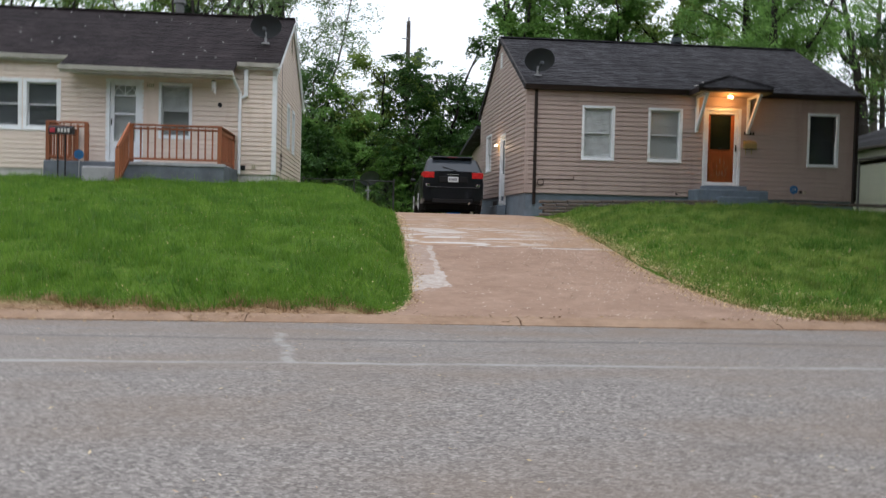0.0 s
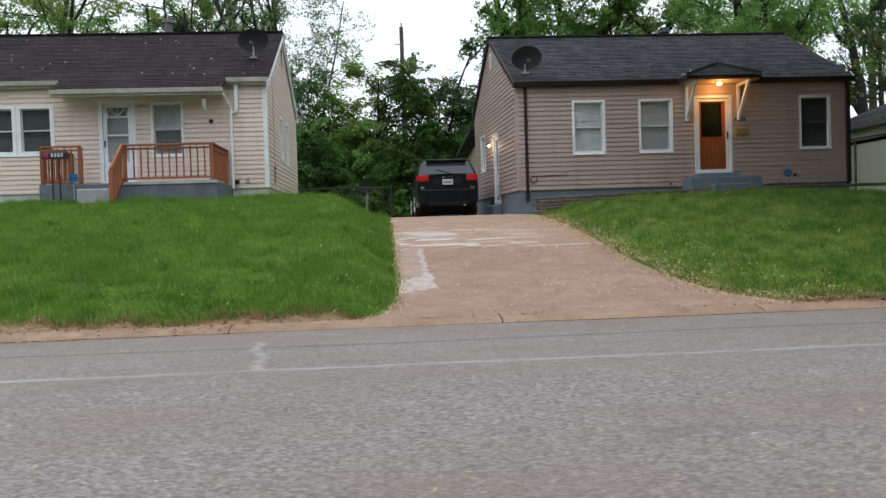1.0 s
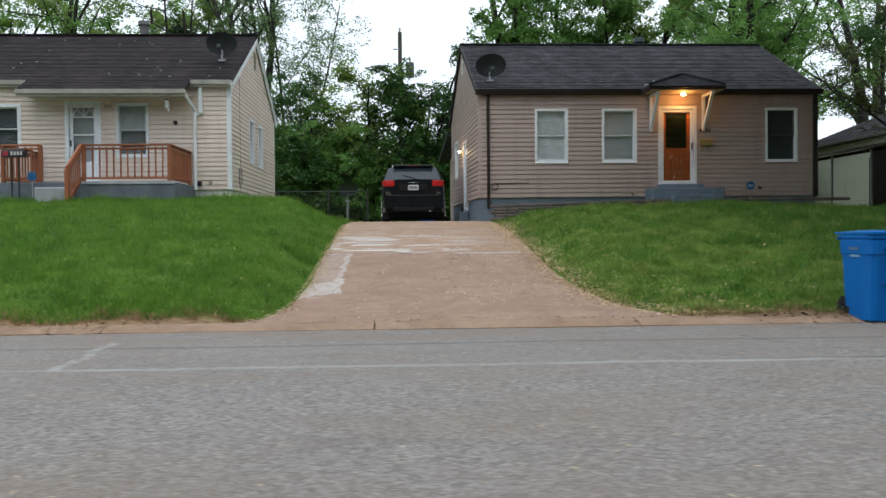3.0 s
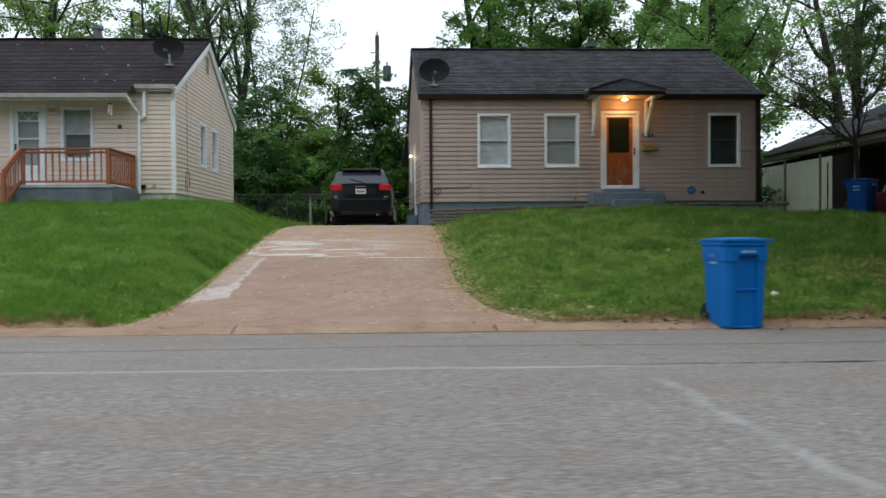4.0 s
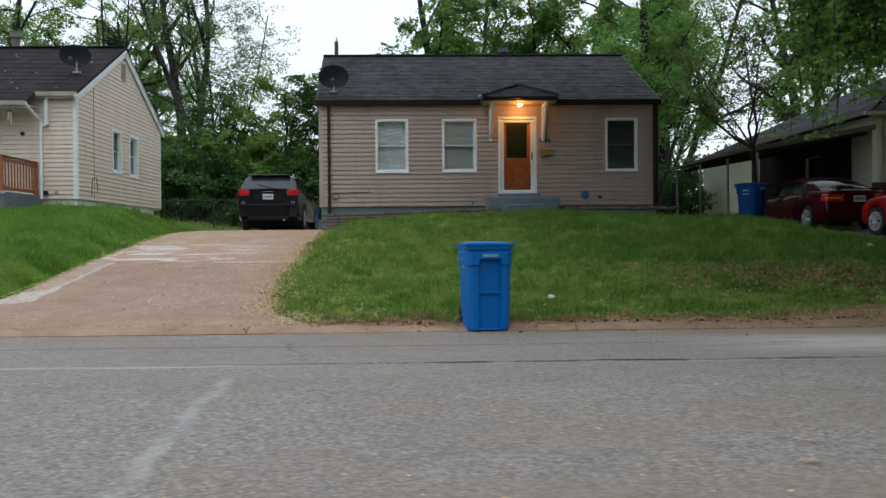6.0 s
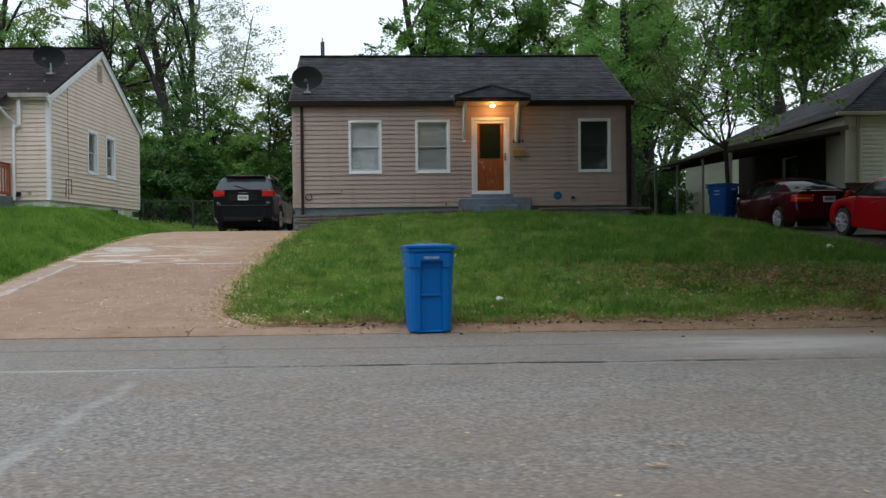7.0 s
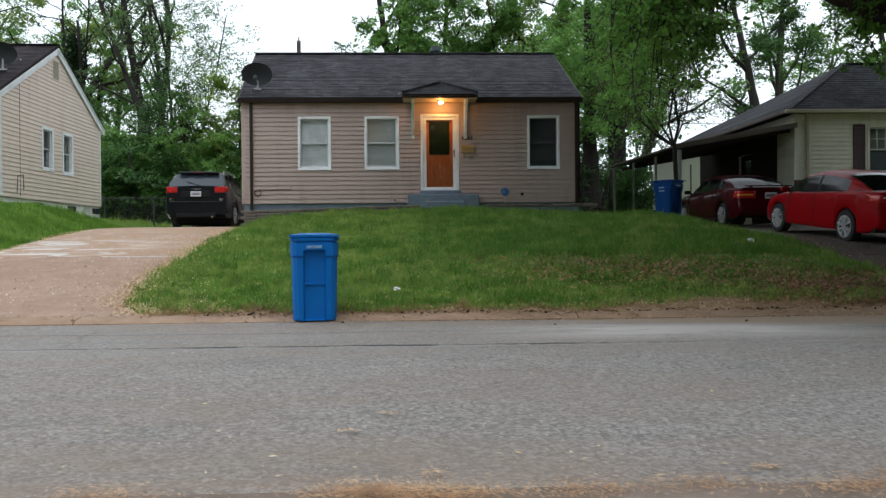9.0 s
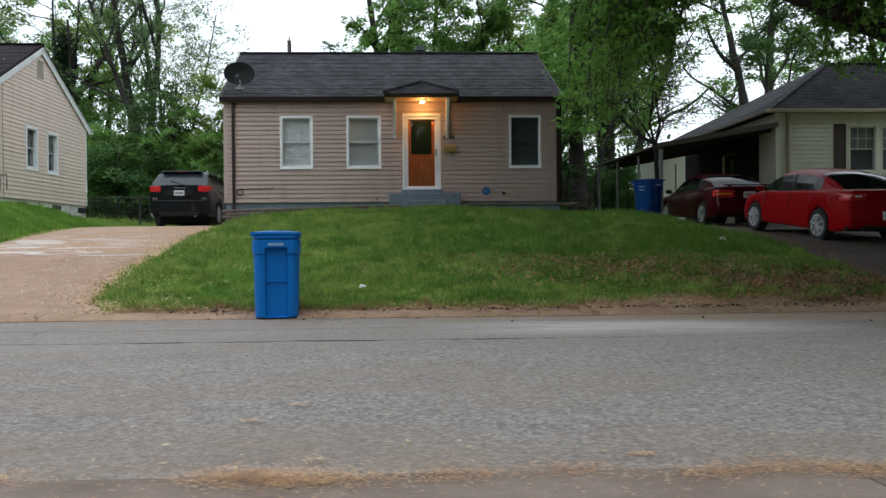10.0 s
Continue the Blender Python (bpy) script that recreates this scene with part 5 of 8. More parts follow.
# letter box, marks, pipes and wires on the front wall
lbx = wpart("letter_box", prism([(0.02, 3.46), (0.12, 3.46), (0.12, 3.6), (0.02, 3.68)], 0, 8.19, 8.54), M_BRONZE, house_b, fb, "dull bronze wall letter box")
for k in range(4):
    wpart("number_bar", box((8.20 + 0.085 * k, 0.022, 3.84), (8.24 + 0.085 * k, 0.04, 3.92)), M_BROWN_TRIM, house_b, fb)
bm = bmesh.new()
for u in (8.25, 8.42):
    rod((u, 0.04, 3.46), (u, 0.06, 3.30), 0.012, bm=bm)
wpart("letter_hooks", bm, M_BRONZE, house_b, fb)
wpart("downspout", box((2.27, 0.02, 1.75), (2.35, 0.09, 4.88), 0.012), M_BROWN_TRIM, house_b, fb, "brown downspout")
wpart("downspout", box((11.40, 0.02, 1.95), (11.48, 0.09, 4.88), 0.012), M_BROWN_TRIM, house_b, fb, "brown downspout")
bm = bmesh.new()
for k in range(10):
    a, b = 2 * math.pi * k / 10, 2 * math.pi * (k + 1) / 10
    rod((2.48 + 0.09 * math.cos(a), 0.06, 2.36 + 0.09 * math.sin(a)), (2.48 + 0.09 * math.cos(b), 0.06, 2.36 + 0.09 * math.sin(b)), 0.012, sides=5, bm=bm)
rod((2.5, 0.05, 2.45), (3.4, 0.04, 2.46), 0.008, sides=5, bm=bm)
rod((3.4, 0.04, 2.46), (3.4, 0.04, 2.55), 0.008, sides=5, bm=bm)
wpart("cable_coil", bm, M_BROWN_TRIM, house_b, fb, "coiled dark cable")
wpart("outlet", box((9.85, 0.02, 2.25), (9.93, 0.07, 2.33), 0.008), M_BLACK, house_b, fb)
wpart("tap", rod((10.0, 0.02, 2.28), (10.0, 0.12, 2.26), 0.025), M_BEIGE, house_b, fb)
wpart("tap", rod((6.3, 0.02, 2.15), (6.3, 0.12, 2.13), 0.022), M_BROWN_TRIM, house_b, fb)
hpart("roof_vent", rod((7.78, 29.85, 6.9), (7.78, 29.85, 7.24), 0.12, sides=12, bm=rod((7.78, 29.85, 7.2), (7.78, 29.85, 7.36), 0.19, 0.15, 12)), M_VENT, house_b, "dark metal roof vent")
dish((2.42, 26.45, 5.36), "dark grey satellite dish at the roof's corner", 8, 0.46)
SHEAR = Matrix()

# stone edging of the bed along the house
edging = thing("stone_edging", (6.8, 25.0, 1.7), "low dry-stacked row of brown edging stones", "stone edging", kind="structure")
rng = random.Random(11)
for span0, span1, rows in ((2.25, 7.0, 5), (8.75, 11.75, 1)):
    for row in range(rows):
        x = span0 + 0.1 * (row % 2)
        while x < span1 - 0.05:
            w = 0.24 + 0.22 * rng.random()
            top = float(np.interp(x, [2.2, 4.0, 7.0, 8.7, 11.8], [1.84, 1.88, 1.97, 1.97, 1.96])) - 0.085 * (rows - 1 - row)
            y = 24.62 + 0.03 * rng.random() + 0.02 * row
            part("edging_stone", box((x, y, top - 0.085), (min(x + w, span1) - 0.012, y + 0.22 + 0.05 * rng.random(), top - 0.006 - 0.012 * rng.random()), 0.014), M_STONE, edging)
            x += w

# ---- the cream house with a carport ----
CX, CY0, CY1 = 18.0, 26.5, 33.9
house_c = thing("house", (23, 30, 1.5), "cream vinyl-sided house with hipped grey roof and maroon shutters", "house")
fc, lc = face_front(CY0), face_left(CX)
open_c = [(20.15, 21.05, 2.85, 4.28), (21.12, 22.02, 2.85, 4.28)]
wc_ = wall("wall_front", house_c, fc, CX, 30, 1.3, 4.62, cut(open_c), M_SIDING_CREAM)
siding(wc_, fc, CX + 0.08, 26, 2.66, 4.58, open_c, M_SIDING_CREAM)
siding(wc_, fc, CX + 0.08, 26, 4.58, 4.62, [], M_SIDING_CREAM)
side_c = [(29.55, 30.4, 1.7, 3.75)]
wd_ = wall("wall_side", house_c, lc, CY0 + 0.165, 40.7, 1.3, 4.62, cut(side_c), M_SIDING_CREAM)
siding(wd_, lc, CY0 + 0.08, 40.7, 1.6, 4.58, side_c, M_SIDING_CREAM)
wall("wall_rear", house_c, face_front(40.54), CX + 0.165, 30, 1.3, 4.62, [], M_SIDING_CREAM)
wall("wall_far_end", house_c, face_right(30.165), CY0, 40.7, 1.3, 4.62, [], M_SIDING_CREAM)
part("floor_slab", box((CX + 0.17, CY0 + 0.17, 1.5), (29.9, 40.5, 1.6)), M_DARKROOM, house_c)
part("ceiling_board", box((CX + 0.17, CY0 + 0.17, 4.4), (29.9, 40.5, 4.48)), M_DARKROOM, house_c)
part("brick_base", box((CX - 0.03, CY0 - 0.11, 1.2), (30, CY0 - 0.001, 2.62), 0.01), M_BRICK, house_c, "dark red brick base")
part("brick_cap", box((CX - 0.05, CY0 - 0.14, 2.62), (30, CY0 - 0.001, 2.67), 0.008), M_BRICK, house_c)
part("corner_board", box((CX - 0.025, CY0 - 0.026, 2.67), (CX + 0.085, CY0 + 0.085, 4.62), 0.008), M_SIDING_CREAM, house_c)
part("downspout", box((18.30, CY0 - 0.10, 1.6), (18.39, CY0 - 0.025, 4.66), 0.012), M_BEIGE, house_c, "beige downspout")
bm = bmesh.new()
e0, e1, f0, f1 = CX - 0.35, 30.4, CY0 - 0.32, 41.0
zc, zr = 4.68, 7.0
pts = [(e0, f0, zc), (e1, f0, zc), (e1, f1, zc), (e0, f1, zc), (21.4, 30.2, 6.85), (26.5, 30.2, 6.85), (22.2, 36.0, 6.85)]
vs = [bm.verts.new(p) for p in pts]
for f in ((0, 1, 5, 4), (1, 2, 5), (0, 4, 6, 3), (3, 6, 2), (4, 5, 2, 6), (0, 3, 2, 1)):
    bm.faces.new([vs[k] for k in f])
bmesh.ops.triangulate(bm, faces=bm.faces)
part("roof", bm, M_SHINGLE_GREY, house_c)
part("hip_cap", beam((e0, f0, zc + 0.02), (21.4, 30.2, 6.87), 0.2, 0.03), M_SHINGLE_GREY, house_c)
part("ridge_cap", beam((21.4, 30.2, 6.87), (26.5, 30.2, 6.87), 0.2, 0.03), M_SHINGLE_GREY, house_c)
for k in range(1, 24):  # shingle courses of the two visible slopes
    s = k / 24
    a, b, c = Vector((e0, f0, zc)), Vector((21.4, 30.2, 6.85)), Vector((22.2, 36.0, 6.85))
    p = a.lerp(b, s)
    part("shingle_course", beam(p + Vector((0, 0, 0.0)) , Vector((e1, f0, zc)).lerp(Vector((26.5, 30.2, 6.85)), s) + Vector((0, 0, 0.0)), 0.02, 0.02), M_SHINGLE_GREY, house_c)
    part("shingle_course", beam(p + Vector((0, 0, 0.0)) , Vector((e0, f1, zc)).lerp(c, s) + Vector((0, 0, 0.0)), 0.02, 0.02), M_SHINGLE_GREY, house_c)
part("gutter", box((e0 - 0.1, f0 - 0.1, zc - 0.10), (e1, f0 - 0.005, zc + 0.01), 0.015), M_BEIGE, house_c)
part("gutter", box((e0 - 0.1, f0 - 0.003, zc - 0.10), (e0 - 0.005, f1, zc + 0.01), 0.015), M_FASCIA, house_c)
part("soffit", box((e0, f0, zc - 0.055), (e1, CY0 - 0.03, zc - 0.02)), M_SIDING_CREAM, house_c)
for o in open_c:
    window(house_c, fc, *o, M_BLIND_DIM, M_SCREEN, grid=2, label="cream-framed window with small upper panes", frame_mat=M_SIDING_CREAM)
sh = part("shutter", ring(19.72, 20.08, 2.82, 4.30, 0.05, 0.022, 0.05), M_MAROON, house_c, "dark maroon louvred shutter")
sh.data.transform(fc)
wpart("back_board", box((19.76, 0.033, 2.86), (20.04, 0.037, 4.26)), M_MAROON, sh, fc)
for k in range(20):
    z = 2.88 + 0.068 * k
    wpart("slat", prism([(0.022, z + 0.05), (0.04, z), (0.046, z + 0.006), (0.03, z + 0.056)], 0, 19.77, 20.03), M_MAROON, sh, fc)
dc = wpart("side_door", ring(29.55, 30.4, 1.7, 3.75, 0.07, -0.1, 0.03), M_CARPORT_DARK, house_c, lc, "dark side door with a glazed panel under the carport")
wpart("door_leaf", ring(29.62, 30.33, 1.74, 3.68, 0.1, -0.06, -0.02, box((29.7, -0.05, 1.8), (30.25, -0.03, 2.6))), M_CARPORT_DARK, dc, lc)
wpart("pane", box((29.7, -0.05, 2.6), (30.25, -0.045, 3.6)), M_CARGLASS, dc, lc)
for k in range(36):  # dark boards that stand in for the carport's shade on the cream siding
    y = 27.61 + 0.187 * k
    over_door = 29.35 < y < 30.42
    part("wall_board", box((CX - 0.065, y, 3.77 if over_door else 1.45), (CX - 0.036, y + 0.175, 4.19 + 0.01 * (k % 3)), 0.004), M_CARPORT_DARK, house_c)

# carport: sloping slab on posts
cp = thing("carport", (16.2, 29.6, 1.4), "lean-to carport with brown flat roof on thin posts", "carport")
bm = bmesh.new()
top = [(14.45, 26.32, 3.71), (17.97, 26.32, 4.30), (17.97, 33.0, 4.30), (13.98, 32.5, 3.67)]
vs = [[bm.verts.new((x, y, z - d)) for x, y, z in top] for d in (0.0, 0.08)]
bm.faces.new(vs[0])
bm.faces.new(vs[1][::-1])
for k in range(4):
    bm.faces.new((vs[0][k], vs[1][k], vs[1][(k + 1) % 4], vs[0][(k + 1) % 4]))
part("carport_roof", bm, M_SHINGLE_GREY, cp)
part("front_fascia", prism([(14.41, 3.73), (17.97, 4.335), (17.97, 4.19), (14.41, 3.585)], 1, 26.27, 26.315), M_FASCIA, cp)
part("side_fascia", beam((14.43, 26.30, 3.655), (13.95, 32.5, 3.615), 0.15, 0.035), M_FASCIA, cp)
for k in range(7):
    y = 26.7 + k * 1.0
    part("rafter", prism([(14.47, 3.615), (17.95, 4.205), (17.95, 4.10), (14.47, 3.50)], 1, y, y + 0.05), M_BROWN_TRIM, cp)
for x, y, r in ((14.56, 26.45, 0.05), (14.42, 28.3, 0.03), (14.28, 30.4, 0.03), (14.1, 32.3, 0.04)):
    part("post", box((x - r, y - r, 1.2), (x + r, y + r, 3.57), 0.006), M_STEEL, cp)
part("post", rod((17.21, 33.25, 1.35), (17.21, 33.25, 3.76), 0.024), M_BLACK, cp, "thin black pole")

# petals and seeds blown onto the tan house's roof
rng = random.Random(17)
bm = bmesh.new()
for k in range(34):
    y = 26.2 + 3.7 * rng.random() ** 1.6
    x = -13 + 8.2 * rng.random()
    q = Vector((x, y, 5.33 + (y - 26.08) * RISE + 0.03))
    d = 0.010 + 0.016 * rng.random()
    box(q - Vector((d, d * 0.6, 0.004)), q + Vector((d, d * 0.6, 0.006)), bm=bm)
tagged(part("fallen_petals", bm, M_BAR_LIGHT), "pale petals scattered on the brown roof", "litter", kind="stuff")

# ---- wheeled bins ----
BIN = Matrix.Diagonal((1.0, 0.88, 1.05, 1))


def wheeled_bin(place, material, label, rz=0.0, scale=1.0, name="wheeled_bin", group=""):
    """A tapered plastic cart: body with recessed front panels, rim, lid, wheels, axle, handle bar."""
    b = thing(name, place, label, "bin", group, rz=rz)
    s = scale

    def cast(rows):
        """A moulded shell through rows of (z, width, depth, depth of the front recess)."""
        bm, prev = bmesh.new(), None
        for z, w, d, rec in rows:
            x, y = w / 2, d / 2
            half = [(0.12, -y + rec), (0.134, -y), (x - 0.075, -y), (x - 0.03, -y + 0.035), (x - 0.006, -y + 0.11), (x, -y + 0.18), (x, y - 0.07), (x - 0.025, y - 0.02), (x - 0.08, y)]
            cur = [bm.verts.new((px, py, z)) for px, py in half] + [bm.verts.new((-px, py, z)) for px, py in half[::-1]]
            if prev:
                for k in range(len(cur)):
                    bm.faces.new((prev[k], prev[(k + 1) % len(cur)], cur[(k + 1) % len(cur)], cur[k]))
            else:
                bm.faces.new(cur[::-1])
            prev = cur
        bm.faces.new(prev)
        return turned(bm, BIN @ Matrix.Scale(s, 4))

    part("body", cast([(0.02, 0.515, 0.53, 0.006), (0.035, 0.525, 0.54, 0.045), (0.425, 0.541, 0.60, 0.045), (0.431, 0.541, 0.60, 0.015), (0.447, 0.542, 0.602, 0.015), (0.453, 0.542, 0.603, 0.05), (0.78, 0.554, 0.65, 0.055), (0.90, 0.555, 0.66, 0.055)]), material, b, local=True)
    part("collar", cast([(0.742, 0.557, 0.66, 0.06), (0.76, 0.574, 0.695, 0.075), (0.812, 0.576, 0.70, 0.075), (0.828, 0.577, 0.703, 0.0), (0.902, 0.580, 0.712, 0.0), (0.912, 0.556, 0.69, 0.0)]), material, b, local=True)
    part("rim", cast([(0.911, 0.548, 0.675, 0.0), (0.930, 0.548, 0.675, 0.0), (0.934, 0.586, 0.735, 0.0), (0.966, 0.590, 0.742, 0.0), (0.972, 0.575, 0.73, 0.0)]), material, b, local=True)
    lid = bmesh.new()
    n = 12
    grid = [[lid.verts.new((-0.297 + 0.594 * i / n, -0.385 + 0.78 * j / n, 1.0 + 0.022 * (1 - abs(2 * i / n - 1) ** 3) * (1 - abs(2 * j / n - 1) ** 3))) for i in range(n + 1)] for j in range(n + 1)]
    for j in range(n):
        for i in range(n):
            lid.faces.new((grid[j][i], grid[j][i + 1], grid[j + 1][i + 1], grid[j + 1][i]))
    edges = [e for e in lid.edges if e.is_boundary]
    low = bmesh.ops.extrude_edge_only(lid, edges=edges)["geom"]
    for v in low:
        if isinstance(v, bmesh.types.BMVert):
            v.co.z = 0.976
    part("lid", turned(lid, BIN @ Matrix.Scale(s, 4)), material, b, local=True, smooth=False)
    part("mark", turned(box((-0.09, -0.362, 0.845), (0.09, -0.352, 0.878), 0.002), BIN @ Matrix.Scale(s, 4)), M_BIN_MARK, b, "pale worn mark", local=True)
    for k, z in enumerate((0.72, 0.80)):
        part("side_mark", turned(box((-0.282 - 0.014 * k, -0.1, z), (-0.276 - 0.02 * k, 0.1, z + 0.035), 0.002), BIN @ Matrix.Scale(s, 4)), M_BIN_MARK, b, "pale worn mark", local=True)
    for x in (-0.235, 0.235):
        w = part("wheel", turned(rod((x - 0.03, 0.27, 0.135), (x + 0.03, 0.27, 0.135), 0.135, sides=20), BIN @ Matrix.Scale(s, 4)), M_RUBBER, b, "black wheel", local=True)
        part("hub", turned(rod((x - 0.034, 0.27, 0.135), (x + 0.034, 0.27, 0.135), 0.07, sides=14), BIN @ Matrix.Scale(s, 4)), M_TRIMBLACK, w, local=True)
    part("axle", turned(rod((-0.28, 0.27, 0.135), (0.28, 0.27, 0.135), 0.014), BIN @ Matrix.Scale(s, 4)), M_STEEL, b, local=True)
    part("handle_bar", turned(rod((-0.26, 0.40, 0.93), (0.26, 0.40, 0.93), 0.017), BIN @ Matrix.Scale(s, 4)), material, b, local=True)
    return b


wheeled_bin((5.57, 12.82, 0.005), M_BIN_BLUE, "bright blue wheeled plastic bin standing in the gutter", rz=7)
wheeled_bin((13.62, 24.5, land(13.62, 24.5)), M_BIN_DARK, "dark blue wheeled bin with a white mark beside the carport", rz=35, scale=1.0)
wheeled_bin((0.86, 33.75, land(0.86, 33.75)), M_BIN_BLUE, "blue wheeled bin behind the parked car", rz=12, scale=0.85)


# ---- cars ----
def car(place, rx, rz, paint, label, k, name="car"):
    """A car from its side line: lower body, cabin, glass, lamps, wheels. y is ahead; the origin lies on the ground midway between the axles."""
    c = thing(name, (0, 0, 0), label, "car", "parked cars")
    c.matrix_basis = pose(*place, rx, 0, rz)
    WORLD[c] = c.matrix_basis.copy()
    front, rear, half, wb, wr = k["front"], k["rear"], k["width"] / 2, k["base"] / 2, k["wheel"]
    ys = sorted(set(np.round(np.concatenate([np.linspace(rear, front, 60), [rear + 0.02, rear + 0.06, front - 0.02, front - 0.06],
                                             *[[s * wb + wr * 1.13 * math.cos(a) for a in np.linspace(0, math.pi, 13)] for s in (1, -1)]]), 4)))
    belt = lambda y: float(np.interp(y, *zip(*k["belt"])))  # noqa: E731

    rnd = k.get("round", 0.0)

    def width(y):
        if rnd and y < rear + 0.9:
            return half * (1 - (1 - k["butt"][0]) * ((rear + 0.9 - y) / 0.9) ** 2.2)
        return half * float(np.interp(y, [rear, rear + 0.05, rear + 0.25, rear + 0.8, front - 0.9, front - 0.35, front - 0.08, front], [*k["butt"], 1, 1, 0.95, 0.82, 0.70]))

    def low(y):
        z = k["sill"]
        z = max(z, float(np.interp(y, [rear, rear + 0.4, front - 0.4, front], [k["sill"] + 0.12, k["sill"], k["sill"], k["sill"] + 0.05])))
        for s in (1, -1):
            d = abs(y - s * wb)
            if d < wr * 1.13:
                z = max(z, wr + math.sqrt((wr * 1.13) ** 2 - d * d))
        return z

    def swell(y, z):
        """How far the rear bumper stands out, and the skirt under it goes in."""
        u = max(0.0, (rear + 0.5 - y) / 0.5)
        return -rnd * u * (0.55 * float(np.interp(z, [0.3, 0.4, 0.6, 0.66], [-0.4, 1, 1, 0])) + 0.35 * float(np.interp(z, [0.84, 0.95], [0, 1])))

    rows = []
    if rnd:
        ys = [y for y in ys if y > rear + rnd + 0.01]
        ys = [rear + rnd] + ys
    for y in ys:
        w, zl, zb = width(y), low(y), belt(y)
        zl = min(zl, zb - 0.12)
        sec = [(w * 0.90, zl), (w * 0.965, zl + 0.012), (w * 0.99, zl + 0.25 * (zb - zl)), (w, zl + 0.55 * (zb - zl)), (w * 0.992, zl + 0.66 * (zb - zl)), (w * 0.975, zl + 0.84 * (zb - zl)), (w * 0.94, zb - 0.02), (w * 0.86, zb + 0.008), (w * 0.45, zb + k["crown"])]
        if rnd:
            at = np.linspace(0, len(sec) - 1, 3 * (len(sec) - 1) + 1)
            sec = list(zip(*[np.interp(at, range(len(sec)), [p[q] for p in sec]).tolist() for q in (0, 1)]))
        rows.append([(-x, y + swell(y, z), z) for x, z in sec] + [(0, y, zb + k["crown"] * 1.15)] + [(x, y + swell(y, z), z) for x, z in sec[::-1]])
    n = len(rows[0])
    verts = [p for r in rows for p in r]
    faces = [(i * n + j, i * n + j + 1, (i + 1) * n + j + 1, (i + 1) * n + j) for i in range(len(rows) - 1) for j in range(n - 1)]
    if rnd:
        # the rear end bulges in plan
        half_n, cuts = n // 2, 24
        prev = None
        for j in range(half_n):
            (x, y, z) = rows[0][n - 1 - j]
            line = [j]
            for t in range(1, cuts):
                f = 2 * t / cuts - 1
                line.append(len(verts))
                verts.append((f * x, y - rnd * (1 - abs(f) ** 2.4), z))
            line.append(n - 1 - j)
            if prev:
                faces += [(prev[t], prev[t + 1], line[t + 1], line[t]) for t in range(cuts)]
            prev = line
        faces += [(prev[t], prev[t + 1], half_n) for t in range(cuts)]
    else:
        faces.append(tuple(range(n)))
    faces.append(tuple(range((len(rows) - 1) * n, len(rows) * n))[::-1])
    body = part("body", (verts, [], faces), paint, c, local=True, smooth=True)
    for q in ((len(faces) - 1,) if rnd else (len(faces) - 1, len(faces) - 2)):
        body.data.polygons[q].use_smooth = False

    def lens(z0, z1, x0, x1, y1, lift, sx):
        """A shell that follows the body's rear corner."""
        bm, at = bmesh.new(), {}
        for f in faces[:-1]:
            m = sum((Vector(verts[v]) for v in f), Vector()) / len(f)
            if z0 < m.z < z1 and x0 < m.x * sx < x1 and m.y < y1:
                for v in f:
                    if v not in at:
                        at[v] = bm.verts.new(verts[v])
                bm.faces.new([at[v] for v in f])
        bmesh.ops.recalc_face_normals(bm, faces=bm.faces)
        bm.normal_update()
        if bm.faces and sum(f.normal.y for f in bm.faces) > 0:
            bmesh.ops.reverse_faces(bm, faces=bm.faces)
            bm.normal_update()
        for v in bm.verts:
            v.co += v.normal * lift
        bmesh.ops.solidify(bm, geom=bm.faces[:], thickness=lift * 1.5)
        return bm
    part("underbody", box((-half * 0.86, rear + 0.15, k["sill"] + 0.03), (half * 0.86, front - 0.15, k["sill"] + 0.3)), M_TRIMBLACK, c, local=True)
    for s in (1, -1):
        part("wheel_well", box((-half * 0.9, s * wb - wr * 1.12, k["sill"] + 0.05), (half * 0.9, s * wb + wr * 1.12, wr * 2.1)), M_TRIMBLACK, c, local=True)
    # cabin
    roof = k["roof"]
    ry0, ry1, fy0, fy1 = roof[0][0], roof[1][0], roof[-2][0], roof[-1][0]
    cy = sorted(set(np.round(np.concatenate([np.linspace(ry0, fy1, 40), [ry1, fy0], [q + d for q in k["pillars"] for d in (-0.045, 0.045)]]), 4)))
    crow = []
    for y in cy:
        zr = float(np.interp(y, *zip(*k.get("line", roof))))
        zb = belt(y) - 0.01
        zr = max(zr, zb + 0.015)
        f = min(1.0, (zr - zb) / (k["height"] - belt(0)))
        end = float(np.interp(y, [ry0, ry1, fy0, fy1], [k["cab"], 1, 1, 0.84]))
        w0, w1 = half * 0.90 * end, half * (0.90 - 0.20 * f) * end
        sec = [(w0, zb), (w0 + (w1 - w0) * 0.3, zb + (zr - zb) * 0.33), (w0 + (w1 - w0) * 0.68, zb + (zr - zb) * 0.7), (w1 + 0.015, zr - 0.07 * f), (w1 - 0.05, zr - 0.018 * f), (w1 * 0.55, zr + 0.014)]
        if rnd:
            sec[3:] = [(w1 + 0.03, zr - 0.11 * f), (w1 - 0.045, zr - 0.045 * f), (w1 * 0.6, zr + 0.004)]
        crow.append([(-x, y, z) for x, z in sec] + [(0, y, zr + 0.022)] + [(x, y, z) for x, z in sec[::-1]])
    m = len(crow[0])
    cv = [p for r in crow for p in r]
    groups = {("roof", 0): [], ("windscreen", 0): [], ("rear_window", 0): []}
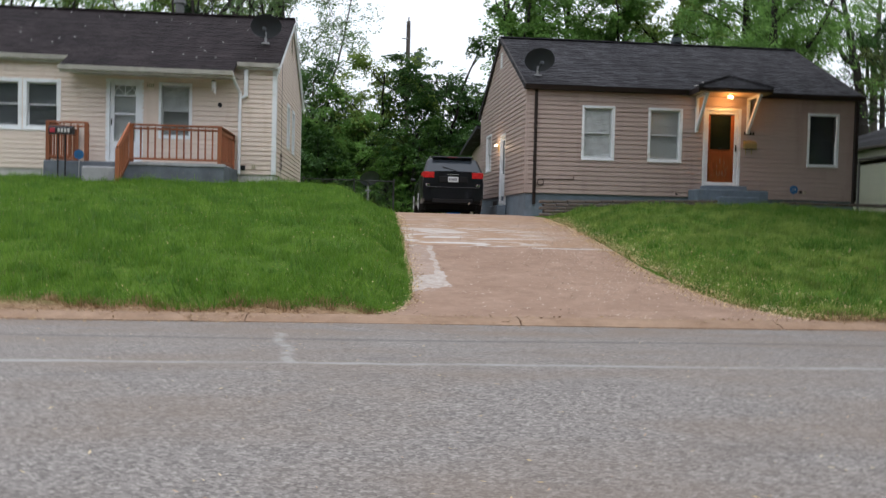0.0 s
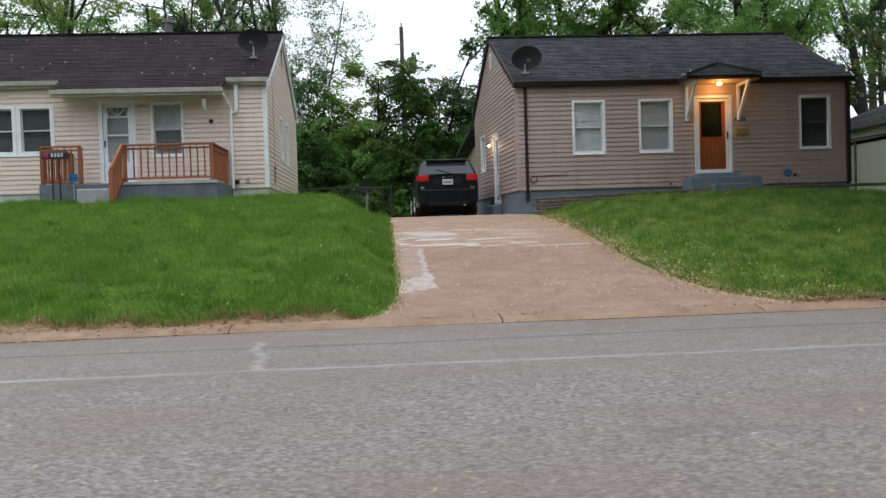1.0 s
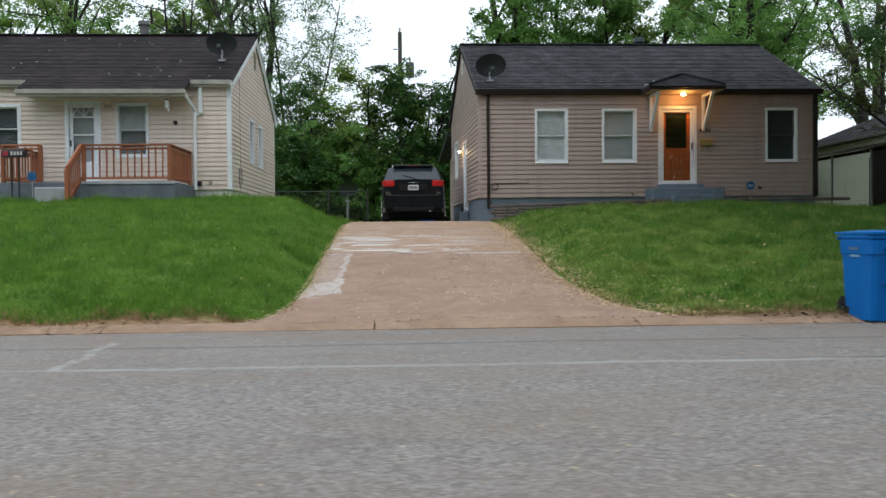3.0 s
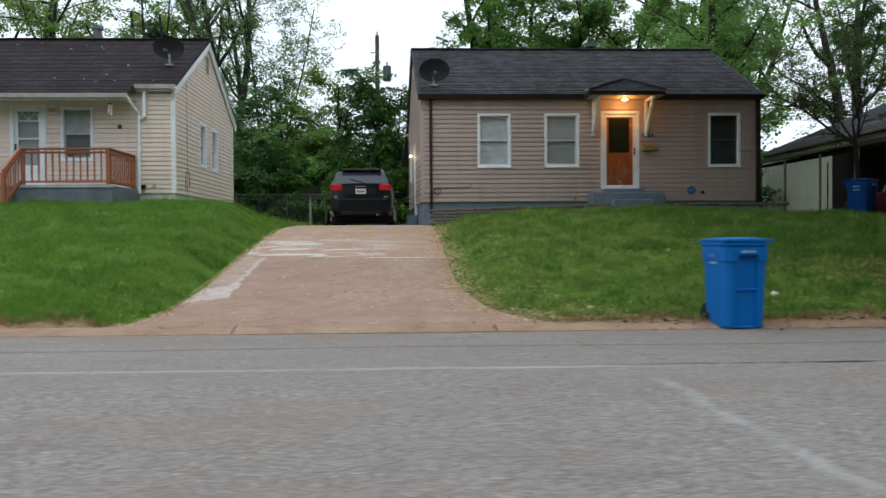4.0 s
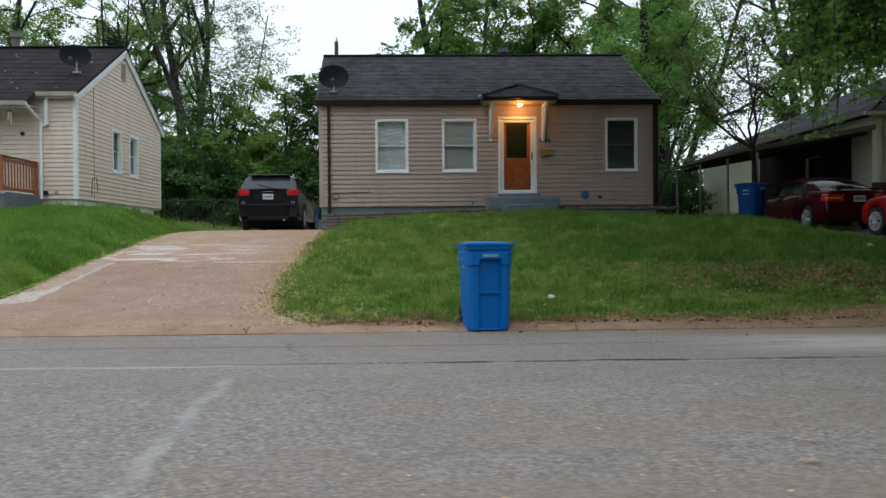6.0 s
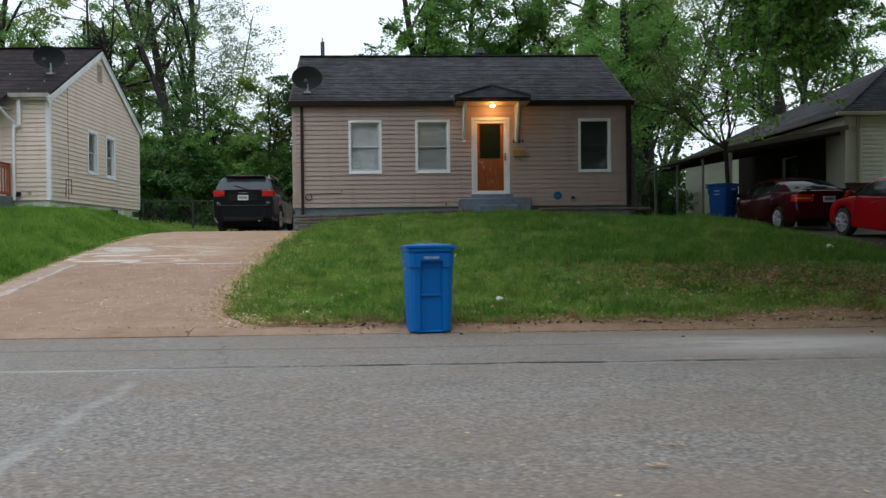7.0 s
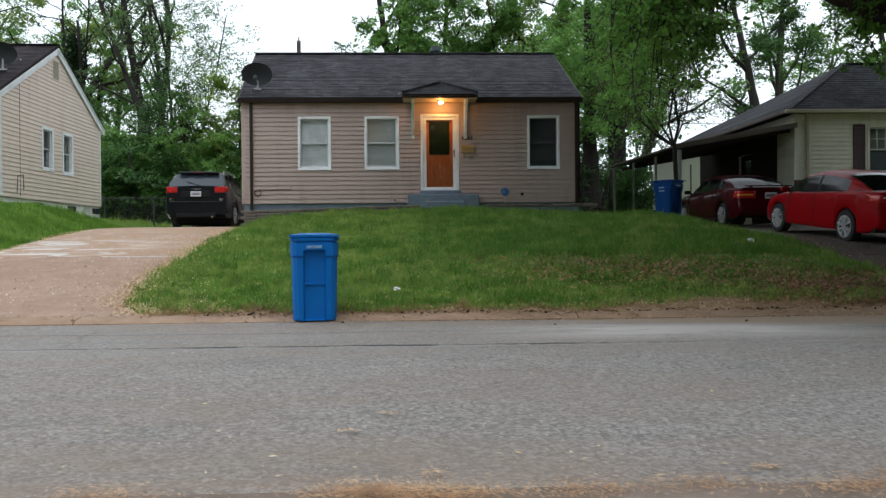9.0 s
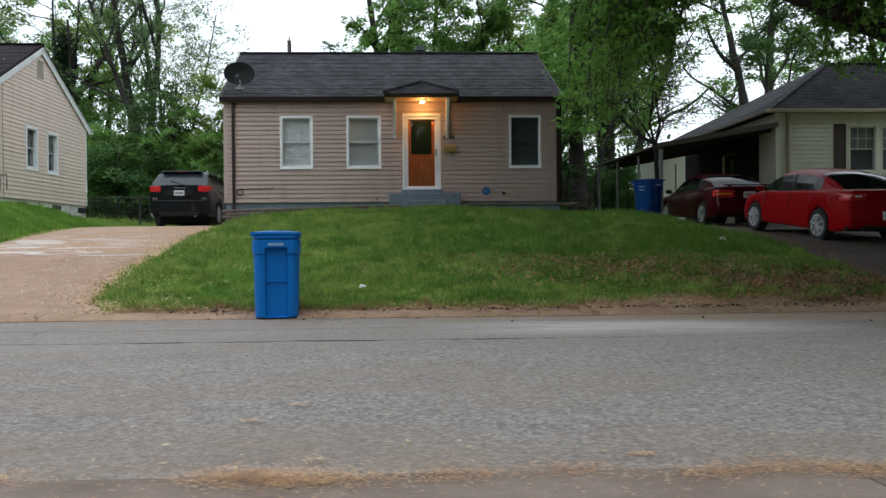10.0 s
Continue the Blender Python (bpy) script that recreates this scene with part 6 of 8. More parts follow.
    for i in range(len(crow) - 1):
        ym = (cy[i] + cy[i + 1]) / 2
        for j in range(m - 1):
            side, top = j < 3 or j > m - 5, 4 <= j <= m - 6
            key = ("roof", 0)
            if side and not any(abs(ym - q) < 0.045 for q in k["pillars"]) and ry0 + k["tail"] < ym < fy1 - 0.12 and (0 < j < m - 2 or True):
                key = ("side_window", (1 if j < 3 else -1) * (1 + sum(ym > q for q in k["pillars"])))
            elif side and rnd and ry0 + k["tail"] < ym < fy1 - 0.12:
                key = ("pillar", (1 if j < 3 else -1) * (1 + sum(ym > q for q in k["pillars"])))
            if top and ym < ry1:
                key = ("rear_window", 0)
            if top and ym > fy0:
                key = ("windscreen", 0)
            groups.setdefault(key, []).append((i * m + j, i * m + j + 1, (i + 1) * m + j + 1, (i + 1) * m + j))
    for (key, _), fs in groups.items():
        used = sorted({v for f in fs for v in f})
        at = {v: q for q, v in enumerate(used)}
        part(key, ([cv[v] for v in used], [], [tuple(at[v] for v in f) for f in fs]), {"roof": paint, "pillar": M_TRIMBLACK, "side_window": M_CARGLASS, "windscreen": M_CARGLASS, "rear_window": k.get("glass", M_REARGLASS)}[key], c, local=True, smooth=True)
    # gaps round the doors
    for y in k["seams"]:
        w, zb = width(y), belt(y)
        zl = k["sill"] + 0.06
        for sx in (-1, 1):
            seam = bmesh.new()
            row = [(w * 0.968, zl), (w * 0.99, zl + 0.25 * (zb - zl)), (w, zl + 0.55 * (zb - zl)), (w * 0.992, zl + 0.66 * (zb - zl)), (w * 0.975, zl + 0.84 * (zb - zl)), (w * 0.94, zb - 0.02)]
            for (xa, za), (xb, zc_) in zip(row, row[1:]):
                beam((sx * (xa + 0.001), y, za), (sx * (xb + 0.001), y, zc_), 0.012, 0.008, seam)
            part("door_gap", seam, M_TRIMBLACK, c, local=True)
    # wheels
    spokes = k["spokes"]
    for sx in (-1, 1):
        for sy in (-1, 1):
            x0, y0 = sx * (half - 0.115), sy * wb
            bm = bmesh.new()
            prof = [(0.09, wr * 0.66), (0.105, wr * 0.72), (0.105, wr * 0.92), (0.085, wr), (-0.085, wr), (-0.105, wr * 0.92), (-0.105, wr * 0.66)]
            seg = 28
            ring_ = [[bm.verts.new((x0 + px * sx, y0 + pr * math.cos(2 * math.pi * t / seg), wr + pr * math.sin(2 * math.pi * t / seg))) for px, pr in prof] for t in range(seg)]
            for t in range(seg):
                for q in range(len(prof) - 1):
                    bm.faces.new((ring_[t][q], ring_[t][q + 1], ring_[(t + 1) % seg][q + 1], ring_[(t + 1) % seg][q]))
            wheel = part("wheel", bm, M_RUBBER, c, "black tyre", local=True)
            part("rim_back", rod((x0 + 0.02 * sx, y0, wr), (x0 + 0.045 * sx, y0, wr), wr * 0.67, sides=24), M_TRIMBLACK, wheel, local=True)
            rim = bmesh.new()
            for t in range(spokes):
                a = 2 * math.pi * t / spokes + 0.3
                beam((x0 + 0.085 * sx, y0 + 0.03 * math.cos(a), wr + 0.03 * math.sin(a)), (x0 + 0.085 * sx, y0 + wr * 0.66 * math.cos(a), wr + wr * 0.66 * math.sin(a)), 0.085 * wr / 0.31, 0.03, rim)
            for t in range(24):
                a, b = 2 * math.pi * t / 24, 2 * math.pi * (t + 1) / 24
                beam((x0 + 0.09 * sx, y0 + wr * 0.66 * math.cos(a), wr + wr * 0.66 * math.sin(a)), (x0 + 0.09 * sx, y0 + wr * 0.66 * math.cos(b), wr + wr * 0.66 * math.sin(b)), 0.03, 0.028, rim)
            rod((x0 + 0.05 * sx, y0, wr), (x0 + 0.1 * sx, y0, wr), 0.05, sides=12, bm=rim)
            part("rim", rim, M_ALLOY, wheel, "silver alloy rim", local=True)
    # mirrors, door handles, plate, lamps
    for sx in (-1, 1):
        yb = fy1 - 0.42
        part("door_mirror", box((min(sx * (half * 0.98), sx * (half + 0.15)), yb - 0.04, belt(yb) + 0.0), (max(sx * (half * 0.98), sx * (half + 0.15)), yb + 0.06, belt(yb) + 0.11), 0.03, beam((sx * half * 0.86, yb, belt(yb) - 0.01), (sx * (half + 0.04), yb, belt(yb) + 0.04), 0.05, 0.03)), paint if k["mirror"] else M_TRIMBLACK, c, local=True)
        for y in k["handles"]:
            part("door_handle", box((sx * half * 0.99 - 0.012, y - 0.09, belt(y) - 0.17), (sx * half * 0.99 + 0.012, y + 0.09, belt(y) - 0.14), 0.006), paint, c, local=True)
        z0, z1, xi, xo, dy = k["lamp"]
        if rnd:
            lampob = part("tail_lamp", lens(z0, z1, xi, 2, rear + dy, 0.009, sx), M_TAIL, c, "red lamp lens", local=True, smooth=True)
            part("lamp_insert", lens(z0 + k["insert"][0] - 0.004, z0 + k["insert"][1] + 0.004, xi + 0.04, xi + k["insert"][3], rear + dy * 0.5, 0.013, sx), k["insert"][2], lampob, "pale lamp insert", local=True, smooth=True)
            continue
        tl = bmesh.new()
        box((xi, rear - 0.012, z0), (xo - 0.05, rear + 0.1, z1), 0.012, tl)
        for t in range(4):
            a = t / 4
            box((xo - 0.08 - 0.005 * t, rear + dy * a - 0.004, z0 + 0.012 * t), (xo - 0.012 + 0.012 * t, rear + dy * (a + 0.32), z1 - 0.004 * t), 0.01, tl)
        if sx < 0:
            turned(tl, Matrix.Diagonal((-1, 1, 1, 1)))
        lampob = part("tail_lamp", tl, M_TAIL, c, "red lamp lens", local=True)
        part("lamp_insert", box((sx * (xi + 0.03) if sx > 0 else sx * (xo - 0.10), rear - 0.018, z0 + k["insert"][0]), (sx * (xo - 0.10) if sx > 0 else sx * (xi + 0.03), rear - 0.008, z0 + k["insert"][1]), 0.003), k["insert"][2], lampob, "pale lamp insert", local=True)
    px, pz = 0.155, k["plate"]
    pl = part("number_plate", box((-px, rear - k["proud"] - 0.016, pz - 0.078), (px, rear - 0.006, pz + 0.078), 0.006), M_PLATE, c, "pale number plate", local=True)
    bm = bmesh.new()
    for t in range(6):
        box((-0.12 + 0.041 * t, rear - k["proud"] - 0.0195, pz - 0.03), (-0.092 + 0.041 * t, rear - k["proud"] - 0.0162, pz + 0.035), bm=bm)
    part("plate_bars", bm, M_BAR, pl, local=True)
    if rnd:
        return c
    bz0, bz1 = k["bumper"]
    xs = [half * 0.95 * (2 * t / 16 - 1) for t in range(17)]
    edge = [(x, rear - 0.035 + 0.17 * abs(x / half) ** 4) for x in xs]
    bp = prism(edge + [(xs[-1], rear + 0.3), (xs[0], rear + 0.3)], 2, bz0, bz1)
    part("rear_bumper", bp, k["bumper_mat"], c, local=True)
    part("front_bumper", box((-half * 0.74, front - 0.2, k["sill"] + 0.02), (half * 0.74, front + 0.04, k["sill"] + 0.32), 0.05), paint, c, local=True)
    return c


suv = dict(glass=M_SUVGLASS, front=2.44, rear=-2.45, width=1.93, base=2.89, wheel=0.365, sill=0.27, crown=0.015, butt=(0.925, 0.955, 0.975), cab=0.99, height=1.74, tail=0.10, spokes=5, mirror=True,
           belt=[(-2.45, 1.21), (-2.3, 1.23), (-1.2, 1.15), (0.6, 1.07), (1.25, 1.04), (2.2, 0.94), (2.44, 0.80)],
           roof=[(-2.40, 1.23), (-2.0, 1.635), (-1.6, 1.70), (-0.6, 1.72), (0.25, 1.67), (1.2, 1.07)], pillars=(-1.55, -0.55, 0.35), handles=(-0.9, 0.1), seams=(-0.55, 0.38),
           lamp=(1.04, 1.215, 0.56, 0.90, 0.26), insert=(0.05, 0.10, M_TAIL), plate=1.0, proud=0.03, bumper=(0.44, 0.76), bumper_mat=M_PAINT_BLACK)
sv = car((0.27, 30.37, 1.468), 0, 0, M_PAINT_BLACK, "black sport utility vehicle parked on the driveway, with red tail lamps", suv)
part("tailgate_trim", box((-0.42, -2.475, 0.91), (0.42, -2.448, 1.09), 0.01), M_TRIMBLACK, sv, local=True)
part("tailgate_bars", box((-0.16, -2.462, 1.135), (0.16, -2.448, 1.155), 0.003), M_CHROME, sv, local=True)
part("spoiler", box((-0.60, -2.14, 1.645), (0.60, -1.85, 1.705), 0.02), M_PAINT_BLACK, sv, local=True)
part("brake_lamp", box((-0.16, -2.155, 1.66), (0.16, -2.135, 1.69), 0.004), M_BRAKE, sv, local=True)
part("rear_wiper", beam((0.1, -2.40, 1.26), (-0.30, -2.285, 1.38), 0.025, 0.02), M_BLACK, sv, local=True)
for x in (-0.62, 0.62):
    part("roof_rail", rod((x, -1.5, 1.755), (x, 0.1, 1.765), 0.018, bm=rod((x, -1.5, 1.66), (x, -1.5, 1.755), 0.018, bm=rod((x, 0.1, 1.66), (x, 0.1, 1.765), 0.018))), M_CHROME, sv, local=True)
    part("reflector", box((x * 1.2 - 0.06, -2.465, 0.79), (x * 1.2 + 0.06, -2.41, 0.87), 0.01), M_CHROME, sv, local=True)
part("bumper_ledge", box((-0.78, -2.50, 0.762), (0.78, -2.40, 0.782), 0.006), M_LEDGE, sv, local=True)
part("exhaust_pipe", rod((0.48, -2.5, 0.30), (0.48, -2.2, 0.31), 0.035, sides=12), M_CHROME, sv, local=True)
part("lower_valance", box((-0.6, -2.49, 0.30), (0.6, -2.3, 0.43), 0.02), M_TRIMBLACK, sv, local=True)
# added black block stands in for underside shade and hides the bin behind
part("fuel_tank", box((-0.80, -1.9, 0.09), (0.80, 0.9, 0.42), 0.05), M_TRIMBLACK, sv, local=True)
part("rear_axle", rod((-0.7, -1.445, 0.33), (0.7, -1.445, 0.33), 0.06), M_TRIMBLACK, sv, local=True)

rio = dict(round=0.13, glass=M_REARGLASS, front=2.11, rear=-2.25, width=1.72, base=2.57, wheel=0.315, sill=0.22, crown=0.018, butt=(0.80, 0.88, 0.95), cab=0.86, height=1.41, tail=0.66, spokes=8, mirror=True,
           belt=[(-2.25, 0.93), (-2.12, 1.02), (-1.5, 1.03), (-0.3, 0.97), (0.8, 0.92), (1.05, 0.91), (1.75, 0.78), (2.0, 0.66), (2.11, 0.55)],
           roof=[(-1.82, 1.03), (-0.95, 1.38), (-0.5, 1.425), (0.0, 1.43), (0.38, 1.395), (1.3, 0.91)], line=[(-1.82, 1.03), (-1.45, 1.20), (-1.15, 1.305), (-0.85, 1.365), (-0.45, 1.402), (-0.05, 1.41), (0.25, 1.39), (0.5, 1.34), (0.8, 1.215), (1.3, 0.91)], pillars=(-0.16,), handles=(-0.72, 0.2), seams=(-0.16, 0.82),
           lamp=(0.82, 0.97, 0.48, 0.80, 0.40), insert=(0.08, 0.11, M_PLATE, 0.2), plate=0.56, proud=0.07, bumper=(0.30, 0.64), bumper_mat=M_PAINT_RED)
rc = car((16.03, 20.02, 1.005), 5.6, 4.5, M_PAINT_RED, "bright red compact sedan parked on the dark driveway", rio)
part("brake_lamp", box((-0.14, -1.6, 1.10), (0.14, -1.56, 1.125), 0.004), M_TAIL, rc, local=True)
part("bumper_valance", box((-0.5, -2.27, 0.26), (0.5, -2.0, 0.37), 0.02), M_TRIMBLACK, rc, local=True)
part("window_line", beam((-0.792, -1.1, 1.01), (-0.80, 0.9, 0.94), 0.012, 0.02), M_TRIMBLACK, rc, local=True)

old = dict(round=0.12, front=2.35, rear=-2.3, width=1.80, base=2.72, wheel=0.31, sill=0.21, crown=0.015, butt=(0.84, 0.90, 0.96), cab=0.86, height=1.40, tail=0.45, spokes=6, mirror=False,
           belt=[(-2.3, 0.95), (-2.2, 1.0), (-1.2, 1.0), (-0.2, 0.94), (0.9, 0.90), (1.2, 0.88), (2.1, 0.76), (2.35, 0.6)],
           roof=[(-1.75, 1.0), (-1.0, 1.34), (-0.5, 1.39), (0.0, 1.40), (0.3, 1.37), (1.3, 0.89)], line=[(-1.75, 1.0), (-1.4, 1.19), (-1.1, 1.30), (-0.8, 1.36), (-0.4, 1.395), (0.0, 1.40), (0.25, 1.375), (0.5, 1.31), (1.3, 0.89)], pillars=(-0.95, -0.1), handles=(-0.7, 0.25), seams=(-0.1, 0.9),
           lamp=(0.74, 0.92, 0.40, 0.84, 0.28), insert=(0.05, 0.095, M_AMBER, 0.4), plate=0.80, proud=0.01, bumper=(0.32, 0.62), bumper_mat=M_PAINT_MAROON)
oc = car((15.78, 25.62, 1.34), 2.0, 2.0, M_PAINT_MAROON, "dark maroon older sedan parked at the carport", old)
part("spoiler", box((-0.6, -2.26, 1.035), (0.6, -2.10, 1.065), 0.012, box((-0.5, -2.22, 0.96), (-0.44, -2.14, 1.05), bm=box((0.44, -2.22, 0.96), (0.5, -2.14, 1.05)))), M_PAINT_MAROON, oc, local=True)

# ---- fences, pole, wires ----
fence = thing("chain_link_fence", (-3, 33.75, 1.7), "grey chain-link fence between the two houses", "fence")
for x in (-4.6, -2.78, -1.35):
    part("post", rod((x, 33.75, 1.3), (x, 33.75, 2.75), 0.035, sides=10), M_FENCE, fence)
part("top_rail", rod((-4.65, 33.75, 2.68), (-1.3, 33.75, 2.66), 0.018), M_FENCE, fence)
bm = bmesh.new()
for k in range(60):
    for s in (1, -1):
        x0 = -4.6 - 1.0 + k * 0.075
        a, b = (x0, 1.65), (x0 + 1.0, 2.66)
        if s < 0:
            a, b = (x0 + 1.0, 1.65), (x0, 2.66)
        (xa, za), (xb, zb) = a, b
        if max(xa, xb) < -4.6 or min(xa, xb) > -1.35:
            continue
        t0 = max(0.0, (-4.6 - xa) / (xb - xa) if xb > xa else (-1.35 - xa) / (xb - xa))
        t1 = min(1.0, (-1.35 - xa) / (xb - xa) if xb > xa else (-4.6 - xa) / (xb - xa))
        if t1 - t0 > 0.05:
            rod((xa + (xb - xa) * t0, 33.75, za + (zb - za) * t0), (xa + (xb - xa) * t1, 33.75, za + (zb - za) * t1), 0.0022, sides=3, bm=bm)
part("wire_mesh", bm, M_BLACK, fence)

gate = thing("metal_gate", (12.9, 32.2, 1.5), "dark wrought-iron garden gate with an arched top", "gate")
for x in (11.9, 12.9, 13.9):
    part("post", rod((x, 32.2, 1.2), (x, 32.2, 3.1), 0.035), M_BLACK, gate)
for k in range(9):
    x = 12.0 + k * 0.1
    part("bar", rod((x, 32.2, 1.5), (x, 32.2, 2.75 + 0.25 * math.sin(math.pi * k / 8)), 0.012, sides=6), M_BLACK, gate)
part("rail", rod((11.9, 32.2, 1.7), (12.9, 32.2, 1.7), 0.015, bm=rod((11.9, 32.2, 2.7), (13.9, 32.2, 2.7), 0.015)), M_BLACK, gate)
for k in range(8):
    x = 13.0 + k * 0.11
    part("bar", rod((x, 32.2, 1.5), (x, 32.2, 2.7), 0.012, sides=6), M_BLACK, gate)

pole = thing("utility_pole", (-0.19, 54.9, 1.8), "weathered wooden utility pole with a grey transformer", "utility pole")
part("pole", rod((-0.19, 54.9, 1.5), (-0.19, 54.9, 13.6), 0.165, 0.12, 12), M_POLE, pole)
part("insulator", rod((-0.19, 54.9, 13.6), (-0.19, 54.9, 13.85), 0.05), M_STEEL, pole)
tr = part("transformer", rod((0.42, 54.6, 10.75), (0.42, 54.6, 11.65), 0.25, sides=16), M_TRANSFORMER, pole, "grey transformer can")
part("bushing", rod((0.42, 54.6, 11.65), (0.42, 54.6, 11.9), 0.05), M_BEIGE, tr)
part("bracket", box((-0.2, 54.6, 11.2), (0.3, 54.7, 11.3)), M_STEEL, pole)
part("bracket", box((-0.6, 54.78, 12.5), (-0.2, 54.86, 12.56)), M_STEEL, pole)
wires = thing("power_lines", (25, 46, 8.0), "thin dark power lines against the sky", "power line")
for z, y in ((7.6, 46.0), (7.1, 46.0)):
    pts = [(x, y, z + 0.0009 * (x - 24) ** 2) for x in range(8, 44, 3)]
    wire("cable", pts, 0.014, M_BLACK, wires)

# a dish on its own post behind the fence
gd = dish((-2.3, 37.0, 2.45), "dark satellite dish on a pale post behind the fence", 30, 0.55)
part("ground_post", rod((-2.3, 37.0, 1.3), (-2.3, 37.0, 2.5), 0.045), M_STEEL, gd)

# a far grey house half hidden by the trees
fh = thing("house", (3, 60, 1.8), "far grey house half hidden behind trees", "house")
part("wall", box((-1.5, 58, 1.6), (9, 66, 4.6)), M_FAR_WALL, fh)
part("roof", prism([(57.5, 4.6), (66.5, 4.6), (62, 6.6)], 0, -2, 9.5), M_SHINGLE_GREY, fh)
ff = face_front(58)
window(fh, ff, 1.65, 2.75, 3.0, 4.4, None, None, label="white-framed far window")
gs = thing("shed", (-6.5, 46, 1.8), "grey garden shed under the trees", "shed")
part("wall", box((-8.6, 45, 1.5), (-4.6, 48, 3.9)), M_FAR_WALL, gs)
part("roof", prism([(44.7, 3.9), (48.3, 3.9), (46.5, 4.9)], 0, -8.8, -4.4), M_SHINGLE_GREY, gs)
for x, w in ((-7.6, 0.5), (-5.4, 0.5)):
    part("panel", box((x, 44.96, 2.3), (x + w, 44.995, 3.4), 0.01), M_WHITE, gs, "pale shed panel")

# clutter by the carport
tyre = thing("tyre", (13.3, 31.6, 1.55), "old black tyre leaning by the gate", "tyre")
bm = bmesh.new()
seg = 20
prof = [(0.0, 0.2), (0.09, 0.2), (0.11, 0.28), (0.09, 0.34), (-0.09, 0.34), (-0.11, 0.28), (-0.09, 0.2)]
ring_ = [[bm.verts.new((13.3 + pr * math.cos(2 * math.pi * t / seg), 31.6 + px, 1.85 + pr * math.sin(2 * math.pi * t / seg))) for px, pr in prof] for t in range(seg)]
for t in range(seg):
    for q in range(len(prof)):
        bm.faces.new((ring_[t][q], ring_[t][(q + 1) % len(prof)], ring_[(t + 1) % seg][(q + 1) % len(prof)], ring_[(t + 1) % seg][q]))
part("tread", bm, M_RUBBER, tyre, smooth=True)

# ---- trees ----
def fast_mesh(name, verts, faces, material):
    """A mesh from arrays; faces all have the same number of corners."""
    me = bpy.data.meshes.new(name)
    nf, k = faces.shape
    me.vertices.add(len(verts))
    me.vertices.foreach_set("co", np.asarray(verts, np.float32).ravel())
    me.loops.add(nf * k)
    me.loops.foreach_set("vertex_index", faces.astype(np.int32).ravel())
    me.polygons.add(nf)
    me.polygons.foreach_set("loop_start", np.arange(0, nf * k, k, dtype=np.int32))
    me.update(calc_edges=True)
    me.materials.append(material)
    return me


def unit(v):
    return v / (np.linalg.norm(v, axis=-1, keepdims=True) + 1e-9)


def leaf_mesh(name, points, size, material, rng, droop=0.3, facing=None, loose=0.55):
    """Many small folded leaves, one at each point; facing: the way the upper side of each one looks."""
    n = len(points)
    size = size * rng.uniform(0.6, 1.35, (n, 1))
    along = rng.normal(size=(n, 3))
    if facing is None:
        along[:, 2] -= droop
        along = unit(along)
        side = unit(np.cross(along, rng.normal(size=(n, 3))))
    else:
        over = unit(facing + rng.normal(size=(n, 3)) * loose)
        along = unit(along - over * np.sum(along * over, axis=1, keepdims=True))
        along = unit(along - np.array([0, 0, droop * 0.5]))
        side = unit(np.cross(over, along))
    up = np.cross(along, side)
    a = points - along * size * 0.5
    b = points + along * size * 0.5
    l = points + side * size * 0.36 + up * size * 0.10
    r = points - side * size * 0.36 + up * size * 0.10
    verts = np.stack([a, l, b, r], 1).reshape(-1, 3)
    base = np.arange(n)[:, None] * 4
    faces = np.concatenate([base + [0, 1, 2], base + [0, 2, 3]], 1).reshape(-1, 3)
    return fast_mesh(name, verts, faces, material)


def sprays(mid, n, reach, rng, flat=0.28):
    """Leaves in flat, tilted sprays round the given twig ends: their places, and the way each one looks."""
    k = len(mid)
    over = unit(np.concatenate([rng.normal(size=(k, 2)) * 0.38, np.ones((k, 1))], 1))
    u = unit(np.cross(over, rng.normal(size=(k, 3))))
    v = np.cross(over, u)
    wide = reach * rng.uniform(0.55, 1.35, k)
    i = rng.integers(0, k, n)
    r, a = wide[i] * np.sqrt(rng.random(n)), rng.uniform(0, 2 * np.pi, n)
    pts = mid[i] + u[i] * (r * np.cos(a))[:, None] + v[i] * (0.75 * r * np.sin(a))[:, None] + over[i] * (rng.normal(size=n) * flat * 0.5 * wide[i])[:, None]
    pts[:, 2] -= 0.22 * r * r / np.maximum(wide[i], 0.05)
    return pts, over[i]


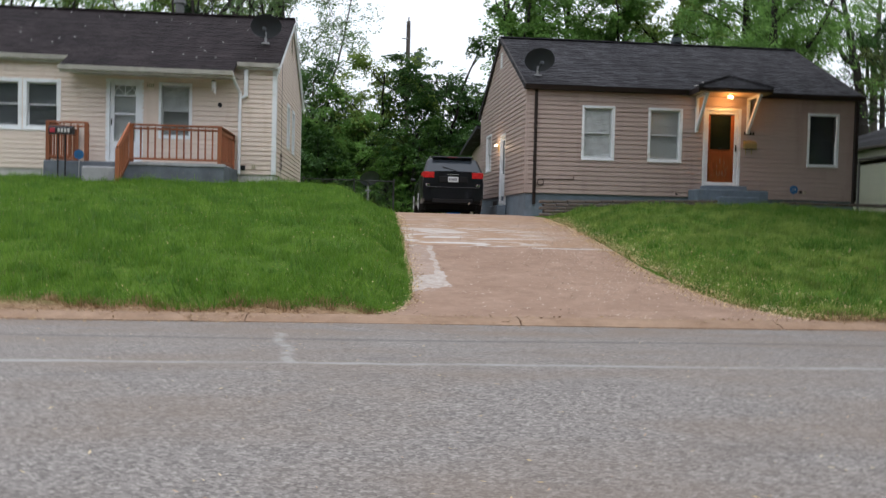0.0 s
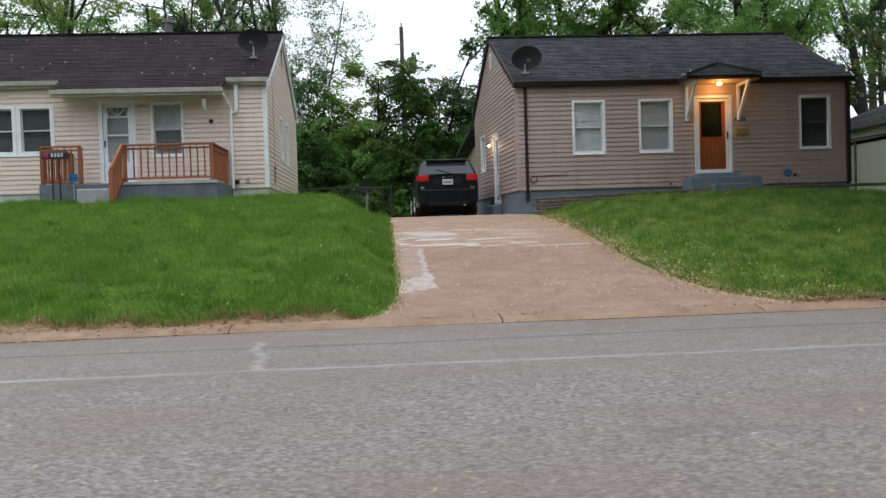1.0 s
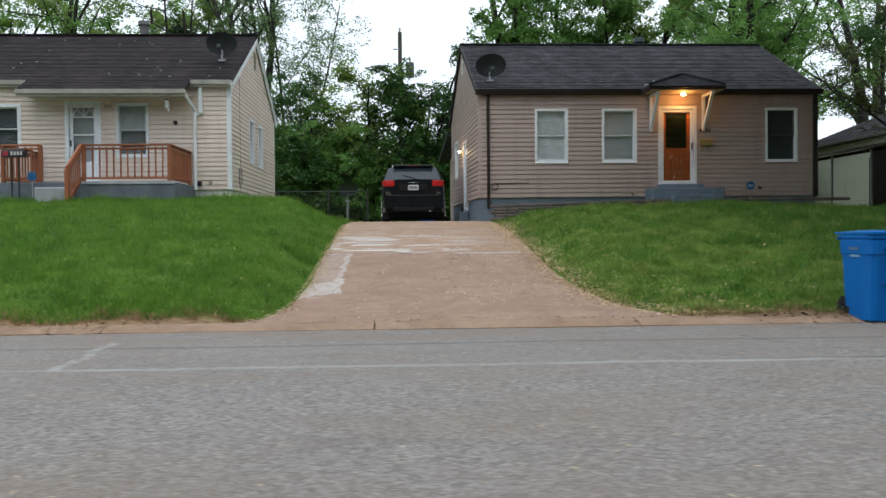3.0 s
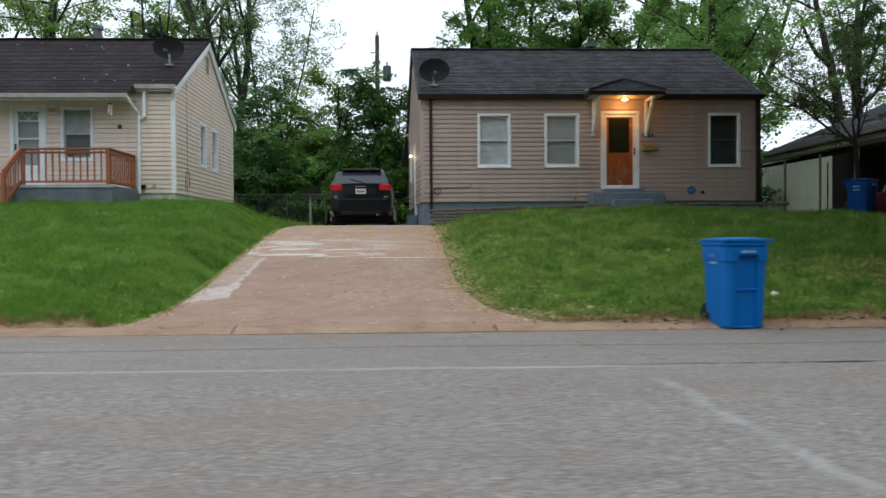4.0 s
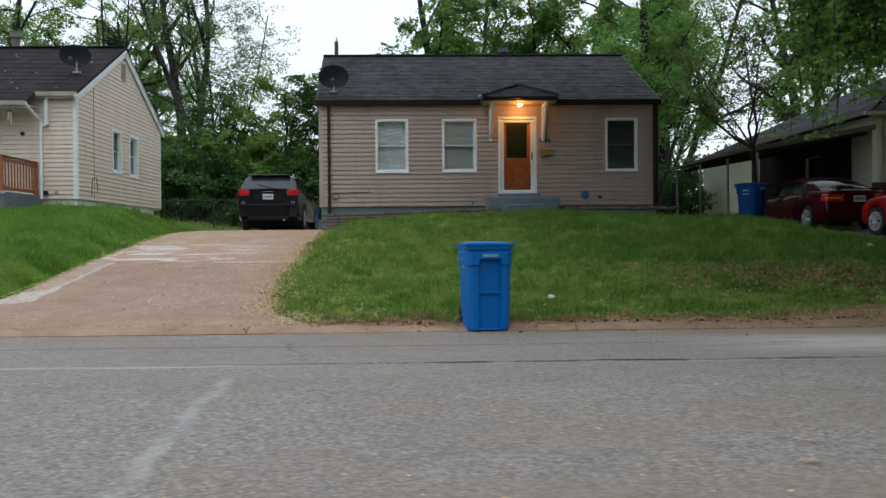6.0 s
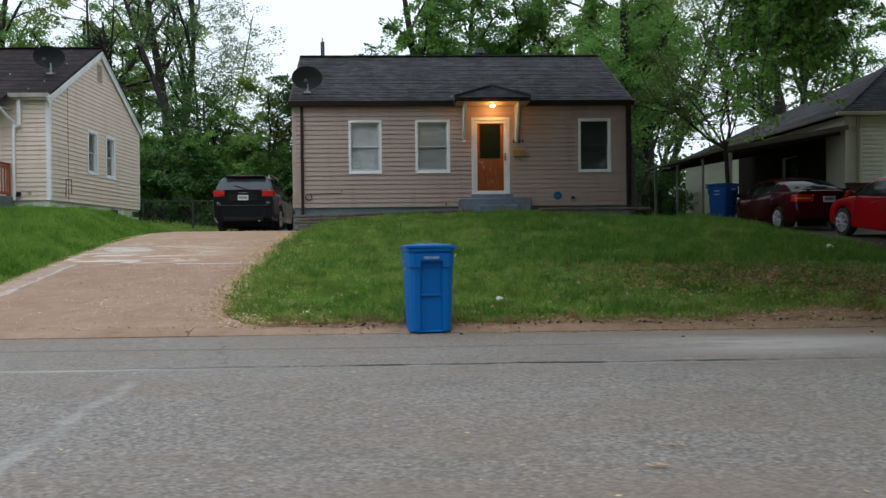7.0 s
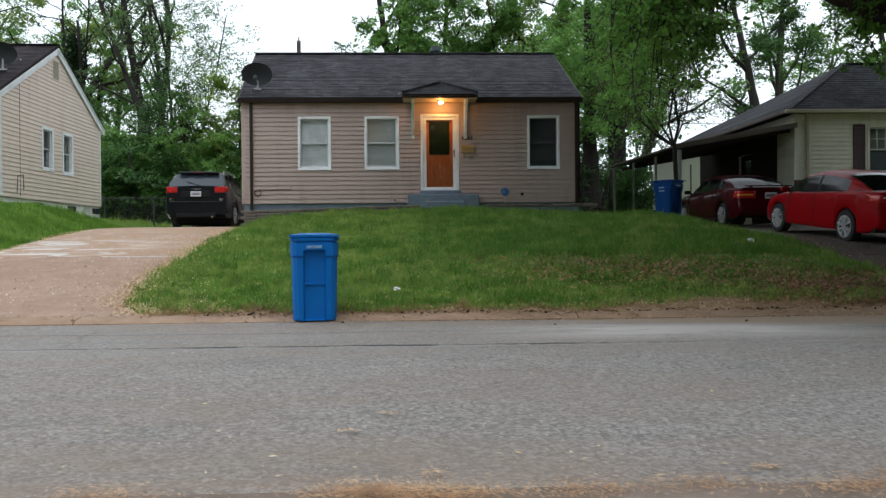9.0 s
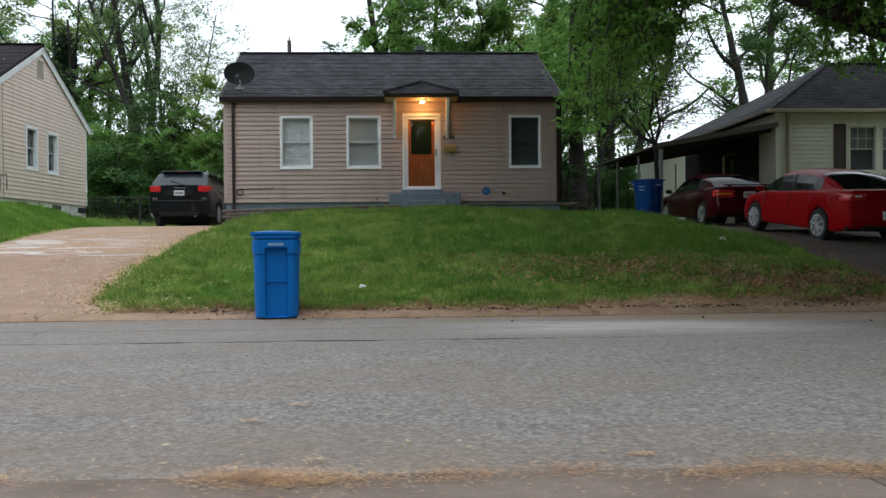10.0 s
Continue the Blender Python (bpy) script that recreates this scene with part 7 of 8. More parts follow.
class Wood:
    """Grows limbs as tapered tubes, and gathers the places of leaves."""

    def __init__(self, seed):
        self.rng = np.random.default_rng(seed)
        self.verts, self.faces, self.anchors = [], [], []
        self.count = 0
        self.clear = None

    def tube(self, pts, radii, sides):
        pts = np.asarray(pts)
        way = unit(np.gradient(pts, axis=0))
        ref = np.array([0.31, 0.83, 0.21])
        u = unit(np.cross(way, ref))
        v = np.cross(way, u)
        a = np.linspace(0, 2 * np.pi, sides, endpoint=False)
        wob = 1 + 0.10 * self.rng.normal(size=(len(pts), sides, 1)) * (sides > 6)
        ring_ = pts[:, None] + np.asarray(radii)[:, None, None] * wob * (np.cos(a)[None, :, None] * u[:, None] + np.sin(a)[None, :, None] * v[:, None])
        self.verts.append(ring_.reshape(-1, 3))
        i = np.arange(len(pts) - 1)[:, None] * sides
        k = np.arange(sides)[None]
        k2 = (k + 1) % sides
        f = np.stack([i + k, i + k2, i + sides + k2, i + sides + k], -1).reshape(-1, 4) + self.count
        self.faces.append(f)
        self.count += len(pts) * sides

    def limb(self, p, d, length, r, level, levels, wander=0.14, lift=0.05, kids=5, start=0.35, shrink=0.58, spread=0.9, tip=0.25, stem=None):
        rng = self.rng
        n = max(4 if level < 2 else 3, int(length / 0.6))
        pts, dirs = [np.array(p, float)], [unit(np.array(d, float))]
        for _ in range(n):
            d2 = dirs[-1] + rng.normal(size=3) * (wander if stem is None else stem) + np.array([0, 0, lift if stem is None else 0.0])
            d2 = unit(d2)
            pts.append(pts[-1] + d2 * length / n)
            dirs.append(d2)
        radii = r * (1 - (1 - tip) * np.linspace(0, 1, n + 1) ** 0.9)
        if level == 0:
            radii[0] *= 1.35
        if self.clear is not None:
            bad = self.clear(np.array(pts))
            if bad.any():
                if level or bad.argmax() < 4:
                    return
                n = int(bad.argmax())
                pts, dirs, radii = pts[:n + 1], dirs[:n + 1], radii[:n + 1] * np.linspace(1, 0.12, n + 1)
        self.tube(pts, radii, 10 if level == 0 else 6 if level == 1 else 3)
        if level >= levels - 1 or level >= 2:
            m = len(pts)
            for q in range(m // 3, m):
                self.anchors.append(pts[q])
        if level < levels:
            for k in range(kids):
                t = start + (1 - start) * (k + rng.random()) / kids
                q = min(n - 1, int(t * n))
                out = rng.normal(size=3)
                out -= out.dot(dirs[q]) * dirs[q]
                out = unit(out)
                d3 = dirs[q] * (1 - 0.35 * spread) + out * spread
                self.limb(pts[q], d3, length * shrink * rng.uniform(0.7, 1.15) * (1.1 - 0.5 * t), max(radii[q] * rng.uniform(0.45, 0.7), 0.008), level + 1, levels, wander * 1.25, lift * 0.6, max(2, kids - 1), 0.25, shrink, spread, 0.3)

    def wood_mesh(self, material):
        return fast_mesh("trunk", np.concatenate(self.verts), np.concatenate(self.faces), material)


def open_sky(pts):
    """The open stretch of sky over the gap between the two houses."""
    gx = (pts[:, 0] - 2.6) / (pts[:, 1] - 3) * 47
    return (gx > -4.6 + 0.10 * (pts[:, 2] - 10)) & (gx < 0.9 + 0.05 * (pts[:, 2] - 10)) & (pts[:, 2] > np.where(gx > -2.6, 11.2, 10.0) - 0.5 * np.sin(gx * 2.3))


def tree(base, label, seed, stems, leaves, size, leaf_mat, bark=None, levels=3, kids=5, reach=0.5, start=0.35, extra=(), name="tree", droop=0.3, spread=0.9, category="tree", wander=0.14, shrink=0.58, keep=None, stem=None, per=42, flat=0.28):
    """A tree: stems are (dx, dy, direction, length, radius); extra: (x, y, z, sx, sy, sz, count) masses of leaf sprays on its limbs."""
    w = Wood(seed)
    if base[1] > 40:
        w.clear = open_sky
    for dx, dy, d, length, r in stems:
        w.limb((base[0] + dx, base[1] + dy, base[2] - 0.2), d, length, r, 0, levels, kids=kids, start=start, spread=spread, wander=wander, shrink=shrink, stem=stem)
    t = thing(name, base, label, category, "trees" if category == "tree" else "shrubs")
    part("trunk", w.wood_mesh(bark or M_BARK), None, t)
    rng = w.rng
    a = np.array(w.anchors)
    k = max(3, leaves // per)
    pts, over = sprays(a[rng.integers(0, len(a), k)] + rng.normal(size=(k, 3)) * 0.12, leaves, reach, rng, flat)
    for x, y, z, sx, sy, sz, n in extra:
        k = max(2, n // per)
        more = sprays(np.array([x, y, z]) + rng.normal(size=(k, 3)) * [sx, sy, sz], n, reach, rng, flat)
        pts, over = np.concatenate([pts, more[0]]), np.concatenate([over, more[1]])
    ok = np.ones(len(pts), bool)
    if keep:
        ok &= keep(pts)
    if base[1] > 40:
        ok &= ~open_sky(pts)
        gx = (pts[:, 0] - 5) / (pts[:, 1] - 3) * 47 + 5
        ok &= ~((gx > 20.5) & (gx < 25.3) & (pts[:, 2] > 5) & (rng.random(len(pts)) < np.interp(pts[:, 2], [11, 13, 15], [0.80, 0.6, 0.2])))
    part("crown", leaf_mesh("crown", pts[ok], size, leaf_mat, rng, droop, over[ok]), None, t)
    return t


G = 1.8
# tall bare-limbed trees behind the tan house
tree((-9.3, 53.4, G), "tall multi-stemmed tree with dark limbs and thin spring leaves", 5, [(0, 0, (0.0, 0, 1), 21, 0.34), (0.35, 0.3, (0.085, 0, 1), 21, 0.27), (1.1, 0.1, (-0.03, 0.05, 1), 20, 0.2)], 13000, 0.125, M_LEAF_THIN, levels=3, kids=8, start=0.36, spread=0.72, wander=0.10, stem=0.018, shrink=0.36, reach=0.45, per=16,
     extra=((-8.8, 52.5, 6.5, 1.7, 1.0, 1.4, 4200), (-6.6, 52, 11.0, 1.3, 1, 1.5, 2200)))
tree((-5.1, 48.0, G), "leaning tree with a crooked dark trunk and thin leaves", 6, [(0, 0, (-0.47, 0, 1), 19, 0.24)], 3600, 0.12, M_LEAF_THIN, levels=3, kids=7, start=0.4, spread=0.8, stem=0.03, shrink=0.32, reach=0.45, per=18)
tree((-6.5, 50.0, G), "slender tree with sparse light green leaves", 2, [(0, 0, (0.05, 0, 1), 12.5, 0.13), (0.2, 0, (0.2, 0, 1), 12.5, 0.10)], 9000, 0.11, M_LEAF_THIN, levels=3, kids=8, start=0.3, spread=0.8, stem=0.03, shrink=0.42, reach=0.5, per=18,
     extra=((-3.7, 50, 12.2, 0.8, 0.6, 1.3, 1500), (-4.6, 50, 9.6, 1.0, 0.6, 1.0, 1500)))
tree((-12.75, 52.4, G), "ivy-covered trunk with bare crooked top limbs", 3, [(0, 0, (-0.01, 0, 1), 12.5, 0.26), (-0.1, 0, (-0.06, 0, 1), 16, 0.16), (0, 0, (0.03, 0.02, 1), 16, 0.12)], 900, 0.145, M_IVY, levels=2, kids=6, start=0.75, wander=0.12, stem=0.02, shrink=0.3, per=14,
     extra=tuple((-12.75 - 0.012 * k, 52.2, 2.5 + 0.5 * k, 0.42 - 0.013 * k, 0.3, 0.3, 1500 - 36 * k) for k in range(22)))
for k, (x, y, h, s) in enumerate(((-25.6, 55, 18, 11), (-21.6, 56, 18, 12), (-17.6, 58, 16.5, 13), (-14.4, 59, 14.5, 16), (-30, 58, 17, 14), (-37, 60, 15, 15))):
    tree((x, y, G), "leafy yellow-green tree beyond the tan house", s, [(0, 0, (0.06 - 0.1 * (k % 2), 0, 1), h, 0.42), (0.6, 0.2, (0.13, 0.1, 1), h * 0.9, 0.30)], 14000 if k < 4 else 4000, 0.17, M_LEAF_YELLOW if k % 2 == 0 else M_LEAF, kids=6, start=0.3, reach=0.7, stem=0.05, shrink=0.45, per=30,
         extra=((x, y - 1, 4.5, 2.6, 1.2, 1.6, 3500), (x, y - 1, 9.5, 2.4, 1.2, 2.0, 6500)))
# thicket between the houses
for k, (x, y, h, n, s, mt) in enumerate(((-8.2, 44.0, 5.6, 11000, 21, M_LEAF), (-6.2, 42.5, 5.4, 12000, 22, M_LEAF_DARK), (-4.2, 43.5, 6.8, 12000, 23, M_LEAF), (-2.6, 45.5, 8.6, 15000, 24, M_LEAF_YELLOW),
                                         (-0.8, 44.0, 6.6, 13000, 25, M_LEAF), (1.1, 45.5, 10.6, 20000, 26, M_LEAF_DARK), (2.6, 46.5, 9.6, 13000, 27, M_LEAF_DARK), (4.4, 47, 6.5, 10000, 28, M_LEAF), (-7.7, 47.6, 6.6, 11000, 18, M_LEAF_YELLOW), (-5.6, 46.8, 6.4, 11000, 19, M_LEAF), (-9.6, 48.5, 6.6, 10000, 20, M_LEAF), (-10.6, 46, 6.8, 11000, 29, M_LEAF_YELLOW))):
    tree((x, y, G - 0.1), "dense leafy young tree in the thicket" if mt is not M_LEAF_DARK else "dense dark green tree in the thicket", s,
         [(0, 0, (0.05, 0, 1), h * 0.85, 0.13), (0.3, 0.1, (0.3, 0.1, 1), h * 0.7, 0.09), (-0.3, 0, (-0.32, 0, 1), h * 0.66, 0.08)], int(n * 1.1), 0.132, mt, kids=6, start=0.15, reach=0.55, per=60, flat=0.2,
         extra=((x, y - 0.8, 2.9, 1.3, 0.6, 0.8, 3200), (x, y, 4.8, 1.2, 0.7, 1.0, 2600)))
tree((-5.1, 45.4, G), "slim young tree with a straight grey trunk by the fence", 17, [(0, 0, (0.0, 0, 1), 6.5, 0.13)], 5000, 0.12, M_LEAF_DARK, bark=M_BARK_PALE, kids=6, start=0.55, reach=0.5, stem=0.01, per=50)
# behind the taupe house
tree((6.3, 50.0, G), "tall leafy tree with an ivy-clad trunk", 31, [(0, 0, (0.0, 0, 1), 17, 0.36), (1.6, 1.0, (0.10, 0, 1), 16, 0.26)], 30000, 0.165, M_LEAF, levels=3, kids=8, start=0.36, reach=0.6, shrink=0.34, spread=0.8, stem=0.02, per=38,
     extra=tuple((6.3, 49.6, 7.5 + 0.6 * k, 0.34, 0.3, 0.4, 520) for k in range(13)) + ((7.6, 49.5, 11, 1.5, 1.0, 1.6, 9000), (8.8, 49.5, 9, 1.4, 1.0, 1.2, 7000), (5.3, 49.3, 12.0, 1.0, 0.8, 1.5, 3600)),
     keep=lambda p: (p[:, 0] > 6.2) | (np.sin(p[:, 0] * 5.1 + p[:, 1] * 3.3) * np.sin(p[:, 2] * 4.3 + p[:, 1] * 2.1) > 0.02))
tree((10.2, 52.0, G), "tall leafy bright green tree", 32, [(0, 0, (0.04, 0, 1), 15, 0.3), (0.5, 0, (-0.3, 0, 1), 13, 0.2)], 25000, 0.165, M_LEAF, levels=3, kids=7, start=0.35, reach=0.62, shrink=0.42, stem=0.04, per=38, extra=((10.5, 51, 10.5, 2.2, 1.0, 1.8, 15000),))
tree((14.0, 53.0, G), "tall leafy tree beyond the taupe house", 33, [(0, 0, (-0.05, 0, 1), 15, 0.34), (0.4, 0, (0.4, 0, 1), 13, 0.2)], 24000, 0.165, M_LEAF_YELLOW, levels=3, kids=7, start=0.35, reach=0.62, shrink=0.42, stem=0.04, per=38, extra=((14, 52, 10.5, 2.2, 1.0, 1.8, 13000),))
tree((18.2, 47.0, G), "large spreading tree with heavy crooked limbs", 34, [(0, 0, (-0.05, 0, 1), 14, 0.48), (0, 0, (-0.35, 0, 0.95), 12, 0.24), (0.1, 0, (0.12, 0, 1), 14, 0.26)], 34000, 0.14, M_LEAF, levels=3, kids=7, start=0.4, reach=0.6, stem=0.07, shrink=0.42, per=34, extra=((16.8, 46.5, 9, 1.7, 1.0, 1.8, 9000), (19.5, 46.5, 11.5, 1.6, 1.0, 1.0, 5000)))
tree((14.3, 36.5, 1.7), "broad tree with a thick dark trunk and green leaves", 35, [(0, 0, (-0.02, 0, 1), 9.5, 0.40), (0.1, 0, (0.30, 0.2, 0.9), 9, 0.1), (-0.1, 0, (-0.4, -0.1, 0.9), 7.5, 0.16)], 25000, 0.115, M_LEAF, levels=3, kids=7, start=0.45, reach=0.5, stem=0.03, shrink=0.45, per=40,
     extra=((13.4, 36, 7.2, 1.2, 0.8, 1.3, 7000), (15.2, 36.2, 9.3, 1.3, 0.9, 1.2, 5000)),
     keep=lambda p: (p[:, 2] > 4.9) & ((p[:, 0] > 11.0) | (p[:, 2] > 7.6)) & (p[:, 0] < 17.9))
for x, y, s, h, label in ((12.6, 39.5, 36, 3.9, "dark bushy shrub beside the gate"), (16.8, 42.5, 37, 3.6, "dark bushy shrub behind the carport"), (12.9, 37.0, 38, 3.4, "dark leafy shrub between the houses"), (16.2, 39.0, 39, 3.0, "dark leafy shrub between the houses"), (14.8, 41.0, 40, 3.8, "dark leafy shrub between the houses")):
    tree((x, y, 1.6), label, s, [(0, 0, (0.1, 0, 1), h, 0.06), (0.3, 0, (0.4, 0, 1), h * 0.85, 0.05), (-0.3, 0, (-0.3, 0, 1), h * 0.9, 0.05)], 8000, 0.095, M_LEAF_DARK, kids=6, start=0.1, reach=0.36, category="shrub", name="shrub", per=40)
# behind the cream house
for k, (x, y, h, n, s, lean) in enumerate(((28.6, 53, 17, 12000, 41, -0.13), (32.0, 58, 17, 12000, 42, -0.06), (21.0, 60, 15, 8000, 43, 0.0), (36.5, 52, 15, 11000, 44, -0.05), (42, 56, 15, 11000, 45, 0.0), (31.5, 46, 11, 8000, 46, 0.15))):
    tree((x, y, G), "tall leafy tree behind the cream house", s, [(0, 0, (lean, 0, 1), h, 0.42), (0.3, 0, (lean + 0.3, 0, 1), h * 0.85, 0.24)], int(n * 1.7), 0.15, M_LEAF if k % 2 else M_LEAF_DARK, bark=M_BARK_PALE if k == 1 else M_BARK, levels=3, kids=7, start=0.3, reach=0.6, stem=0.035, shrink=0.4, per=30)
# small spreading tree in front of the carport: a short trunk that forks into arching limbs
sx, sy = 14.28, 25.9
sz = land(sx, sy)
w = Wood(51)
w.tube([(sx, sy, sz - 0.15), (sx + 0.02, sy, sz + 0.9), (sx - 0.02, sy, sz + 1.6), (sx - 0.05, sy, sz + 2.3)], [0.09, 0.065, 0.06, 0.056], 10)
fork = (sx - 0.05, sy, sz + 2.25)
for d, length, r in (((-0.5, 0.3, 0.8), 4.0, 0.06), ((0.45, 0.25, 0.85), 3.8, 0.055), ((-0.2, -0.35, 0.95), 4.0, 0.045), ((-0.5, 0.4, 0.8), 3.8, 0.04), ((-0.85, 0.45, 0.45), 2.2, 0.035), ((0.7, 0.2, 0.75), 3.4, 0.032)):
    w.limb(fork, d, length, r * 0.8, 1, 3, wander=0.16, lift=0.01, kids=9, start=0.2, shrink=0.5, spread=0.85)
st_ = thing("tree", (sx, sy, sz), "small spreading tree with a slim forked trunk and olive leaves", "tree", "trees")
part("trunk", w.wood_mesh(M_BARK), None, st_)
a = np.array(w.anchors)
weight = np.where(a[:, 0] < sx + 0.3, 1.0, 0.4) * np.where((a[:, 2] > sz + 3.8) | (a[:, 0] < sx - 0.9), 1.0, 0.4) * np.where(a[:, 0] < sx - 1.0, 1.4, 1.0)
weight *= a[:, 0] > 12.35
pick = w.rng.choice(len(a), 420, p=weight / weight.sum())
pts, over = sprays(a[pick], 6500, 0.24, w.rng, 0.3)
part("crown", leaf_mesh("crown", pts, 0.068, M_LEAF_OLIVE, w.rng, 0.2, over), None, st_)
# street tree: trunk beyond the lawn, a heavy limb over the verge and hanging twigs
# leaf masses in extra stay above the view, added to shade lawn, cars and street
st_ = tree((17.8, 14.2, land(17.8, 14.2)), "big street tree with low hanging leafy twigs and an added unseen shading crown", 61, [(0, 0, (-0.02, 0, 1), 11, 0.42), (0, 0, (-0.30, -0.1, 0.9), 10, 0.2), (0, 0, (0.4, 0.3, 0.9), 9, 0.2), (0, 0, (-0.05, 0.5, 0.9), 10, 0.2)], 6000, 0.70, M_LEAF_DARK, levels=3, kids=6, start=0.6, reach=0.9,
           extra=tuple((x, y, max(6.3, 2.7 + 0.33 * (y - 2.4)), 1.5, 1.3, 0.6, 1700 if x > 9 else 700) for x in (8, 10, 12.5, 15, 17.5, 20, 22.5, 25) for y in (12, 14.5, 17, 19.5, 22) if (x > 11 or y > 16) and (x < 19 or y < 18)) + tuple((x, y, max(8.3, 4.6 + 0.33 * (y - 2.4)), 1.4, 1.4, 0.6, 1100) for x in (11.5, 13.5, 15.5, 17.5) for y in (14, 17, 20)) + tuple((12.5, y, 6.7, 1.4, 1.3, 0.5, 450) for y in (6, 8.5, 11)) + tuple((x, y, 6.6, 1.5, 1.3, 0.6, 800) for x in (15, 18, 21) for y in (5.5, 8, 10)) + tuple((x, y, 3.0 + 0.33 * (y - 2.4), 1.2, 1.2, 0.6, 800) for x, y in ((19.5, 24), (21, 26), (22.5, 28), (24, 30), (21.5, 23.5), (23.5, 26))),
           keep=lambda p: p[:, 2] > np.maximum(5.3, 1.5 + 0.325 * (p[:, 1] - 2.4)))
w = Wood(62)
w.limb((17.7, 14.1, 2.82), (-0.96, -0.10, 0.22), 8.0, 0.27, 0, 0, wander=0.025, lift=0.0)
w.anchors = []
r2 = np.random.default_rng(63)
for k in range(96):  # twigs that hang from the limb and the crown above
    top = np.array([10.3, 12.9, 4.9]) + r2.normal(size=3) * [0.45, 0.4, 0.2]
    end = np.array([r2.uniform(9.05, 10.6), 12.7 + 0.45 * r2.normal(), 0.0])
    end[2] = 2.2 + 0.9 * max(9.3 - end[0], 0) + 0.95 * max(end[0] - 9.6, 0) + 1.1 * r2.random()
    if k > 71:
        top, end = np.array([13.2 + 0.4 * r2.normal(), 13.3, 4.25]), np.array([13.05 + 0.35 * r2.normal(), 13.0 + 0.3 * r2.normal(), 2.9 + 0.9 * r2.random()])
    t = np.linspace(0, 1, 9)[:, None]
    pts = top + (end - top) * t + np.array([-0.16, 0, 0.3]) * np.sin(np.pi * t) + r2.normal(size=(9, 3)) * 0.03
    w.tube(pts, np.linspace(0.018, 0.004, 9), 4)
    w.anchors += list(pts[3:])
    for q in (3, 4, 5, 6, 7):
        tw = pts[q] + np.linspace(0, 1, 4)[:, None] * r2.normal(size=3) * [0.32, 0.3, 0.2]
        w.tube(tw, np.linspace(0.007, 0.003, 4), 3)
        w.anchors += list(tw[1:])
part("limb", w.wood_mesh(M_BARK), None, st_)
a = np.array(w.anchors)
pts, over = sprays(a, 26000, 0.13, w.rng, 0.5)
part("hanging_leaves", leaf_mesh("hanging_leaves", pts, 0.058, M_LEAF_NEAR, w.rng, 0.9, over, 0.6), None, st_)
# distant woods, on the far side and across the street behind the camera
rng = np.random.default_rng(71)


def woods(x0, x1, y0, y1, clumps, leaves, top, label, size=0.5, gap=False, low=1.0):
    mid = np.stack([rng.uniform(x0, x1, clumps), rng.uniform(y0, y1, clumps), low + top * rng.random(clumps) ** 1.2], 1)
    if gap:
        mid = mid[~((mid[:, 0] > -10) & (mid[:, 0] < 4) & (mid[:, 2] > 7.5))]
    pts = mid[rng.integers(0, len(mid), leaves)] + rng.normal(size=(leaves, 3)) * [1.5, 1.0, 1.0]
    pts = pts[pts[:, 2] > 0.5]
    tagged(part("distant_woods", leaf_mesh("distant_woods", pts, size, M_LEAF_DARK, rng), None), label, "woods", kind="stuff")


woods(-75, 85, 72, 90, 420, 19000, 7.0, "distant line of dark green woods", 0.55, True)
woods(-18, 8, 51, 56, 160, 26000, 4.6, "dark undergrowth behind the thicket", 0.28)
woods(9, 24, 44, 50, 90, 14000, 3.4, "dark undergrowth behind the shrubs", 0.24)
woods(-50, 60, -30, -18, 700, 21000, 14.0, "dark green trees across the street", 1.4)
woods(48, 66, -20, 70, 260, 10000, 10.0, "dark green trees along the next yards", 0.8)


# ---- grass, weeds and fallen leaves ----
def bare(x, y):
    """How bare the lawn is, 0 to 1."""
    spots = ((10.9, 15.3, 1.6, 0.55), (12.3, 15.9, 1.0, 0.5), (9.0, 14.6, 0.9, 0.35), (8.6, 16.8, 0.5, 0.3), (12.8, 14.4, 1.2, 0.4), (9.6, 15.8, 0.8, 0.4))
    b = np.zeros_like(x)
    for sx, sy, rx, ry in spots:
        b = np.maximum(b, np.exp(-(((x - sx) / rx) ** 2 + ((y - sy) / ry) ** 2)))
    return b


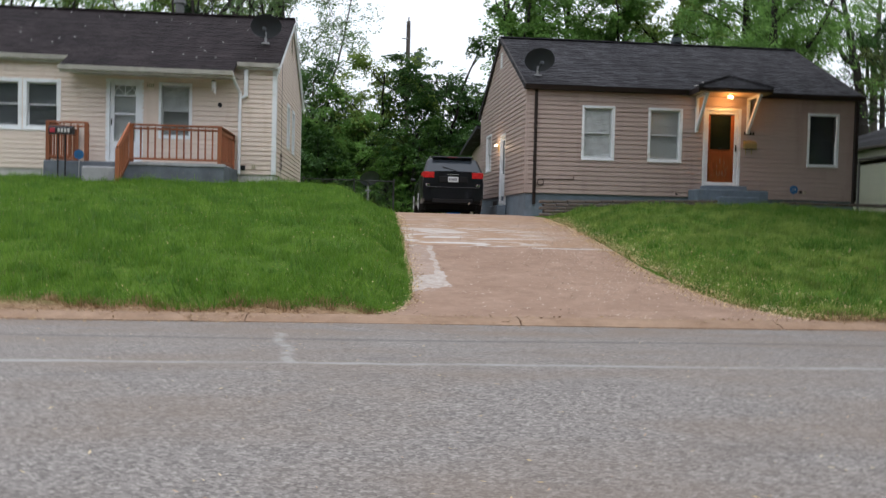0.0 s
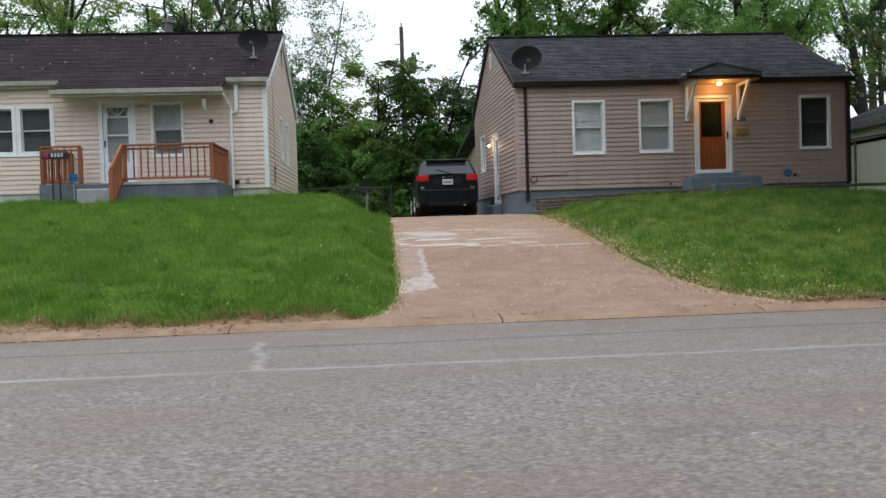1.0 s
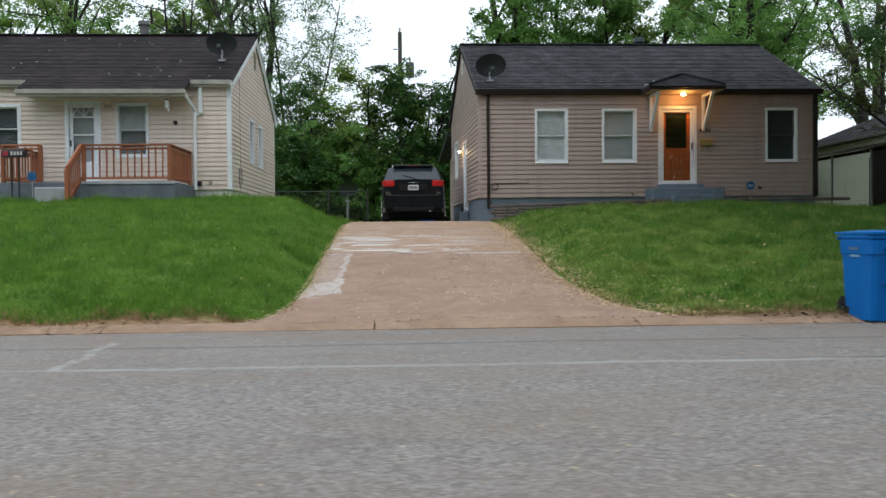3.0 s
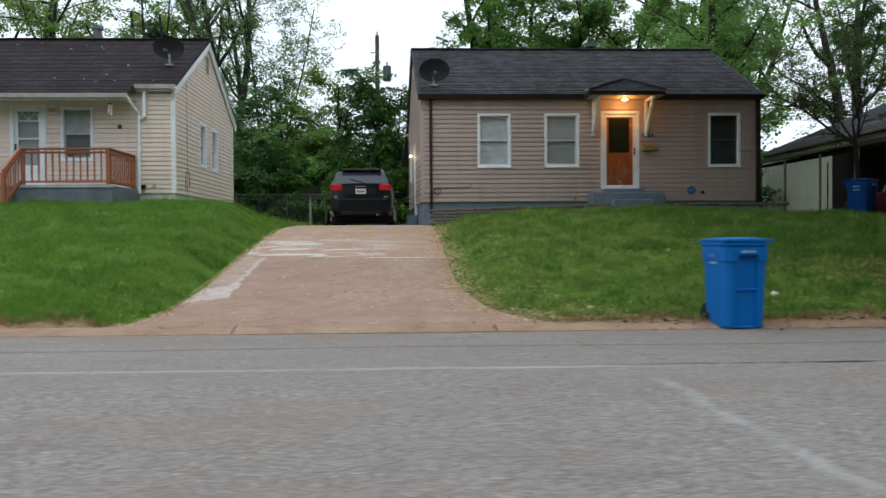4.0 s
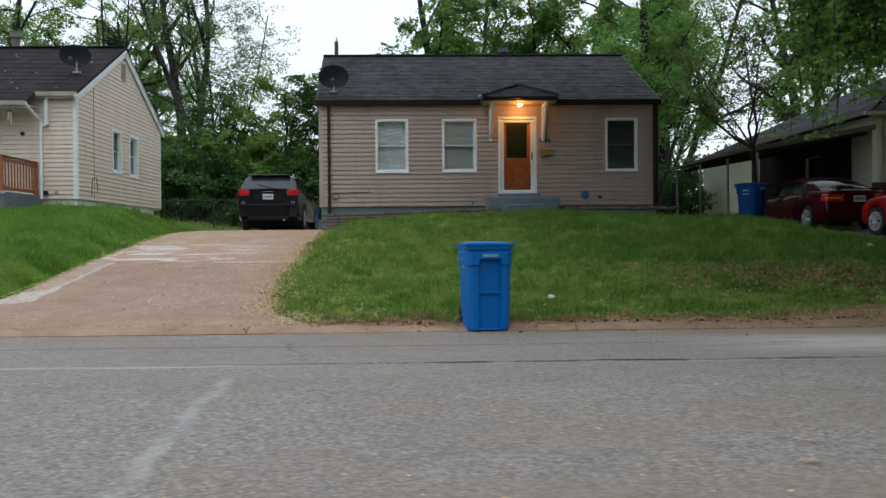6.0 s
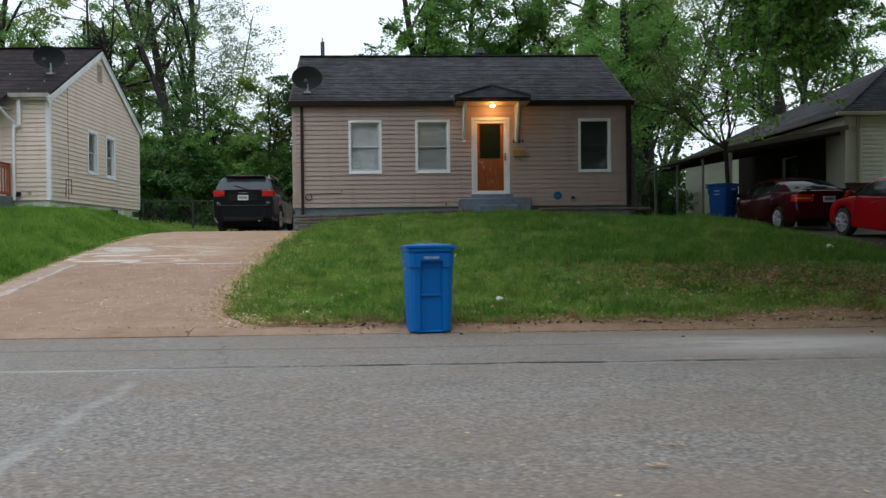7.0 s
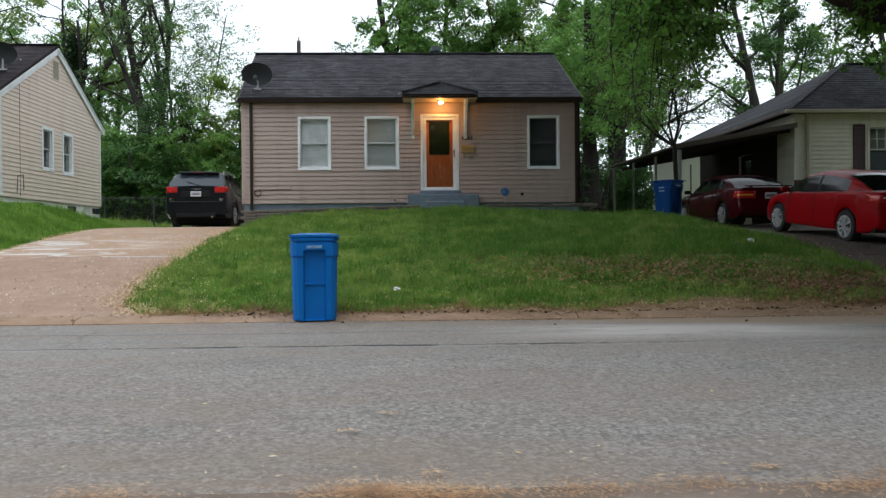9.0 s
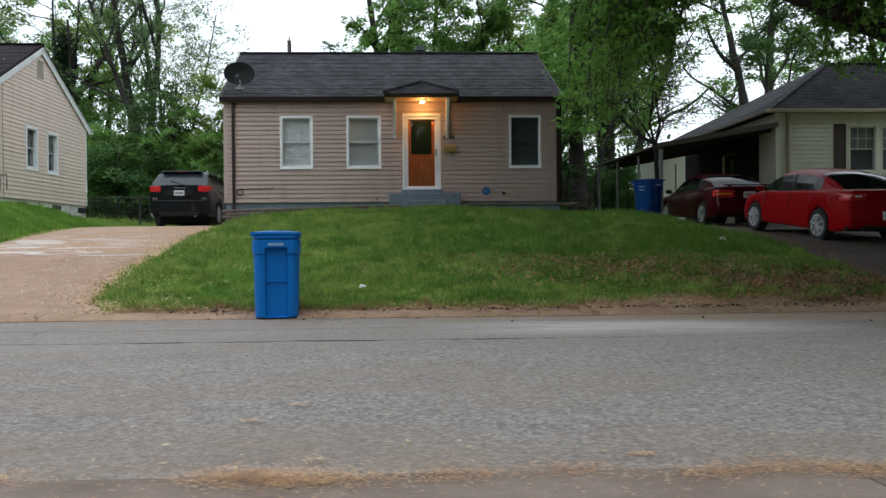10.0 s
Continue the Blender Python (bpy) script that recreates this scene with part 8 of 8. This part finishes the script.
def blades(name, label, x0, x1, y0, y1, n, height, material, seed, inside, wide=0.013):
    rng = np.random.default_rng(seed)
    x, y = rng.uniform(x0, x1, n), y0 + (y1 - y0) * rng.random(n) ** 1.25
    ok = inside(x, y) & (rng.random(n) > 0.92 * bare(x, y))
    x, y = x[ok], y[ok]
    n = len(x)
    lump = 0.75 + 0.35 * np.sin(x * 2.1 + 1.3 * np.sin(y * 1.7)) * np.sin(y * 2.6 + 1.1 * np.sin(x * 1.3)) + 0.25 * np.sin(x * 6.3 + y * 1.1) * np.sin(y * 5.7 - x)
    tuft = np.sin(x * 9.1 + 2 * np.sin(y * 3.3)) * np.sin(y * 8.3 + 2 * np.sin(x * 2.9))
    h = height * (1 + 1.5 * np.clip(tuft - 0.4, 0, 1) / 0.6) * np.clip(lump, 0.35, 1.5) * rng.uniform(0.55, 1.3, n) * (1 - 0.7 * bare(x, y))
    a = rng.uniform(0, 2 * np.pi, n)
    w = wide * rng.uniform(0.6, 1.4, n)
    base = np.stack([x, y, land_z(x, y) - 0.012], 1)
    side = np.stack([np.cos(a), np.sin(a), 0 * a], 1) * w[:, None] / 2
    lean = np.stack([rng.normal(size=n), rng.normal(size=n), 0 * a], 1) * (0.35 * h)[:, None]
    tip = base + lean + np.stack([0 * a, 0 * a, h], 1)
    verts = np.stack([base - side, base + side, tip], 1).reshape(-1, 3)
    ob = part(name, fast_mesh(name, verts, np.arange(3 * n).reshape(-1, 3), material), None)
    return tagged(ob, label, "grass", kind="stuff")


edge_n = lambda x: 13.12 + 0.30 * smooth((x - 7.5) / 3.5) + 0.10 * np.sin(x * 1.9) + 0.07 * np.sin(x * 5.3 + 1) + 0.04 * np.sin(x * 13.1)  # noqa: E731
in_a = lambda x, y: (x < drive_left(y) - 0.03 - 0.05 * np.sin(y * 4.1) ** 2) & (y > edge_n(x)) & ~((y > 24.1) & (x > -10) & (x < -5.65)) & ~((y > 26.2) & (x < -4.7))  # noqa: E731
in_b = lambda x, y: (x > drive_right(y) + 0.03 + 0.06 * np.sin(y * 3.7) ** 2) & (y > edge_n(x)) & (y < 24.62) & (x < np.interp(y, [13, 15, 40], [13.5, 14.2, 14.25]))  # noqa: E731
blades("lawn_grass", "lush green uncut lawn grass", -14.5, -1.4, 13.0, 27.5, 190000, 0.105, M_GRASS, 81, in_a)
blades("lawn_grass", "thin green lawn grass with bare patches", 2.2, 14.3, 13.0, 24.7, 215000, 0.082, M_GRASS_DRY, 82, in_b)
blades("lawn_grass", "rough grass beside the carport", 11.6, 14.2, 24.7, 33, 12000, 0.09, M_GRASS_DRY, 83, lambda x, y: x > 0)
blades("lawn_grass", "rough grass in the back yards", -14, 13, 33, 46, 26000, 0.16, M_GRASS_DRY, 84, lambda x, y: (x < -1.6) | (x > 2.4), 0.03)
blades("lawn_grass", "rough grass beyond the dark driveway", 17.8, 26, 13, 26, 30000, 0.09, M_GRASS_DRY, 85, lambda x, y: y > edge_n(x))


def tufts(label, x0, x1, y0, y1, n, each, seed, inside):
    """Clumps of longer, darker grass and clover in a lawn."""
    rng = np.random.default_rng(seed)
    cx, cy = rng.uniform(x0, x1, n), y0 + (y1 - y0) * rng.random(n) ** 1.3
    i = rng.integers(0, n, n * each)
    wide = rng.uniform(0.05, 0.22, n)
    x, y = cx[i] + wide[i] * 1.5 * rng.normal(size=len(i)), cy[i] + wide[i] * 0.8 * rng.normal(size=len(i))
    ok = inside(x, y)
    x, y, i = x[ok], y[ok], i[ok]
    m = len(x)
    h = rng.uniform(0.07, 0.17, n)[i] * rng.uniform(0.6, 1.2, m)
    a = rng.uniform(0, 2 * np.pi, m)
    foot = np.stack([x, y, land_z(x, y) - 0.012], 1)
    side = np.stack([np.cos(a), np.sin(a), 0 * a], 1) * (0.009 * rng.uniform(0.6, 1.5, m))[:, None]
    tip = foot + np.stack([rng.normal(size=m) * 0.45 * h, rng.normal(size=m) * 0.45 * h, h], 1)
    verts = np.stack([foot - side, foot + side, tip], 1).reshape(-1, 3)
    return tagged(part("grass_tufts", fast_mesh("grass_tufts", verts, np.arange(3 * m).reshape(-1, 3), M_TUFT), None), label, "grass", kind="stuff")


tufts("darker tufts of longer grass in the lush lawn", -14, -1.5, 13.1, 24, 340, 60, 88, in_a)
tufts("darker tufts of grass and clover in the thin lawn", 2.3, 14.2, 13.1, 24.5, 420, 60, 89, in_b)
tufts("dark clover and ground ivy in the thin lawn", 7.0, 14.2, 16.5, 24.4, 520, 60, 90, in_b)
blades("grass_stalks", "tall pale seeding grass stalks in the lawn", -9.5, -5.2, 13.5, 16.2, 170, 0.24, M_GRASS_DRY, 86, in_a, 0.007)
fringe = lambda x, y: (y < edge_n(x) + 0.22) & (y > edge_n(x) - 0.07) & ((x < drive_left(y) - 0.02) | (x > drive_right(y) + 0.02))  # noqa: E731
blades("dry_grass_fringe", "dead tan grass fringe along the kerb", -16, 14, 12.95, 13.6, 60000, 0.055, M_LITTER, 87, fringe, 0.016)


def scatter(name, label, x, y, z, size, material, seed, flat=0.25, category="litter", slim=1.0):
    """Flat leaves, seeds and straws lying on a surface."""
    rng = np.random.default_rng(seed)
    n = len(x)
    a = rng.uniform(0, 2 * np.pi, n)
    s = size * rng.uniform(0.4, 1.5, n)
    p = np.stack([x, y, z], 1)
    along = np.stack([np.cos(a), np.sin(a), flat * rng.normal(size=n)], 1) * s[:, None] / 2
    side = np.stack([-np.sin(a), np.cos(a), flat * rng.normal(size=n)], 1) * (s * slim * rng.uniform(0.15, 0.4, n))[:, None]
    verts = np.stack([p - along, p + side, p + along, p - side], 1).reshape(-1, 3)
    base = np.arange(n)[:, None] * 4
    faces = np.concatenate([base + [0, 1, 2], base + [0, 2, 3]], 1).reshape(-1, 3)
    return tagged(part(name, fast_mesh(name, verts, faces, material), None), label, category, kind="stuff")


rng = np.random.default_rng(91)


def near(values, n, sd):
    return values + rng.normal(size=n) * sd


n = 16000  # along the far kerb, thicker towards the big street tree
x = np.where(rng.random(n) < 0.5, rng.uniform(-14, 20, n), rng.uniform(4, 19, n))
x = np.where((x > -2.6) & (x < 3.4) & (rng.random(n) < 0.7), x + 9.0, x)
y = near(12.99 + 0.05 * np.sin(x * 2), n, 0.12)
scatter("fallen_leaves", "dry tan leaves and seeds along the kerb", x, y, np.where(y < 12.95, np.interp(y, [12.66, 12.72, 12.8, 12.95], [0.004, 0.034, 0.058, 0.072]), np.maximum(land_z(x, y), 0.064)) + 0.008, 0.034, M_LITTER, 92)
n = 5500  # in the gutter
x = rng.uniform(-14, 20, n)
x = np.where((x > -3.4) & (x < 4.0) & (rng.random(n) < 0.85), x + 9.5, x)
y = near(12.62 + 0 * x, n, 0.09)
scatter("fallen_leaves", "brown leaf litter in the gutter", x, y, np.interp(y, [12.66, 12.72, 12.8, 12.95], [0.012, 0.038, 0.062, 0.076]), 0.028, M_LITTER, 93)
n = 11000  # both edges of the driveway
y = rng.uniform(13.2, 24, n)
x = np.where(rng.random(n) < 0.72, drive_right(y) - np.abs(rng.normal(size=n)) * 0.22 + 0.10, drive_left(y) + np.abs(rng.normal(size=n)) * 0.10 - 0.05)
scatter("fallen_seeds", "pale seeds and leaves at the driveway's edges", x, y, np.maximum(drive_z(y) + 0.014, np.where((x > drive_right(y)) | (x < drive_left(y)), land_z(x, y) + 0.02, 0)), 0.024, M_PETAL, 94, 0.35)
n = 2800  # over the driveway: a drift along the middle, more towards its far edge
y = rng.uniform(13.1, 22, n)
u = rng.random(n)
x = np.where(u < 0.3, near(1.05 + 0 * y, n, 0.35), np.where(u < 0.6, drive_right(y) - 0.1 - 0.45 * np.abs(rng.normal(size=n)), drive_left(y) + 3.9 * rng.random(n)))
x = np.clip(x, drive_left(y) + 0.1, drive_right(y) - 0.1)
scatter("fallen_seeds", "pale seeds scattered over the driveway", x, y, drive_z(y) + 0.015, 0.028, M_PETAL_PINK, 95, 0.3)
n = 420  # on the thin lawn
x, y = rng.uniform(2.6, 14, n), rng.uniform(13.2, 17.5, n)
scatter("fallen_leaves", "dry leaves lying in the lawn", x, y, land_z(x, y) + 0.04, 0.042, M_LITTER, 96, 0.6)
n = 10500
x, y = near(10.4 + 0 * np.zeros(n), n, 1.3), near(15.3 + 0 * np.zeros(n), n, 0.6)
x[4200:], y[4200:] = np.minimum(12.9 + 0.8 * rng.normal(size=n - 4200), 14.2), 14.2 + 0.55 * rng.normal(size=n - 4200)
y = np.maximum(y, 13.2)
scatter("fallen_leaves", "reddish brown leaves on the bare lawn patch", x, y, land_z(x, y) + 0.03 + 0.05 * rng.random(n), 0.044, M_LITTER_BROWN, 97, 0.5, slim=0.8)
n = 5600  # pale seeds caught in the lawn by the driveway and the kerb
y = 13.15 + 6.5 * rng.random(n) ** 2.2
x = drive_right(y) + 0.05 + np.where(rng.random(n) < 0.5, 1.1 * rng.random(n) ** 1.5, 10.5 * rng.random(n))
scatter("fallen_seeds", "pale seeds and dry bits caught in the lawn", x, y, land_z(x, y) + 0.02 + 0.045 * rng.random(n), 0.019, M_PETAL, 101, 0.6)
n = 5200  # a drift of seeds in the grass along the driveway's edge
y = rng.uniform(13.25, 23.5, n)
x = drive_right(y) + 0.02 + 0.16 * np.abs(rng.normal(size=n))
scatter("fallen_seeds", "drift of tan seeds along the driveway's edge", x, y, np.maximum(drive_z(y) + 0.01, land_z(x, y) + 0.03 + 0.05 * rng.random(n)), 0.024, M_PETAL, 104, 0.3)
n = 2600
y = 13.2 + 9 * rng.random(n) ** 1.3
x = drive_left(y) - 0.05 - 12 * rng.random(n) ** 1.4
scatter("fallen_seeds", "pale seeds and small flowers in the lawn", x, y, land_z(x, y) + 0.05 + 0.06 * rng.random(n), 0.016, M_PETAL, 102, 0.6)
n = 1500  # over the street
x, y = rng.uniform(-6, 16, n), 5.6 + 6.4 * rng.random(n) ** 1.6
scatter("street_litter", "seeds and bits of leaf on the street", x, y, road_z(y) + 0.012, 0.03, M_PETAL, 98, 0.1, slim=0.5)
# straw along the near gutter: matted clumps, and single stalks between them
mats = np.array([6.52, 6.6, 6.68, 6.74, 6.82, 6.95, 7.35, 7.8, 8.3, 8.55, 8.75, 8.92, 9.6, 3.2, 4.6, 5.7, 10.4, 11.5])
clump = rng.choice(mats, 11000)
x = np.concatenate([rng.uniform(0, 14, 1200), near(clump, 11000, 0.12)])
y = np.concatenate([near(5.34 + 0 * np.zeros(1200), 1200, 0.15), near(5.45 + 0.05 * np.sin(clump * 9) + 0.05 * (np.abs(clump - 6.7) < 0.1), 11000, 0.06)])
n = len(x)
scatter("straw", "matted dry straw and debris in the near gutter", x, y, road_z(y) + 0.010 + 0.012 * rng.random(n), 0.022, M_STRAW, 99, 0.12, slim=0.26)
n = 420  # straws blown over the street, and four small brown clumps
x = np.concatenate([rng.uniform(-3, 13, 240), near(rng.choice([6.84, 6.47, 6.65, 8.1], 180), 180, 0.035)])
y = np.concatenate([5.7 + 2.6 * rng.random(240) ** 1.3, 5.68 + 0.67 * (x[240:] < 6.56) + 1.02 * (np.abs(x[240:] - 6.65) < 0.07) + near(np.zeros(180), 180, 0.02)])
scatter("straw", "single straws and brown clumps on the street", x, y, road_z(y) + 0.013 + 0.006 * rng.random(n), 0.026, M_STRAW, 103, 0.1, slim=0.35)
n = 80  # dark cones and clods
x = rng.uniform(4, 16, n)
y = np.where(rng.random(n) < 0.88, near(12.92 + 0 * x, n, 0.05), near(12.0 + 0 * x, n, 0.5))
bm = bmesh.new()
for px, py in zip(x, y):
    made = bmesh.new()
    bmesh.ops.create_icosphere(made, subdivisions=1, radius=float(rng.uniform(0.009, 0.018)))
    merge(bm, turned(made, Matrix.Translation((float(px), float(py), 0.02 + (float(np.interp(py, [12.66, 12.72, 12.8, 12.95], [0.0, 0.03, 0.056, 0.07])) if py > 12.6 else float(road_z(py))))) @ Matrix.Diagonal((1.3, 1, 0.7, 1))))
tagged(part("seed_balls", bm, M_BARK), "dark spiky seed balls in the gutter", "litter", kind="stuff")


def crumpled(name, place, size, label, seed):
    r = random.Random(seed)
    bm = bmesh.new()
    bmesh.ops.create_icosphere(bm, subdivisions=2, radius=size)
    for v in bm.verts:
        v.co *= 0.6 + 0.7 * r.random()
        v.co.z *= 0.55
    turned(bm, Matrix.Translation(place))
    return tagged(part(name, bm, M_PAPER), label, "litter")


n = 1500  # leaves along the dark driveway's edge
y = rng.uniform(13.3, 22, n)
x = 14.25 + 0.3 * np.abs(rng.normal(size=n)) + 1.6 * (rng.random(n) < 0.3) * rng.random(n)
scatter("fallen_leaves", "brown leaves along the dark driveway's edge", x, y, drive_c_z(y) + 0.014, 0.036, M_LITTER_BROWN, 105, 0.3)
crumpled("paper_scrap", (6.55, 13.95, land(6.55, 13.95) + 0.08), 0.045, "crumpled white paper scrap on the lawn", 1)
crumpled("paper_scrap", (13.0, 17.65, land(13.0, 17.65) + 0.08), 0.065, "crumpled white paper scrap on the lawn", 2)

# ---- siding boards and shingle courses, piece by piece ----
lay_boards()
lay_courses()
